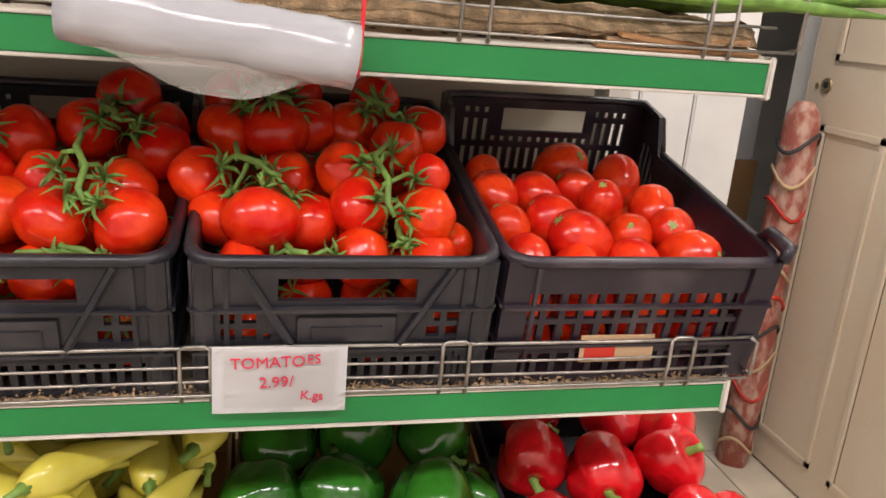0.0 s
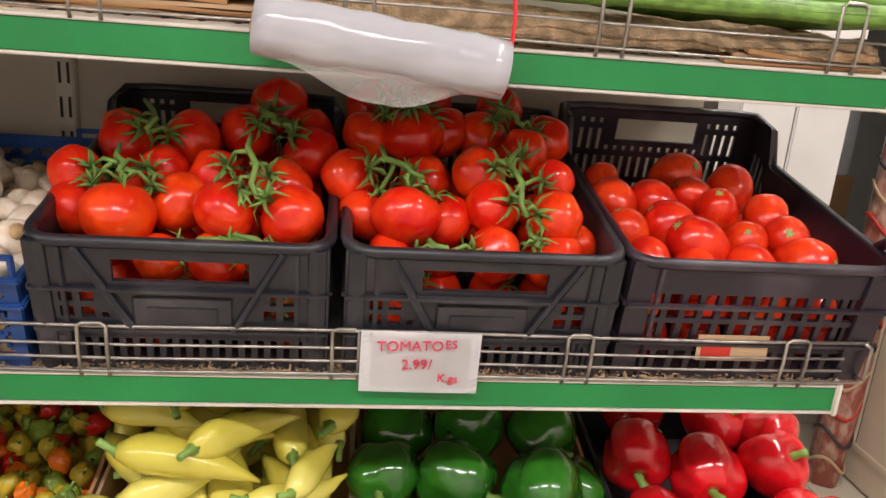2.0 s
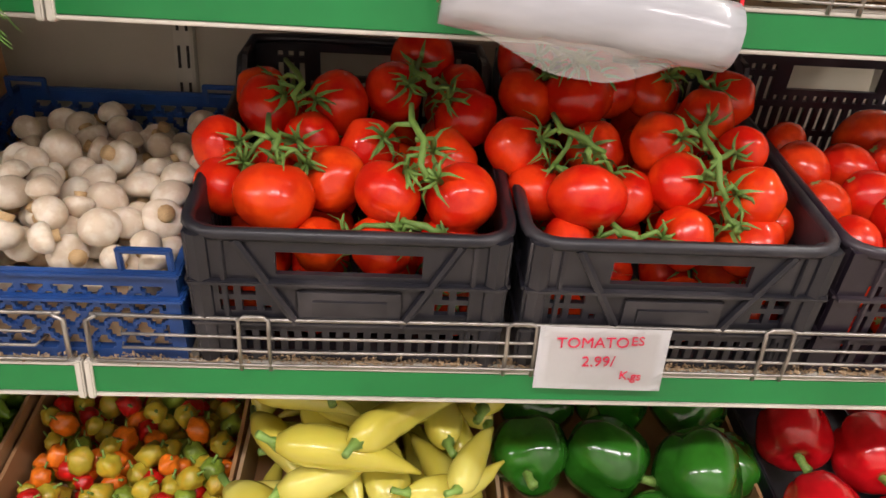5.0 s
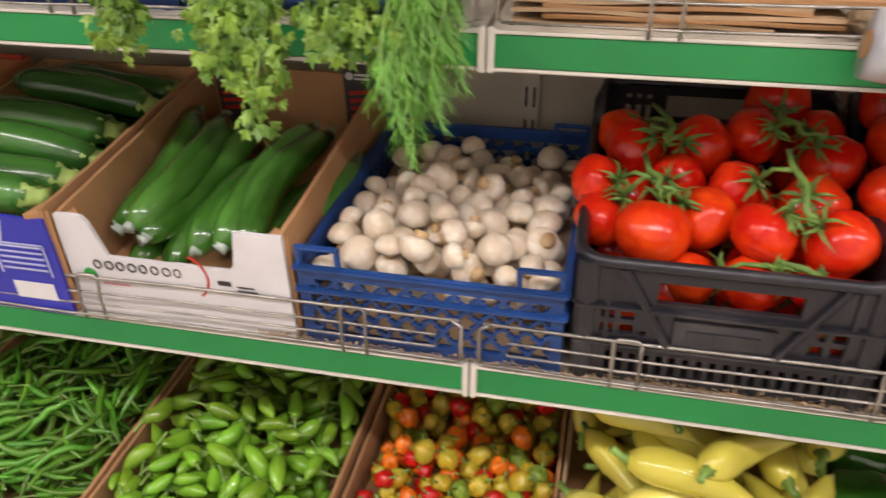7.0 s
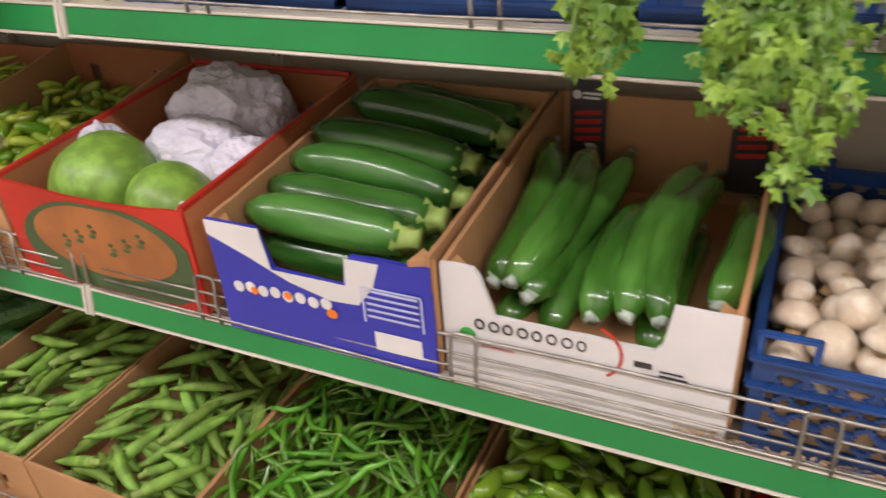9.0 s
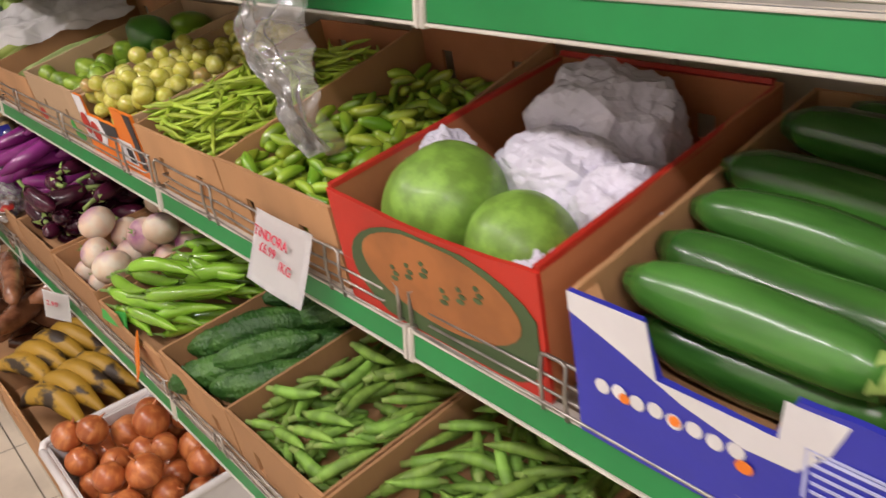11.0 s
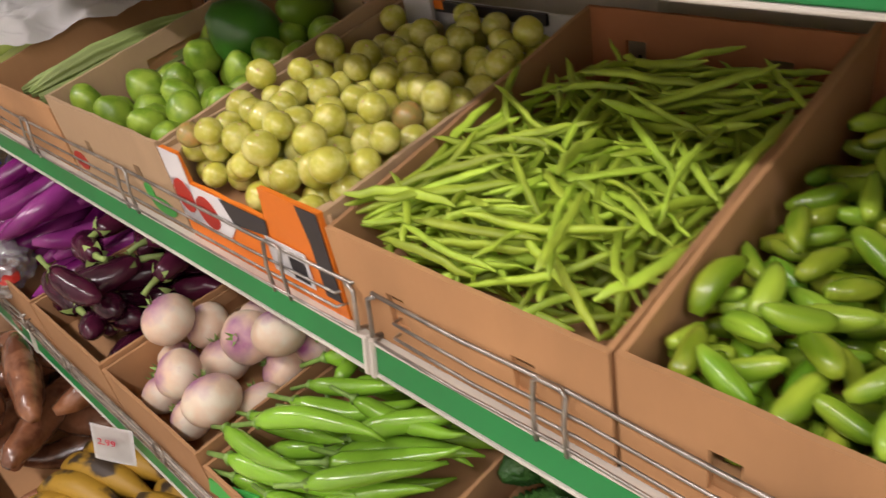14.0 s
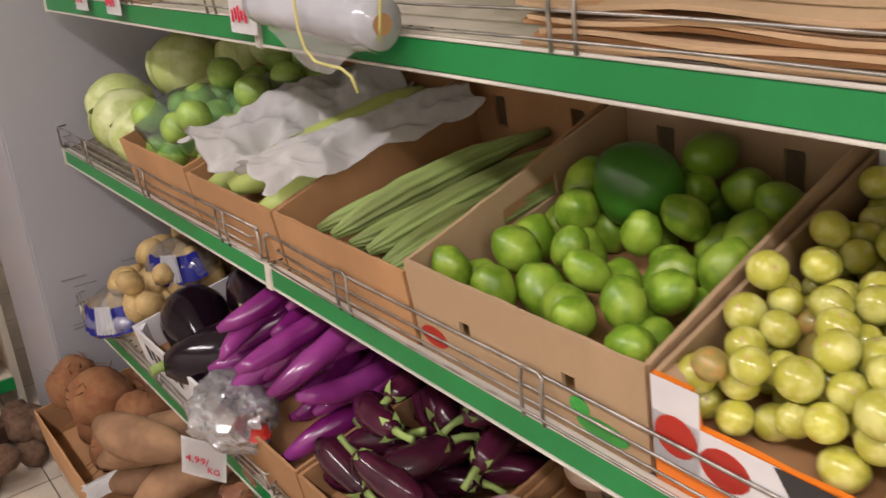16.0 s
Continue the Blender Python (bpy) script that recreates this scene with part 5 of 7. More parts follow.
# guavas in a green-tinted bag, and cabbages at the end
cardboard_box(-4.200, -3.905, mid, 0.40, 0.105, "brown cardboard box of bagged green guavas", CARD, CARD, CARD, 0.4, None, None, None, hb=0.16, seed=22)
guava = Kind("guava", [sm(ball(1, 1, 0.95, 18, 5, 0.02, 0.08, 0.06, i + 30), GUAVA) for i in range(2)], [], "round light green guava in a clear bag", "guava", "guavas")
heap_round(guava, mid, -4.190, -3.915, 0.015, 0.385, 0.045, 40, 0.031, 51, 16, vary=0.08)
for i, (x, y) in enumerate(((-4.10, 0.12), (-3.98, 0.24))):
    b = part("plastic_bag", crumple(0.105, 11 + i, 1.0, 0.55, 0.22), GREEN_BAG, None, smooth=True)
    b.matrix_basis = mid(x, y, 0.115)
    b.visible_shadow = False
    tagged(b, "crinkled clear green-tinted bag over guavas", "plastic bag")


def cabbage_mesh(seed):
    bm = ball(0.92, 1, 0.92, 24, 4, 0.02, 0.0, 0.08, seed)
    rng = random.Random(seed)
    for k in range(7):
        a0 = k * 0.9 + rng.uniform(-0.2, 0.2)
        grid = {}
        for i in range(9):
            for j in range(9):
                th, ph = (i / 8 - 0.5) * 1.9, (j / 8 - 0.25) * 1.7
                r = 0.965 + 0.015 * (k % 3) + 0.012 * (abs(th) > 0.8) + 0.015 * math.sin(9 * th) * (j / 8)
                grid[i, j] = bm.verts.new((math.cos(a0 + th) * math.cos(ph) * r, math.sin(a0 + th) * math.cos(ph) * r, math.sin(ph) * r * 0.93))
        for i in range(8):
            for j in range(8):
                bm.faces.new((grid[i, j], grid[i + 1, j], grid[i + 1, j + 1], grid[i, j + 1]))
    return sm(bm, CABBAGE)


cabbage = Kind("cabbage", [cabbage_mesh(i) for i in range(2)], [], "pale green round cabbage with loose outer leaves", "cabbage", "cabbages")
for x, y, z, r in ((-4.42, 0.09, 0.075, 0.08), (-4.29, 0.075, 0.068, 0.07), (-4.56, 0.13, 0.08, 0.08), (-4.40, 0.25, 0.15, 0.085), (-4.55, 0.31, 0.10, 0.09), (-4.26, 0.24, 0.08, 0.075), (-4.28, 0.35, 0.15, 0.075), (-4.45, 0.36, 0.19, 0.075), (-4.15, 0.36, 0.19, 0.06)):
    cabbage.place(mid(x, y, z) @ pose(0, 0, 0, 40 * x, 60 * y, 300 * x), (r, r, r))

# ---- lower shelf ----
CRATE_LOW = empty("plastic_crate", low(-0.205, 0.0, 0), "dark plastic tray holding red peppers", "crate", "pepper trays")
part("base", box(bmesh.new(), 0.0, 0.30, 0.0, 0.42, -0.001, 0.03), BLACK_CRATE, CRATE_LOW)
for a, b, c, d in ((0, 0.006, 0, 0.42), (0.294, 0.30, 0, 0.42), (0, 0.30, 0, 0.006), (0, 0.30, 0.414, 0.42)):
    part("wall", box(bmesh.new(), a, b, c, d, 0.0, 0.115, 0.002), BLACK_CRATE, CRATE_LOW)


def bell_mesh(seed, material):
    bm = bmesh.new()
    bmesh.ops.create_uvsphere(bm, u_segments=28, v_segments=18, radius=1)
    for v in bm.verts:
        c = v.co.copy()
        a = math.atan2(c.y, c.x)
        h = math.hypot(c.x, c.y)
        lobes = 1 + 0.30 * abs(math.cos(1.5 * a + seed)) ** 0.6 * h - 0.20
        sq = 1 + 0.16 * (1 - abs(c.z)) * 0 + 0.12 * (h > 0.5) * (1 - (abs(c.z) - 0.4) ** 2)
        z = math.copysign(abs(c.z) ** 0.75, c.z) if c.z else 0
        z -= 0.30 * max(0, 1 - h / 0.5) if z > 0 else -0.16 * max(0, 1 - h / 0.6)
        taper = 1.0 + 0.10 * c.z
        v.co = Vector((c.x * lobes * sq * taper * 0.86, c.y * lobes * sq * taper * 0.86, z * 1.02)) * (1 + 0.05 * noise.noise(c * 1.5 + Vector((seed * 4.0, 0, 0))))
    return sm(bm, material)


bell_stalk = tube(bmesh.new(), [(0, 0, 0.62), (0.02, 0.01, 0.80), (0.08, 0.02, 1.0), (0.20, 0.03, 1.18)], [0.26, 0.12, 0.10, 0.13], 10, lambda i, a: 1 + 0.12 * math.cos(5 * a))
BELL_STALK = sm(bell_stalk, STALK)
red_bell = Kind("red_pepper", [bell_mesh(i, RED_PEPPER) for i in range(3)], [("stalk", BELL_STALK, "curved green stalk")], "glossy red bell pepper with a green stalk", "pepper", "red bell peppers")
green_bell = Kind("green_pepper", [bell_mesh(i + 5, GREEN_PEPPER) for i in range(3)], [("stalk", BELL_STALK, "curved green stalk")], "glossy dark green bell pepper", "pepper", "green bell peppers")
REDS = [(-0.155, 0.10, 0.125, 0.050, 1.25), (-0.06, 0.19, 0.145, 0.052, 1.1), (0.045, 0.20, 0.15, 0.048, 1.0), (-0.055, 0.09, 0.11, 0.046, 1.1), (0.035, 0.10, 0.125, 0.055, 1.0), (0.088, 0.095, 0.115, 0.048, 1.15), (-0.15, 0.23, 0.14, 0.05, 1.1), (0.07, 0.26, 0.15, 0.046, 1.2), (0.00, 0.30, 0.145, 0.05, 1), (-0.12, 0.34, 0.14, 0.05, 1), (0.08, 0.36, 0.14, 0.05, 1), (-0.10, 0.02, 0.085, 0.045, 1), (0.02, 0.02, 0.085, 0.045, 1), (-0.16, 0.02, 0.07, 0.04, 1.1)]
rng = random.Random(12)
for i, (x, y, z, r, s) in enumerate(REDS):
    red_bell.place(low(x, y + 0.03, z) @ pose(0, 0, 0, (105, 95, 40, 120, 70, 15)[i % 6] + rng.uniform(-12, 12), rng.uniform(-25, 25), rng.uniform(-40, 40)), (r, r, r * s))
GREENS = [(-0.52, 0.20, 0.135, 0.050), (-0.425, 0.19, 0.140, 0.054), (-0.305, 0.17, 0.140, 0.056), (-0.46, 0.09, 0.105, 0.047), (-0.37, 0.095, 0.115, 0.050), (-0.27, 0.10, 0.100, 0.046), (-0.53, 0.09, 0.085, 0.045), (-0.50, 0.30, 0.13, 0.052), (-0.39, 0.30, 0.14, 0.052), (-0.28, 0.30, 0.13, 0.052), (-0.52, 0.02, 0.06, 0.045), (-0.42, 0.02, 0.07, 0.046), (-0.31, 0.02, 0.07, 0.046), (-0.24, 0.22, 0.09, 0.045)]
cardboard_box(-0.556, -0.214, low, 0.42, 0.105, "low brown box of green bell peppers", CARD, CARD, CARD, 0.3, seed=24)
for i, (x, y, z, r) in enumerate(GREENS):
    green_bell.place(low(x, y + 0.02, z) @ pose(0, 0, 0, (80, 110, 95, 100, 60, 130)[i % 6] + rng.uniform(-12, 12), rng.uniform(-30, 30), rng.uniform(-60, 60)), (r, r, r * 1.05))

cardboard_box(-0.893, -0.562, low, 0.42, 0.118, "brown cardboard box of pale yellow peppers", CARD_LIGHT, CARD_LIGHT, CARD_LIGHT, 0.28, seed=25)
yp = [0.009, 0.018, 0.0215, 0.0215, 0.0205, 0.0185, 0.016, 0.013, 0.0095, 0.0055, 0.002]
ystalk = tube(bmesh.new(), [(0, 0, -0.072), (0.003, 0, -0.083), (0.010, 0, -0.096)], [0.009, 0.004, 0.0045], 7)
yellow = Kind("yellow_pepper", [sm(pod(0.150, yp, b, 14, ribbed(3, 0.09), 0.001, i), YELLOW_PEPPER) for i, b in enumerate((0.010, -0.014, 0.004))], [("stalk", sm(ystalk, STALK), "short green stalk")], "long pale yellow sweet pepper", "pepper", "pale yellow peppers")
heap(yellow, low, -0.886, -0.570, 0.010, 0.41, 0.034, 66, 0.0185, 0.146, 61, 14, 16, yaw=(60, 55), vary=0.2)

cardboard_box(-1.176, -0.897, low, 0.42, 0.122, "brown cardboard box of mixed habanero peppers", CARD, CARD, CARD, 0.46, seed=26)


def hab_mesh(seed, material):
    bm = bmesh.new()
    bmesh.ops.create_uvsphere(bm, u_segments=14, v_segments=10, radius=1)
    for v in bm.verts:
        c = v.co.copy()
        a = math.atan2(c.y, c.x)
        k = 1 + 0.10 * math.cos(4 * a + seed) * math.hypot(c.x, c.y) + 0.22 * noise.noise(c * 1.9 + Vector((seed * 3.3, 1, 0))) + 0.16 * (0.5 - abs(noise.noise(c * 3.6 + Vector((seed * 1.7, 4, 0)))) * 2)
        v.co = Vector((c.x * k, c.y * k, c.z * (1.0 if c.z > 0 else 1.35) * k))
    return sm(bm, material)


hst = tube(bmesh.new(), [(0, 0, 0.85), (0.05, 0, 1.2), (0.2, 0, 1.6)], [0.22, 0.10, 0.12], 6)
hab = Kind("habanero", [hab_mesh(i, HAB[c]) for i, c in enumerate(("yellow", "red", "orange", "yellow", "green", "red", "yellow", "orange"))], [("stalk", sm(hst, STALK), "thin green stalk")], "crinkled habanero pepper among mixed colours", "pepper", "habanero peppers")
heap_round(hab, low, -1.170, -0.904, 0.010, 0.41, 0.055, 290, 0.0128, 62, 9, vary=0.25)

cardboard_box(-1.500, -1.182, low, 0.42, 0.136, "brown cardboard box of small bright green chillies", CARD, CARD, CARD, 0.36, seed=27)
jp = [0.0035, 0.0078, 0.0100, 0.0104, 0.0100, 0.0086, 0.006, 0.0018]
jst = tube(bmesh.new(), [(0, 0, -0.023), (0.001, 0, -0.029), (0.006, 0, -0.044)], [0.005, 0.0017, 0.0016], 6)
jala = Kind("green_chilli", [sm(pod(0.048, jp, b, 10, None, 0.0006, i), JALA) for i, b in enumerate((0.004, -0.003, 0.007))], [("stalk", sm(jst, STALK), "thin green stalk")], "short plump bright green chilli", "chilli", "plump green chillies")
jala_pile = Layered(jala, 30)
heap(jala_pile, low, -1.494, -1.188, 0.010, 0.41, 0.048, 322, 0.0104, 0.049, 63, 9, 32, vary=0.22)
jala_pile.finish("short bright green chillies below the top layer")

cardboard_box(-1.828, -1.506, low, 0.42, 0.136, "brown cardboard box of thin dark green chillies", CARD, CARD, CARD, 0.42, seed=28)
cp = [0.003, 0.0046, 0.005, 0.0048, 0.0043, 0.0036, 0.0026, 0.0008]
cst = tube(bmesh.new(), [(0, 0, -0.045), (0.001, 0.001, -0.052), (0.008, 0, -0.075)], [0.003, 0.0013, 0.0013], 5)
thin = Kind("thin_chilli", [sm(pod(0.092, cp, b, 7, None, 0.0018, i), CHILLI) for i, b in enumerate((0.012, -0.010, 0.020, 0.004))], [("stalk", sm(cst, STALK), "hair-thin green stalk")], "thin curved dark green chilli", "chilli", "thin green chillies")
thin_pile = Layered(thin, 70)
heap(thin_pile, low, -1.822, -1.512, 0.008, 0.41, 0.056, 366, 0.0050, 0.092, 64, 7, 25, crown=0.06)
thin_pile.finish("thin dark green chillies below the top layer")

okp = [0.0072, 0.0080, 0.0086, 0.0083, 0.0076, 0.0062, 0.0042, 0.0010]
okst = tube(bmesh.new(), [(0, 0, -0.040), (0, 0, -0.044), (0.001, 0, -0.056)], [0.0084, 0.0050, 0.0043], 8)
okra = Kind("okra", [sm(pod(0.085, okp, b, 10, ribbed(5, 0.07), 0.0004, i), OKRA) for i, b in enumerate((0.003, -0.005, 0.008))], [("stalk", sm(okst, COURGETTE_END), "pale cut stalk")], "ribbed green okra pod with a pale cut stalk", "okra", "okra pods")
cardboard_box(-2.120, -1.834, low, 0.42, 0.126, "brown cardboard box of small okra pods", CARD, CARD, CARD, 0.36, None, hand, seed=29)
heap(okra, low, -2.113, -1.841, 0.010, 0.41, 0.044, 112, 0.0080, 0.096, 65, 9, 20, vary=0.2)
cardboard_box(-2.396, -2.126, low, 0.42, 0.124, "brown cardboard box of long okra pods", CARD, CARD, CARD, 0.36, None, hand, seed=30)
heap(okra, low, -2.389, -2.133, 0.010, 0.41, 0.044, 106, 0.0080, 0.096, 66, 9, 18, yaw=(55, 40), vary=0.2)

cardboard_box(-2.655, -2.402, low, 0.42, 0.115, "brown cardboard box of knobbly bitter gourds", CARD, CARD, CARD, 0.4, None, hand, seed=31)


def bitter_mesh(seed, bend):
    prof = [0.006, 0.016, 0.022, 0.025, 0.0265, 0.027, 0.027, 0.0265, 0.025, 0.0225, 0.018, 0.012, 0.004]
    n = 60
    pp = [float(np.interp(i / (n - 1) * 12, range(13), prof)) for i in range(n)]
    return sm(pod(0.19, pp, bend, 44, lambda i, a: 0.94 + 0.10 * abs(math.cos(5 * a)) + 0.26 * abs(math.sin(8 * a + i * 0.9)) * abs(math.cos(i * 1.25 + 2 * math.sin(3 * a))), 0.0, seed), BITTER)


bitter = Kind("bitter_gourd", [bitter_mesh(i, b) for i, b in enumerate((0.010, -0.012))], [], "knobbly dark green bitter gourd", "gourd", "bitter gourds")
for i, (x, y, z, yaw) in enumerate(((-2.60, 0.13, 0.095, -32), (-2.545, 0.15, 0.108, -34), (-2.495, 0.13, 0.108, -36), (-2.46, 0.10, 0.09, -38), (-2.56, 0.06, 0.065, -40), (-2.59, 0.29, 0.115, -30), (-2.53, 0.30, 0.125, -45), (-2.46, 0.28, 0.115, -40), (-2.45, 0.20, 0.075, -30), (-2.60, 0.21, 0.07, -30))):
    bitter.place(low(x, y, z) @ pose(0, 0, 0, 0, 0, yaw) @ pose(0, 0, 0, -90 + 4, 0, 0) @ pose(0, 0, 0, 0, 0, 70 * i), (1, 1, 1.0))

lb, fp = cardboard_box(-2.975, -2.662, low, 0.42, 0.095, "brown box of long light green peppers with torn printed flaps", CARD, CARD, CARD, 0.35, lambda u: 1 - 0.25 * (0.3 < u < 0.75), seed=32)
part("torn_flap", slab(0.10, 0.05, 0.003, 10, 5, None, lambda u: 1 - 0.5 * u, 0.002, 3), ORANGE_CARD, lb, "torn yellow-orange printed flap", at=pose(0.18, -0.012, 0.05, -25, 0, -20))
part("torn_flap", slab(0.10, 0.04, 0.003, 10, 5, None, lambda u: 0.5 + 0.5 * u, 0.002, 5), LOGO_GREEN, lb, "torn green printed flap", at=pose(0.01, -0.008, 0.06, -15, 0, 8))
lp = [0.005, 0.012, 0.014, 0.014, 0.0132, 0.012, 0.0103, 0.008, 0.0048, 0.0013]
lst = tube(bmesh.new(), [(0, 0, -0.078), (0.002, 0, -0.086), (0.010, 0, -0.115)], [0.009, 0.0035, 0.003], 7)
longp = Kind("long_pepper", [sm(pod(0.165, lp, b, 12, ribbed(3, 0.05), 0.001, i), LONGCHILLI) for i, b in enumerate((0.012, -0.018, 0.005))], [("stalk", sm(lst, STALK), "green stalk")], "long glossy light green pepper", "pepper", "long green peppers")
heap(longp, low, -2.968, -2.668, 0.010, 0.41, 0.04, 50, 0.0132, 0.165, 67, 22, 8, yaw=(30, 22))

tb, fp = cardboard_box(-3.262, -2.982, low, 0.42, 0.112, "brown cardboard box of purple-topped turnips", CARD, CARD, CARD, 0.3, None, None, None, side_h, seed=33)
tstub = star(bmesh.new(), 0.28, 5, 2, 0.5, -1.0, 0.80)
turnip = Kind("turnip", [sm(ball(1, 1, 0.88, 22, 5, 0.02, 0.05, 0.03, 1), TURNIP)], [("leaf_stub", sm(tstub, STALK), "cut green leaf stubs")], "round white turnip with a purple crown", "turnip", "turnips")
heap_round(turnip, low, -3.255, -2.989, 0.012, 0.41, 0.036, 24, 0.038, 68, 26, vary=0.12)


def aub_calyx(z, r, tail):
    bm = star(bmesh.new(), r * 1.5, 5, 4, 0.55, 0.55, z, 0.1)
    tube(bm, [(0, 0, z - 0.002), (0.003, 0, z + tail * 0.5), (0.010, 0, z + tail)], [r * 0.42, r * 0.28, r * 0.32], 7)
    return sm(bm, CALYX)


cardboard_box(-3.545, -3.268, low, 0.42, 0.118, "brown cardboard box of small dark aubergines", CARD, CARD, CARD, 0.4, seed=34)
sa = [0.006, 0.017, 0.022, 0.024, 0.0235, 0.022, 0.020, 0.017, 0.010]
small_aub = Kind("small_aubergine", [sm(pod(0.115, sa, b, 14, None, 0.0006, i), AUB_DARK) for i, b in enumerate((0.004, -0.006))], [("calyx", aub_calyx(0.055, 0.016, 0.035), "pale green calyx and stalk")], "small glossy maroon-black aubergine with green calyx", "aubergine", "small dark aubergines")
heap(small_aub, low, -3.538, -3.275, 0.010, 0.41, 0.048, 40, 0.0215, 0.118, 69, 12, 22)

cardboard_box(-3.880, -3.552, low, 0.42, 0.118, "brown cardboard box of long purple aubergines", CARD, CARD, CARD, 0.4, seed=35)
pa = [0.006, 0.014, 0.018, 0.020, 0.0205, 0.020, 0.019, 0.0175, 0.0155, 0.012]
purple = Kind("long_aubergine", [sm(pod(0.225, pa, b, 14, None, 0.0012, i), AUB_PURPLE) for i, b in enumerate((0.014, -0.020, 0.025))], [("calyx", aub_calyx(0.108, 0.014, 0.03), "pale green calyx and stalk")], "long curved shiny purple aubergine", "aubergine", "long purple aubergines")
heap(purple, low, -3.873, -3.559, 0.010, 0.41, 0.048, 32, 0.019, 0.225, 70, 12, 14, yaw=(88, 14), crown=0.05)

wb, fp = cardboard_box(-4.215, -3.886, low, 0.42, 0.110, "white printed carton with two large black aubergines", WHITE_CARD, WHITE_CARD, CARD, 0.35, seed=36, flap=True)
printed(fp, DARK_PRINT, "faint dark print lines", [rect(0.05 + 0.03 * i, 0.065 + 0.03 * i, 0.05, 0.085) for i in range(6)])
ba = [0.012, 0.040, 0.053, 0.058, 0.058, 0.054, 0.048, 0.041, 0.032, 0.018]
big_aub = Kind("large_aubergine", [sm(pod(0.20, ba, 0.008, 24, None, 0.0, 1), AUB_BLACK)], [("calyx", aub_calyx(0.094, 0.028, 0.03), "pale green calyx and stalk")], "large glossy black aubergine", "aubergine", "large black aubergines")
for x, y, z, a, b in ((-4.00, 0.20, 0.125, 85, 65), (-4.08, 0.085, 0.085, 95, 78), (-3.97, 0.31, 0.11, 80, 10), (-4.12, 0.30, 0.095, 70, 80), (-3.96, 0.09, 0.075, 80, -20)):
    big_aub.place(low(x, y, z + 0.025) @ pose(0, 0, 0, a, 0, b), (1.22, 1.22, 1.12))

potato = Kind("potato", [sm(ball(1, 0.9, 1.2, 14, 3, 0.03, 0.0, 0.12, i + 40), POTATO) for i in range(2)], [], "pale washed potato in a clear bag", "potato", "bagged potatoes")
heap_round(potato, low, -4.50, -4.225, 0.01, 0.40, 0.0, 56, 0.030, 71, 12, crown=0.08)
for i, (x, y, z) in enumerate(((-4.39, 0.03, 0.10), (-4.34, 0.19, 0.165))):
    pb = part("potato_bag", crumple(0.085, 31 + i, 1.1, 0.6, 0.2), THIN_BAG, None, smooth=True)
    pb.matrix_basis = low(x, y, z - 0.03)
    pb.visible_shadow = False
    tagged(pb, "crinkled clear potato bag with blue printed bands", "plastic bag")
    for dz, mt, lab in ((0.02, BLUE_CARD, "blue printed band"), (0.028, WHITE_CARD, "white printed label")):
        bm = bmesh.new()
        n = 14
        vs = []
        for k in range(n + 1):
            a = math.radians(-105 + 110 * k / n) if mt is BLUE_CARD else math.radians(-62 + 30 * k / n)
            rr = 0.088 + 0.003 * math.sin(k * 2.3) + (0.002 if mt is WHITE_CARD else 0)
            vs.append((bm.verts.new((rr * 1.1 * math.cos(a), rr * math.sin(a), dz - 0.035)), bm.verts.new((rr * 0.9 * math.cos(a), rr * 0.75 * math.sin(a), dz + 0.025))))
        for a, b in zip(vs, vs[1:]):
            bm.faces.new((a[0], b[0], b[1], a[1]))
        bmesh.ops.solidify(bm, geom=bm.faces[:], thickness=0.0008)
        part("printed_band", bm, mt, pb, lab, smooth=True)

# ---- base row ----
oc = empty("onion_crate", base(-3.045), "white moulded plastic crate of brown onions", "crate")
for a, b, c, d in ((0, 0.012, 0, 0.40), (0.388, 0.40, 0, 0.40), (0.012, 0.388, 0, 0.012), (0.012, 0.388, 0.388, 0.40)):
    part("wall", box(bmesh.new(), a, b, c, d, 0.0, 0.165, 0.004), WHITE_PLASTIC, oc)
part("base", box(bmesh.new(), 0.01, 0.39, 0.01, 0.39, -0.004, 0.05), WHITE_PLASTIC, oc)
bm = bmesh.new()
tube(bm, [(0.03, -0.004, 0.165), (0.37, -0.004, 0.165), (0.395, 0.005, 0.165), (0.404, 0.03, 0.165), (0.404, 0.37, 0.165), (0.39, 0.40, 0.165), (0.01, 0.40, 0.165), (-0.004, 0.37, 0.165), (-0.004, 0.03, 0.165), (0.005, 0.005, 0.165), (0.03, -0.004, 0.165)], 0.009, 8)
part("rim", bm, WHITE_PLASTIC, oc, "rounded white rim", smooth=True)
ost = tube(bmesh.new(), [(0, 0, 0.85), (0.05, 0, 1.1), (0.15, 0.05, 1.4)], [0.16, 0.07, 0.03], 7)
onion = Kind("onion", [sm(ball(1, 1, 0.92, 18, 8, 0.012, -0.10, 0.03, i), ONION) for i in range(2)], [("neck", sm(ost, ONION), "dry papery neck")], "shiny brown-skinned onion in a white crate", "onion", "brown onions")
heap_round(onion, base, -3.030, -2.66, 0.016, 0.384, 0.055, 44, 0.035, 72, 12)

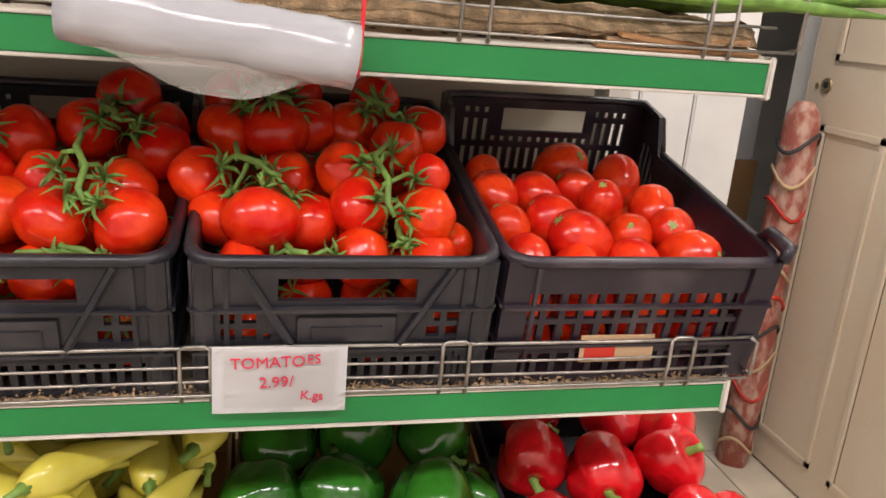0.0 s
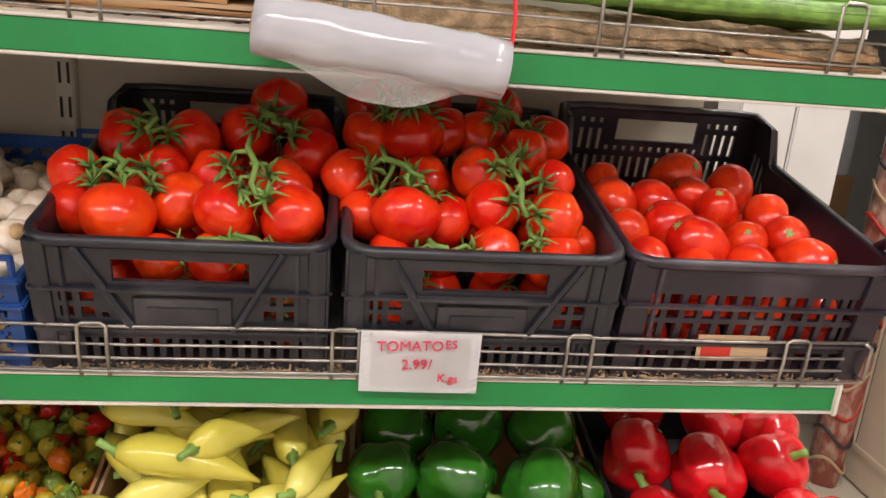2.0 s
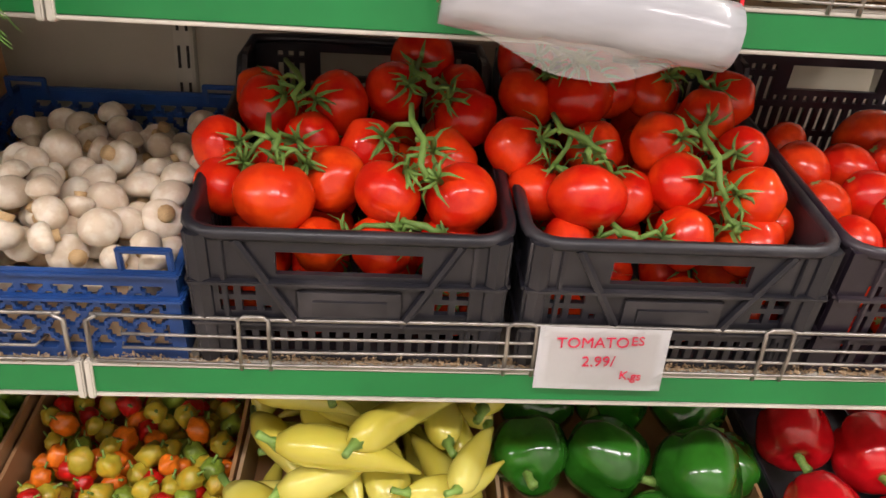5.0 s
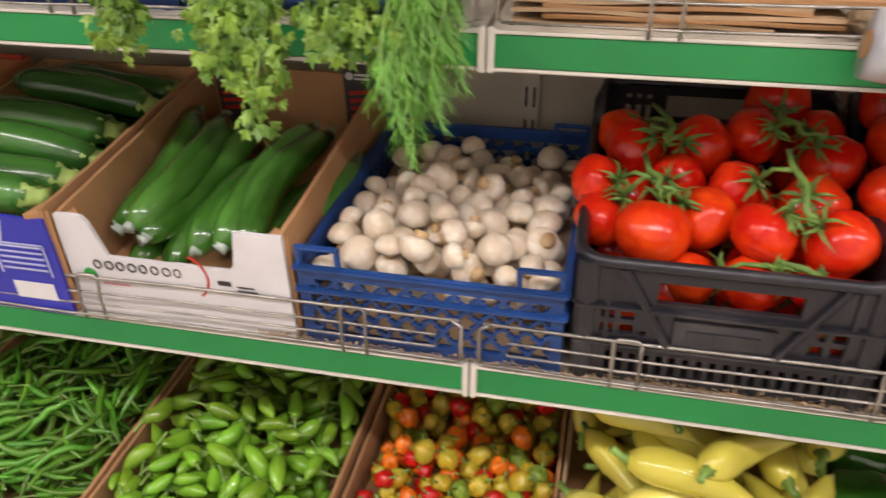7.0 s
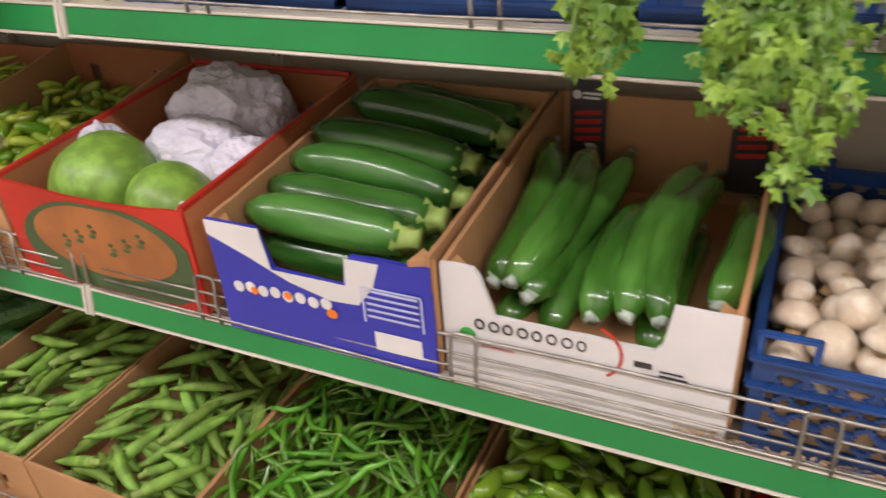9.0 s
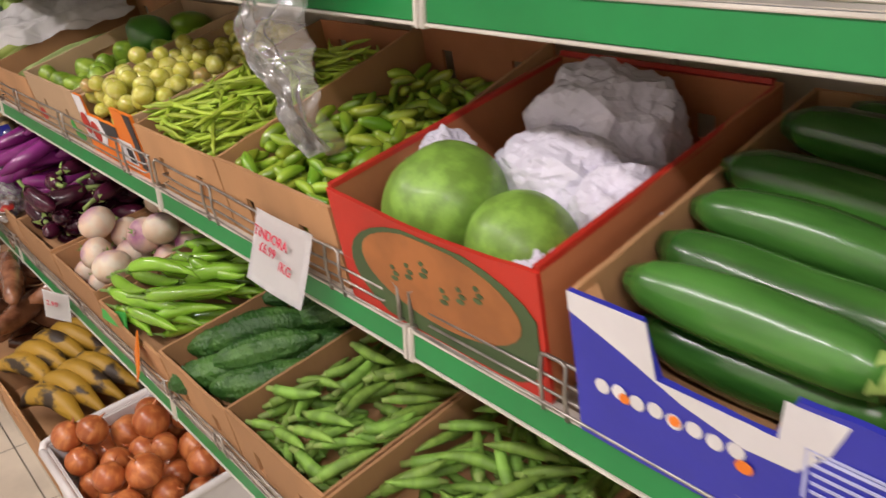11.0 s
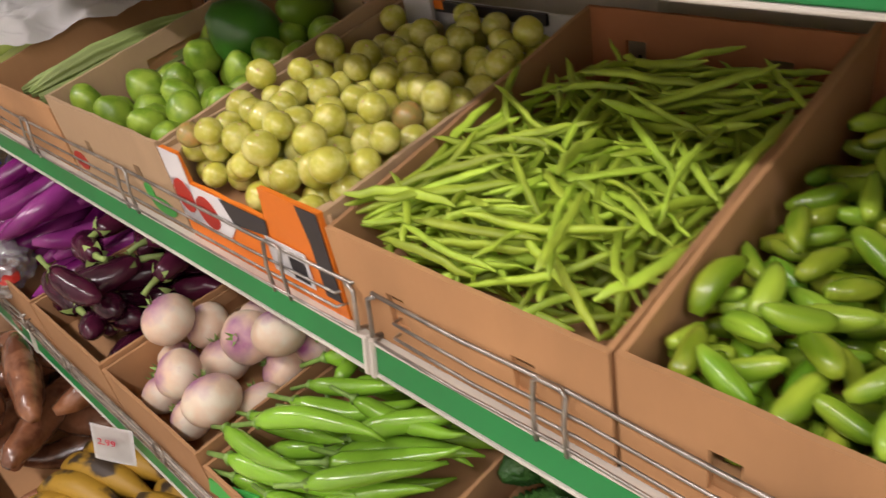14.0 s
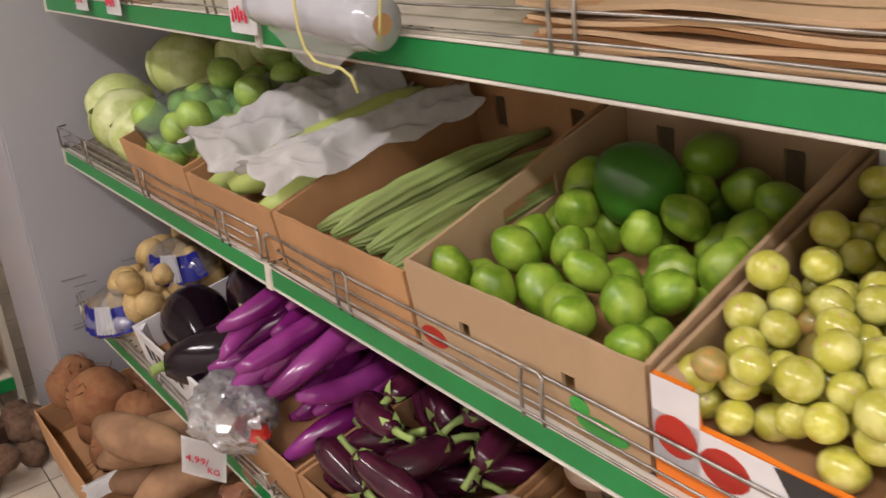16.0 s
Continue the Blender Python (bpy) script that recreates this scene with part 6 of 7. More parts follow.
cardboard_box(-3.480, -3.060, base, 0.42, 0.150, "brown cardboard box of spotted ripe plantains", CARD, CARD, CARD, 0.5, None, lambda u, v: abs(u - 0.3) < 0.04 and abs(v - 0.5) < 0.1, seed=41)
pp = [0.006, 0.013, 0.019, 0.022, 0.023, 0.023, 0.022, 0.0195, 0.014, 0.008, 0.007]
plantain = Kind("plantain", [sm(pod(0.26, pp, b, 10, ribbed(5, 0.05), 0.0008, i), PLANTAIN) for i, b in enumerate((0.040, 0.05))], [], "yellow plantain with black spots", "plantain", "ripe plantains")
for i in range(7):
    for j in range(2):
        plantain.place(base(-3.39 + j * 0.20 - 0.012 * i, 0.06 + i * 0.052, 0.125 + 0.018 * math.sin(i * 0.6) - 0.012 * j) @ pose(0, 0, 0, 0, 0, 18) @ pose(0, 0, 0, 0, 90, 0) @ pose(0, 0, 0, 0, 0, 165 + 12 * i), (1.26, 1.26, 1.04))

cardboard_box(-3.905, -3.500, base, 0.42, 0.145, "brown cardboard box of waxed cassava roots", CARD, CARD, CARD, 0.4, seed=42)
cassava = Kind("cassava", [sm(pod(0.24, [0.010, 0.024, 0.031, 0.034, 0.034, 0.031, 0.028, 0.022, 0.010], b, 12, ribbed(3, 0.06), 0.003, i), CASSAVA) for i, b in enumerate((0.012, -0.02))], [], "waxy dark brown cassava root in film", "cassava", "cassava roots")
heap(cassava, base, -3.895, -3.51, 0.012, 0.41, 0.06, 22, 0.030, 0.24, 73, 12, 12)
cardboard_box(-4.215, -3.920, base, 0.42, 0.140, "brown cardboard box of pale brown yams", CARD, CARD, CARD, 0.4, seed=43)
yam = Kind("yam", [sm(pod(0.23, [0.014, 0.033, 0.042, 0.045, 0.045, 0.043, 0.038, 0.028, 0.012], b, 14, ribbed(3, 0.05), 0.002, i), YAM) for i, b in enumerate((0.012, -0.016))], [], "pale brown smooth yam tuber", "yam", "brown yams")
heap(yam, base, -4.205, -3.93, 0.012, 0.41, 0.05, 8, 0.040, 0.21, 74, 12, 10)
draped(0.06, 0.34, base(-4.245, -0.005, 0.145), lambda u, v: 0.015 * math.sin(3.14 * u) + 0.02 * v, "folded white paper strip between the boxes", seed=9, k=0.008, nx=14)
cardboard_box(-4.640, -4.235, base, 0.42, 0.155, "brown cardboard box of hairy brown root yams", CARD, CARD, CARD, 0.4, seed=44)
fuzz = bmesh.new()
rng = random.Random(17)
for i in range(26):
    a, ph = rng.uniform(0, 6.28), rng.uniform(-0.4, 1.3)
    d = Vector((math.cos(a) * math.cos(ph), math.sin(a) * math.cos(ph), math.sin(ph)))
    q = d * 1.0 + Vector((rng.uniform(-0.5, 0.5), rng.uniform(-0.5, 0.5), rng.uniform(0, 0.4)))
    tube(fuzz, [d * 0.95, (d + q) / 2 * 1.12, q * 1.05], [0.025, 0.02, 0.006], 4)
coco = Kind("root_yam", [sm(ball(1, 1.0, 1.15, 18, 3, 0.04, 0.0, 0.22, i + 50), COCO) for i in range(2)], [("root_hair", sm(fuzz, COCO), "wiry brown root hairs")], "hairy reddish-brown root yam", "yam", "hairy root yams")
heap_round(coco, base, -4.63, -4.245, 0.012, 0.41, 0.05, 9, 0.062, 75, 14, vary=0.15)
taro = Kind("taro", [sm(ball(1, 0.9, 1.15, 16, 5, 0.05, 0.0, 0.28, i + 60), TARO) for i in range(2)], [], "knobbly dark brown taro corm on the floor", "taro", "taro corms")
rng = random.Random(5)
for i in range(26):
    r = rng.uniform(0.035, 0.05)
    taro.place(pose(-5.02 + rng.uniform(-0.16, 0.20), -0.27 + rng.uniform(-0.16, 0.12), 0.045 + (i // 13) * 0.06, rng.uniform(0, 180), rng.uniform(0, 180), 0), (r, r, r))

# ---- upper shelf ----
MOR = [0.004, 0.008, 0.0095, 0.0095, 0.0095, 0.009, 0.0085, 0.008, 0.006, 0.002]
drum = Kind("drumstick_pod", [sm(pod(0.62, MOR, b, 12, ribbed(6, 0.10), 0.002, i), MORINGA) for i, b in enumerate((0.02, -0.03, 0.01))], [], "long ribbed green moringa drumstick pod", "drumstick pod", "moringa drumsticks")
rng = random.Random(31)
for i in range(26):
    x = -0.13 + rng.uniform(-0.06, 0.07)
    drum.place(upper(x, 0.020 + (i % 9) * 0.032, 0.048 + (i // 9) * 0.017) @ pose(0, 0, 0, 0, 0, rng.uniform(-4, 3)) @ pose(0, 0, 0, 0, 90 + rng.uniform(-2, 2), 0) @ pose(0, 0, 0, 0, 0, rng.uniform(0, 360)))
sack = draped(0.66, 0.10, upper(-0.68, -0.006, 0.004), lambda u, v: 0.030 * math.sin(3.14 * min(1, v * 1.2)) * (1 - 0.4 * u), "folded burlap sacking under drumstick pods", BURLAP, "burlap_sack", 60, 16, 0.006, 21)
sack["category"] = "sack"
for i in range(7):
    tagged(part("cardboard_sheet", slab(0.24 + 0.03 * (i % 3), 0.36, 0.004, 12, 12, None, None, 0.002, i), CARD if i % 2 else CARD_LIGHT, at=upper(-0.98 + 0.03 * (i % 2), 0.01, 0.004 + 0.0055 * i) @ pose(0, 0, 0, -90)), "flattened brown cardboard sheet lining the shelf", "cardboard", "flattened cardboard sheets")
for k, (x0, w, n) in enumerate(((-3.18, 0.50, 7), (-2.66, 0.55, 6), (-4.60, 0.55, 4), (-0.20, 0.18, 3))):
    for i in range(n):
        tagged(part("cardboard_sheet", slab(w - 0.02 * (i % 3), 0.34, 0.004, 16, 10, None, None, 0.003, i + k * 9.0), CARD if (i + k) % 2 else CARD_LIGHT, at=upper(x0 + 0.012 * (i % 3), -0.008 + 0.006 * (i % 2), 0.003 + 0.006 * i) @ pose(0, 0, 0, -90)), "flattened brown cardboard sheet lining the shelf", "cardboard", "flattened cardboard sheets")

# white tray and blue trays with herbs
tr = empty("white_tray", upper(-0.99, 0.02, 0.0), "white plastic tray of leafy greens on the upper shelf", "tray")
for a, b, c, d, e in ((0, 0.006, 0, 0.33, 0.07), (0.244, 0.25, 0, 0.33, 0.07), (0, 0.25, 0, 0.006, 0.055), (0, 0.25, 0.324, 0.33, 0.07)):
    part("wall", box(bmesh.new(), a, b, c, d, 0, e, 0.002), WHITE_PLASTIC, tr)
part("base", box(bmesh.new(), 0, 0.25, 0, 0.33, -0.002, 0.008), WHITE_PLASTIC, tr)
tr.matrix_basis = upper(-0.99, 0.02, 0.046)
for x0 in (-1.92, -1.62, -1.33):
    bt = empty("blue_tray", upper(x0, 0.012, 0.0), "blue plastic lattice tray on the upper shelf", "tray", "blue herb trays")
    lat = lambda u, v: 0.06 < u < 0.94 and 0.15 < v < 0.8 and int(u * 40) % 4 > 0 and int(v * 12) % 6 > 0
    for nm, at, ln in (("wall", pose(0, 0, 0), 0.285), ("wall", pose(0, 0.335, 0), 0.285), ("wall", pose(0.005, 0.006, 0, 0, 0, 90), 0.328), ("wall", pose(0.285, 0.006, 0, 0, 0, 90), 0.328)):
        part(nm, slab(ln, 0.085, 0.005, 40, 12, lat, wob=0), BLUE_CRATE, bt, at=at)
    part("base", box(bmesh.new(), 0, 0.285, 0, 0.34, -0.002, 0.008), BLUE_CRATE, bt)
    bm = bmesh.new()
    box(bm, -0.003, 0.288, -0.004, 0.004, 0.080, 0.088, 0.002)
    box(bm, 0.0, 0.286, -0.003, 0.004, 0.010, 0.018, 0.002)
    part("rim", bm, BLUE_CRATE, bt)


def leaf_shape(bm, m, size, lobes):
    """A small lobed leaf, cupped, drawn as a fan of thin blades."""
    c = bm.verts.new(m @ Vector((0, 0, 0)))
    ring = []
    n = lobes * 2 + 1
    for i in range(n):
        a = -2.2 + 4.4 * i / (n - 1)
        r = size * (1.15 if i % 2 else 0.62) * (1.0 - 0.20 * abs(a))
        ring.append(bm.verts.new(m @ Vector((math.sin(a) * r, math.cos(a) * r * 1.1 + size * 0.3, 0.18 * r * math.cos(3 * a)))))
    for a, b in zip(ring, ring[1:]):
        bm.faces.new((c, a, b))


def herb_bunch(x, y, top, bottom, spread, stems, kind, seed, label):
    rng = random.Random(seed)
    g = empty("herb_bunch", pose(x, y, top), label, "herbs", "hanging herb bunches")
    sb, lb = bmesh.new(), bmesh.new()
    for i in range(stems):
        L = (top - bottom) * rng.uniform(0.45, 1.0)
        dx, dy = rng.gauss(0, spread), rng.uniform(-0.03, 0.02)
        pts = []
        for k in range(7):
            s = k / 6
            pts.append(Vector((dx * (0.4 + 0.6 * s) + 0.008 * math.sin(5 * s + i), dy * s - 0.006 + 0.02 * (1 - s) ** 2, 0.05 * (1 - s) ** 2 - L * s)))
        tube(sb, pts, [0.0018] * 5 + [0.0012, 0.0008], 5)
        if kind == "leaf":
            for k in range(26):
                s = 0.2 + 0.8 * k / 25
                p = pts[min(5, int(s * 6))].lerp(pts[min(6, int(s * 6) + 1)], s * 6 % 1)
                d = Vector((rng.uniform(-1, 1), rng.uniform(-1, 0.6), rng.uniform(-1, 0.2))).normalized() * rng.uniform(0.006, 0.022)
                m = Matrix.Translation(p + d) @ Euler((rng.uniform(-2.2, -0.9), rng.uniform(-0.7, 0.7), rng.uniform(-0.9, 0.9))).to_matrix().to_4x4()
                leaf_shape(lb, m, rng.uniform(0.006, 0.0125), rng.choice((4, 5, 6)))
        else:
            for k in range(46):
                s = 0.15 + 0.85 * k / 45
                p = pts[min(5, int(s * 6))].lerp(pts[min(6, int(s * 6) + 1)], s * 6 % 1)
                a = rng.uniform(0, 6.28)
                q = p + Vector((math.cos(a) * 0.018, math.sin(a) * 0.014, -0.024)) * rng.uniform(0.6, 1.3)
                w = Vector((math.sin(a), -math.cos(a), 0.3)) * 0.0011
                lb.faces.new([lb.verts.new(v) for v in (p - w, p + w, q + w * 0.4, q - w * 0.4)])
                for f in (0.45, 0.75):
                    b0 = p.lerp(q, f)
                    q2 = b0 + Vector((math.cos(a + 1.1) * 0.010, math.sin(a + 1.1) * 0.008, -0.010))
                    lb.faces.new([lb.verts.new(v) for v in (b0 - w * 0.7, b0 + w * 0.7, q2 + w * 0.3, q2 - w * 0.3)])
    part("stem_tangle", sb, STALK, g, "thin green stems", smooth=True)["kind"] = "stuff"
    lv = part("foliage", lb, LEAF if kind == "leaf" else DILL, g)
    lv["kind"] = "stuff"


herb_bunch(-1.335, -0.040, 1.395, 1.288, 0.012, 15, "leaf", 1, "short bunch of fresh coriander hanging over the shelf")
herb_bunch(-1.220, -0.055, 1.395, 1.272, 0.017, 26, "leaf", 2, "bunch of fresh flat parsley hanging over the shelf")
herb_bunch(-1.186, -0.070, 1.375, 1.208, 0.004, 6, "leaf", 6, "thin trailing sprig of parsley below the shelf")
herb_bunch(-1.110, -0.055, 1.395, 1.288, 0.018, 22, "leaf", 3, "short bunch of fresh parsley hanging over the shelf")
herb_bunch(-1.036, -0.055, 1.400, 1.252, 0.015, 22, "dill", 4, "feathery bunch of fresh dill hanging over the shelf")
herb_bunch(-1.056, -0.060, 1.360, 1.204, 0.008, 9, "dill", 7, "thin trailing tuft of dill below the shelf")

# broccoli, marrows and greens at the far end of the upper shelf
def broccoli_mesh(seed):
    bm = bmesh.new()
    rng = random.Random(seed)
    for i in range(60):
        a, ph = rng.uniform(0, 6.28), math.asin(rng.uniform(0.0, 1))
        bmesh.ops.create_icosphere(bm, subdivisions=2, radius=rng.uniform(0.16, 0.24), matrix=Matrix.Translation((math.cos(a) * math.cos(ph) * 0.8, math.sin(a) * math.cos(ph) * 0.8, math.sin(ph) * 0.55)))
    for v in bm.verts:
        v.co += v.co.normalized() * 0.05 * noise.noise(v.co * 14)
    tube(bm, [(0, 0, 0.2), (0, 0, -0.7)], [0.5, 0.3], 10)
    return sm(bm, BROCCOLI)


broc = Kind("broccoli", [broccoli_mesh(1), broccoli_mesh(2)], [("leaf", sm(leafy, mat("grey_green_leaf", (0.16, 0.27, 0.13), 0.5, 0.2)), "grey-green outer leaf") for leafy in [crumple(0.5, 77, 1.6, 0.25, 0.3, 3)]], "dark green broccoli head with grey-green leaves", "broccoli", "broccoli heads")
for x, y in ((-3.02, 0.07), (-2.90, 0.09), (-2.78, 0.08), (-2.70, 0.16), (-2.95, 0.19)):
    broc.place(upper(x, y, 0.10) @ pose(0, 0, 0, 70 * y, 30 * x, 200 * x), (0.06, 0.06, 0.06))
marrow = Kind("marrow", [sm(pod(0.22, bgp[:6] + bgp[7:], 0.01, 16), BOTTLE)], [], "pale green marrow on cardboard sheets", "marrow", "pale marrows")
for x, y, a in ((-3.20, 0.08, 80), (-3.12, 0.14, 70), (-3.33, 0.12, 95)):
    marrow.place(upper(x, y, 0.075) @ pose(0, 0, 0, 0, 90, a))
leek = Kind("pak_choi", [sm(crumple(1, 5, 1, 1.2, 0.3, 3), CABBAGE), sm(crumple(1, 8, 1, 1.2, 0.3, 3), LEAF)], [], "leafy green vegetable on the upper shelf", "greens", "upper shelf greens")
for x in (-4.55, -4.42, -4.28, -4.12, -3.98, -3.85, -2.45, -2.3, -2.15):
    leek.place(upper(x, 0.14, 0.085), (0.06, 0.07, 0.055))

# ---- price cards ----
def price_card(m, w, h, lines, label, curl=0.004, colour=PAPER):
    bm = bmesh.new()
    n = 10
    g = {}
    for i in range(n + 1):
        for j in range(n + 1):
            u, v = i / n, j / n
            g[i, j] = bm.verts.new((u * w, -curl * (1 - v) ** 2 - curl * 0.5 * math.sin(3.1 * u), -v * 0 + (v - 1) * h))
    for i in range(n):
        for j in range(n):
            bm.faces.new((g[i, j], g[i + 1, j], g[i + 1, j + 1], g[i, j + 1]))
    bmesh.ops.solidify(bm, geom=bm.faces[:], thickness=0.0005)
    root = empty("price_card", m, label, "price card", "handwritten price cards")
    part("card", bm, colour, root, smooth=True)
    for text, size, x, z, rot in lines:
        lettering(text, size, RED_INK, root, pose(x, -curl * (1 + z / h) ** 0 - curl - 0.0012, z, 90, 0, 0) @ pose(0, 0, 0, 0, 0, rot), "red handwritten marker lettering", 0.0)
    return root


price_card(pose(-0.566, -0.0175, 1.0155, 2, 0.5, 0), 0.128, 0.0705, (("TOMATO", 0.0165, 0.017, -0.0215, 2), ("ES", 0.0140, 0.089, -0.0165, 2), ("2.99/", 0.0165, 0.044, -0.0420, 2), ("K.gs", 0.0135, 0.083, -0.0555, -3)), "white card with red handwriting reading tomatoes 2.99", 0.0012)
price_card(pose(-2.280, -0.0245, 1.028, -13, 0, 0), 0.132, 0.094, (("TiNDORA", 0.0180, 0.018, -0.028, -3), ("\u00a36.99", 0.0175, 0.034, -0.046, -3), ("/KG", 0.0175, 0.082, -0.058, -3)), "curled white card with red handwriting reading tindora", 0.005)
price_card(pose(-3.850, -0.118, 0.612, 4, 10, 38), 0.085, 0.085, (("4.99/", 0.022, 0.010, -0.050, -3), ("KG", 0.018, 0.050, -0.068, -3)), "white card with a red handwritten price", 0.002)
c = price_card(pose(-3.26, -0.098, 0.590, 4, 8, 35), 0.070, 0.075, (("2.99", 0.018, 0.012, -0.035, -3),), "small rounded white price card with red writing", 0.003)
for x in (-4.40, -4.22, -3.72):
    rc = price_card(pose(x, 0.012, 1.352, 3, 0, 0), 0.075, 0.065, (), "white price card with unreadable red writing", 0.002)
    bm = bmesh.new()
    for i in range(5):
        box(bm, 0.014 + 0.009 * i, 0.019 + 0.009 * i, -0.0055, -0.0045, -0.05 + 0.004 * (i % 2), -0.034 + 0.003 * (i % 3))
    part("writing", bm, RED_INK, rc, "red handwriting strokes")

# ---- bag rolls ----
def bag_roll(a, b, r, label, torn, string_mat):
    a, b = Vector(a), Vector(b)
    g = empty("bag_roll", Matrix.Translation(a), label, "bag roll", "plastic bag rolls")
    d = b - a
    n = 14
    bm = tube(bmesh.new(), [d * i / n for i in range(n + 1)], [r * (1 + 0.03 * math.sin(i * 2.2)) for i in range(n + 1)], 28, lambda i, an: 1 + 0.02 * math.sin(3 * an + i) + 0.012 * math.sin(11 * an + i * 1.7))
    part("roll", bm, BAG_ROLL, g, "tightly rolled clear plastic bags", smooth=True)
    for s, o in ((0, -0.002), (1, 0.002)):
        part("core", tube(bmesh.new(), [d * s + d.normalized() * o, d * s + d.normalized() * o * 1.6], [r * 0.42, r * 0.42], 16), CARD, g, "brown cardboard core")
    grid = {}
    bm = bmesh.new()
    for i in range(41):
        for j in range(13):
            u, v = i / 40, j / 12
            p = d * (0.15 + 0.83 * u - 0.10 * v * (u < 0.5))
            drop = torn * (0.25 + 0.75 * math.sin(3.14 * min(1, u * 1.1)) ** 2) * v
            grid[i, j] = bm.verts.new(p + Vector((0, -r * 0.5 * (1 - v) + 0.003 * math.sin(u * 11 + v * 3) * v - 0.004, -r * 0.75 - drop + 0.002 * math.sin(u * 9) * v)))
    for i in range(40):
        for j in range(12):
            bm.faces.new((grid[i, j], grid[i + 1, j], grid[i + 1, j + 1], grid[i, j + 1]))
    bg = part("loose_bag", bm, MILKY_BAG, g, "loose end of a clear bag", smooth=True)
    bm = tube(bmesh.new(), [d + Vector((0.006, 0.03, 0.10)), d + Vector((0.005, 0.0, 0.05)), d + Vector((0.003, -0.004, 0.0)), d + Vector((0.001, -0.004, -r * 0.6))], 0.0018, 6)
    part("string", bm, string_mat, g, "hanging string", smooth=True)
    return g


bag_roll((-0.676, -0.018, 1.316), (-0.441, -0.018, 1.289), 0.0285, "roll of clear plastic bags hung by red string", 0.030, RED_STRING)
r2 = bag_roll((-3.575, -0.012, 1.335), (-3.335, -0.012, 1.322), 0.027, "roll of clear plastic bags tied with straw string", 0.045, STRAW_STRING)
bm = tube(bmesh.new(), [(0.13, -0.03, 0.04), (0.133, -0.034, 0.01), (0.139, -0.036, -0.02), (0.150, -0.036, -0.040), (0.168, -0.036, -0.052), (0.192, -0.035, -0.054), (0.214, -0.034, -0.055), (0.228, -0.032, -0.062), (0.235, -0.03, -0.078)], 0.0018, 6)
part("string_loop", bm, STRAW_STRING, r2, "looped straw string", smooth=True)

# torn bag hanging over the tindora
bm = bmesh.new()
g = {}
NX, NY = 80, 90
for i in range(NX + 1):
    for j in range(NY + 1):
        u, v = i / NX, j / NY
        zz = 1.41 - 0.288 * v
        xl = float(np.interp(-zz, (-1.41, -1.27, -1.236, -1.205, -1.134, -1.122), (-2.292, -2.276, -2.282, -2.220, -2.169, -2.156)))
        xr = float(np.interp(-zz, (-1.41, -1.285, -1.249, -1.191, -1.122), (-2.113, -2.109, -2.129, -2.136, -2.141)))
        pleat = 0.010 * abs(math.sin(u * 13 + 1.6 * math.sin(v * 4.0) + 2.2 * v)) * (0.25 + v)
        crease = 0.030 * (noise.voronoi(Vector((u * 3.2 + 0.8 * v, v * 5.5, 2)))[0][0] - 0.4) + 0.013 * (noise.voronoi(Vector((u * 8, v * 13, 7)))[0][0] - 0.4)
        sag = 0.030 * v * (u - 0.5) ** 2 * 4
        g[i, j] = bm.verts.new((xl + (xr - xl) * u, -0.034 + pleat + crease + sag - 0.012 * math.sin(3.14 * v), zz + 0.010 * noise.noise(Vector((u * 6, 1, 1))) * v))
for i in range(NX):
    for j in range(NY):
        bm.faces.new((g[i, j], g[i + 1, j], g[i + 1, j + 1], g[i, j + 1]))
hb = tagged(part("plastic_bag", bm, THIN_BAG, None, smooth=True), "thin clear plastic bag hanging from the upper shelf", "plastic bag")
cb = part("plastic_bag", crumple(0.066, 91, 1.3, 0.85, 0.62, 4), MILKY_BAG, None)
cb.matrix_basis = pose(-3.775, -0.050, 0.668)
tagged(cb, "crumpled clear bag with a red printed corner on the lower shelf", "plastic bag")
part("red_print", crumple(0.022, 92, 2.0, 0.35, 0.4, 3), RED_CARD, cb, "red printed bag corner", at=pose(0.070, 0.0, 0.0))

# litter of dry skins and dust along the middle shelf front
bm = bmesh.new()
rng = random.Random(77)
for i in range(1900):
    x, y = rng.uniform(-1.25, 0.0), rng.uniform(-0.006, 0.003)
    s = rng.uniform(0.002, 0.006)
    m = mid(x, y, rng.uniform(0.0, 0.011) * (0.5 + 0.5 * noise.noise(Vector((x * 14, 0, 0))))) @ pose(0, 0, 0, rng.uniform(-40, 40), rng.uniform(-40, 40), rng.uniform(0, 360))
    bm.faces.new([bm.verts.new(m @ Vector(p)) for p in ((0, 0, 0), (s, 0.001, 0), (s * 1.2, s * 0.5, 0.001), (0.2 * s, s * 0.6, 0))])
lit = part("dry_litter", bm, mat("dry_onion_skin", (0.42, 0.30, 0.18), 0.8, 0.3))
tagged(lit, "dry skins and dust along the shelf front", "litter", kind="stuff")
# old label on the slatted crate
lab = part("paper_label", box(bmesh.new(), -0.19, -0.105, -0.0065, -0.0055, 0.985, 1.016), CARD_LIGHT)
tagged(lab, "old torn paper label on the slatted crate", "label")
part("red_print", box(bmesh.new(), -0.185, -0.150, -0.0075, -0.0066, 0.988, 1.010), RED_CARD, lab, "faded red print")

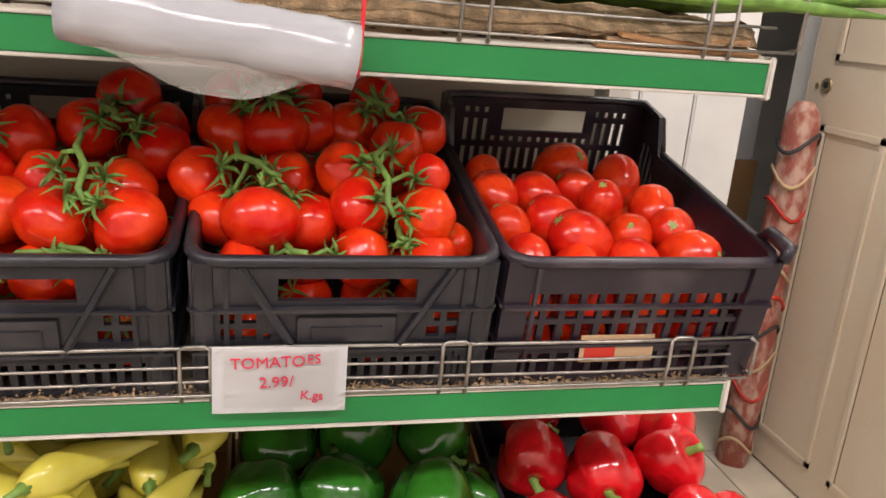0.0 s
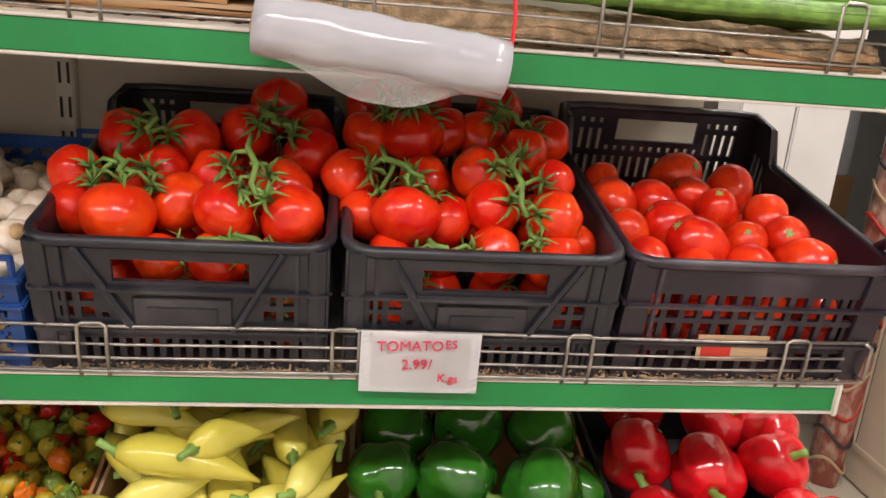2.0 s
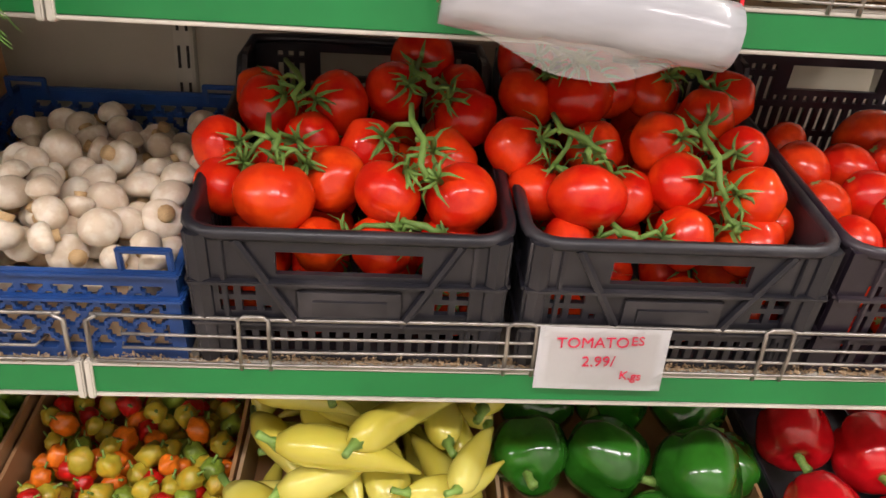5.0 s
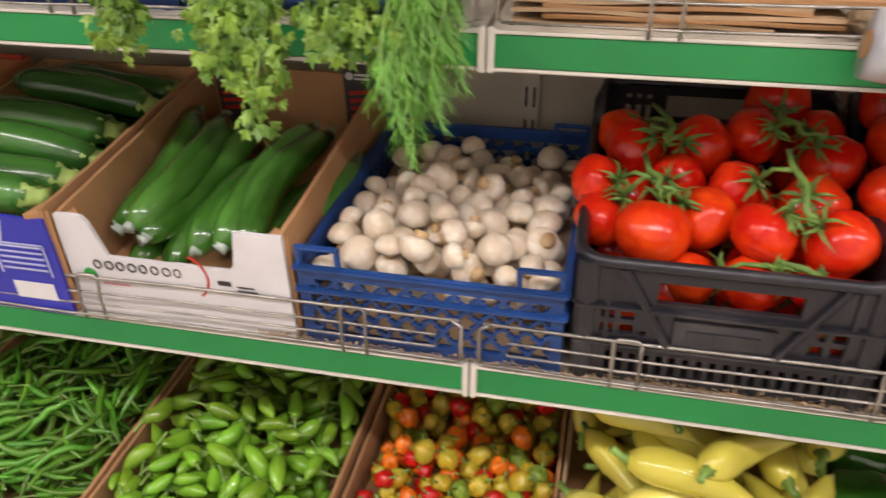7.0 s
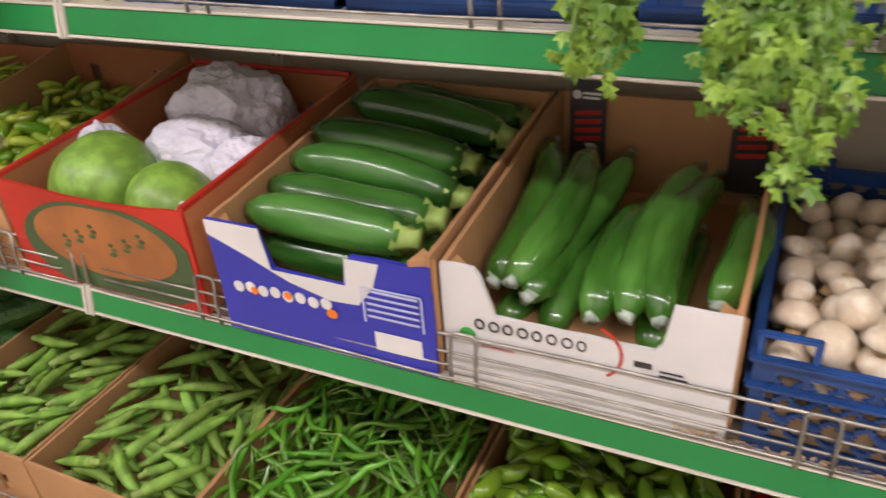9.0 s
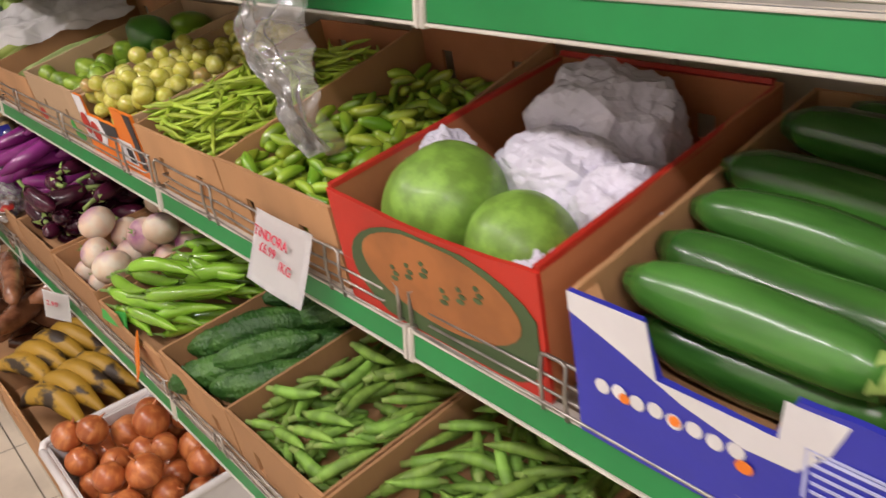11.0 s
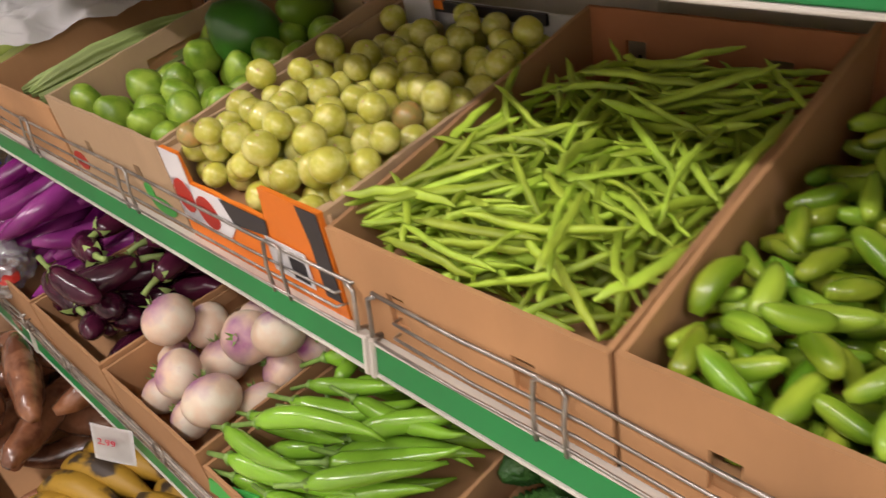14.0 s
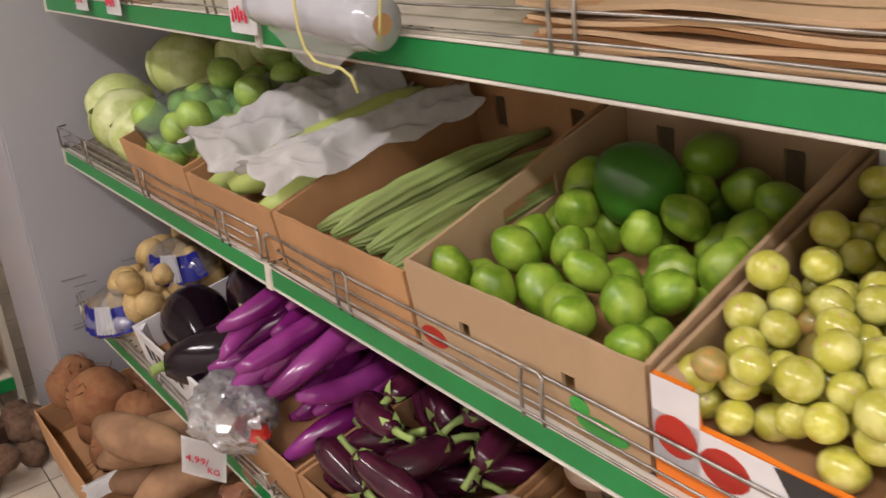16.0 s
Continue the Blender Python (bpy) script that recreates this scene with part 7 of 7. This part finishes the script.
# ---- door and back room ----
door = empty("open_door", pose(1.054, 1.36, 0.0, 0, 0, -90), "open cream panelled door with worn paint", "door", kind="structure")
door.name = "door_1"
DW, DH = 0.78, 2.02
part("leaf", box(bmesh.new(), 0, DW, 0.0, 0.036, 0.008, DH, 0.003), CREAM_DOOR, door)
for x0, x1, z0, z1 in ((0.10, 0.36, 0.115, 0.96 + 0.14), (0.44, 0.69, 0.115, 1.10), (0.10, 0.36, 1.28, 1.92), (0.44, 0.69, 1.28, 1.92)):
    bm = bmesh.new()
    for a, b, c, d in ((x0, x1, z0, z0 + 0.022), (x0, x1, z1 - 0.022, z1), (x0, x0 + 0.022, z0, z1), (x1 - 0.022, x1, z0, z1)):
        box(bm, a, b, -0.007, 0.001, c, d, 0.003)
    part("panel_moulding", bm, CREAM_DOOR, door)
    bm = bmesh.new()
    for xx in (x0 + 0.0225, x1 - 0.0245):
        box(bm, xx, xx + 0.0016, -0.0008, 0.0012, z0 + 0.02, z1 - 0.02)
    part("panel_crack", bm, DARK, door, "dark hairline cracks at the panel edge")
kn = part("lock_plate", tube(bmesh.new(), [(0.085, -0.001, 1.21), (0.085, -0.006, 1.21)], [0.022, 0.020], 18), BRASS, door, "worn lock plate with an empty hole", smooth=False)
part("lock_hole", tube(bmesh.new(), [(0.085, -0.0055, 1.21), (0.085, -0.0068, 1.21)], [0.010, 0.010], 14), DARK, kn, "dark lock hole")
part("screw_hole", tube(bmesh.new(), [(0.045, -0.001, 1.205), (0.045, -0.003, 1.205)], [0.009, 0.008], 12), BRASS, door, "old filled screw hole")
part("latch", box(bmesh.new(), -0.012, 0.03, -0.003, 0.012, 1.12, 1.145, 0.002), BRASS, door, "tarnished brass latch plate")
nt = part("paper_notice", box(bmesh.new(), 0.18, 0.36, -0.003, -0.0012, 1.50, 1.72), PAPER, door, "white paper notice")

# white boarded panel beside the shelving end
wp = empty("wall_panel", pose(0.06, 1.02, 0), "white painted boarded wall panel beside the door", "wall panel", kind="structure")
wp.name = "wall_white_panel"
for i in range(4):
    part("board", box(bmesh.new(), i * 0.145, i * 0.145 + 0.141, 0.0, 0.03, 0.0, 2.55, 0.004), WHITE_PAINT, wp)
part("backing", box(bmesh.new(), 0, 0.576, 0.026, 0.05, 0.0, 2.55), WHITE_PAINT, wp)
setting("wall_divider", box(bmesh.new(), 0.02, 0.058, 0.47, 1.05, 0.0, 2.6), SHOP_WALL, "pale partition behind the shelving end")
setting("wall_lintel", box(bmesh.new(), 0.78, 3.2, 1.42, 1.5, 2.08, 2.6), SHOP_WALL, "pale wall over the doorway")
setting("wall_door_side", box(bmesh.new(), 1.10, 3.2, 1.42, 1.5, 0.0, 2.08), SHOP_WALL, "pale wall beside the doorway")
sh = empty("storage_boxes", pose(1.15, 2.3, 0), "stacked cartons in the back room", "cartons")
part("lower_carton", box(bmesh.new(), 0, 0.45, 0, 0.4, 0.0, 0.80, 0.006), CARD, sh)
part("upper_carton", box(bmesh.new(), 0.02, 0.43, 0.02, 0.38, 0.80, 1.12, 0.006), WHITE_CARD, sh, "white and green carton")
part("green_band", box(bmesh.new(), 0.015, 0.06, 0.016, 0.384, 0.82, 1.10), LOGO_GREEN, sh, "green printed band")
bm = bmesh.new()
tube(bm, [(0, 0, 0.0), (0.01, 0, 0.3), (0.0, 0.01, 0.6), (0.012, 0, 0.9), (0.0, 0, 1.16), (0, 0, 1.2)], [0.09, 0.10, 0.095, 0.10, 0.085, 0.04], 20, lambda i, a: 1 + 0.05 * math.sin(5 * a + i))
roll_red = part("patterned_cloth_roll", bm, mat("red_brown_cloth", (0.36, 0.10, 0.07), 0.8, 0.3, 18, 90, 0.2, col2=(0.48, 0.30, 0.24)), None, smooth=True)
roll_red.matrix_basis = pose(0.968, 1.24, 0) @ Matrix.Diagonal((0.55, 0.55, 0.97, 1))
tagged(roll_red, "tall roll of red and cream patterned cloth beside the door", "cloth roll")
for i in range(11):
    bm = bmesh.new()
    pts = [(0.105 * math.cos(a), 0.105 * math.sin(a), 0.08 + i * 0.10 + 0.03 * math.sin(a * 2 + i)) for a in [math.radians(-200 + 20 * k) for k in range(14)]]
    tube(bm, pts, 0.007, 5)
    part("scroll_pattern", bm, (CARD_LIGHT, DARK_PRINT, RED_CARD)[i % 3], roll_red, smooth=True)

# next shelving run beyond the pillar
nx_shelf = empty("packet_shelf", pose(-5.75, -0.62, 0), "shelf of orange and red snack packets with green rails", "shelving")
part("back", box(bmesh.new(), 0, 0.5, 0.46, 0.48, 0.0, 1.9), BACK_CREAM, nx_shelf)
for z in (0.10, 0.36, 0.66, 0.96):
    dk = part("deck", box(bmesh.new(), 0, 0.5, 0.06, 0.46, z, z + 0.02), METAL_CREAM, nx_shelf)
    part("rail", box(bmesh.new(), 0.49, 0.502, 0.06, 0.46, z - 0.02, z + 0.022, 0.001), GREEN_STRIP, nx_shelf, "green price rail")
packet = Kind("snack_packet", [sm(crumple(1, 12, 0.5, 1.5, 0.14, 3), PACK_RED), sm(crumple(1, 13, 0.5, 1.5, 0.14, 3), ORANGE_CARD)], [("label", sm(crumple(0.75, 14, 0.72, 0.7, 0.1, 3), WHITE_CARD), "pale printed label")], "bright red and orange snack packet standing on a shelf", "packet", "snack packets")
for z in (0.12, 0.38, 0.68, 0.98):
    for y in (0.10, 0.20, 0.30, 0.40):
        packet.place(pose(-5.30, -0.62 + y, z + 0.078), (0.05, 0.045, 0.052))

# ---- floor tiles, the last and most ----
TILE = mesh_of(box(bmesh.new(), -0.148, 0.148, -0.148, 0.148, -0.006, 0.0, 0.0015), FLOOR_TILE)
fl = bpy.data.objects["floor"]
near = [(i, j) for i in range(-4, 11) for j in range(-8, 11) if (i > -2 or j < 2)]
for i, j in near[:290]:
    t_ob = new("tile", TILE)
    t_ob.parent = fl
    t_ob.matrix_basis = pose(i * 0.3 + 0.15, j * 0.3 - 0.05, 0.0)
rest = bmesh.new()
used = set(near[:290])
for i in range(-23, 11):
    for j in range(-8, 11):
        if (i, j) not in used:
            bmesh.ops.create_grid(rest, x_segments=1, y_segments=1, size=0.148, matrix=pose(i * 0.3 + 0.15, j * 0.3 - 0.05, 0.0))
rt = part("far_tiles", rest, FLOOR_TILE, fl)
rt["kind"] = "stuff"
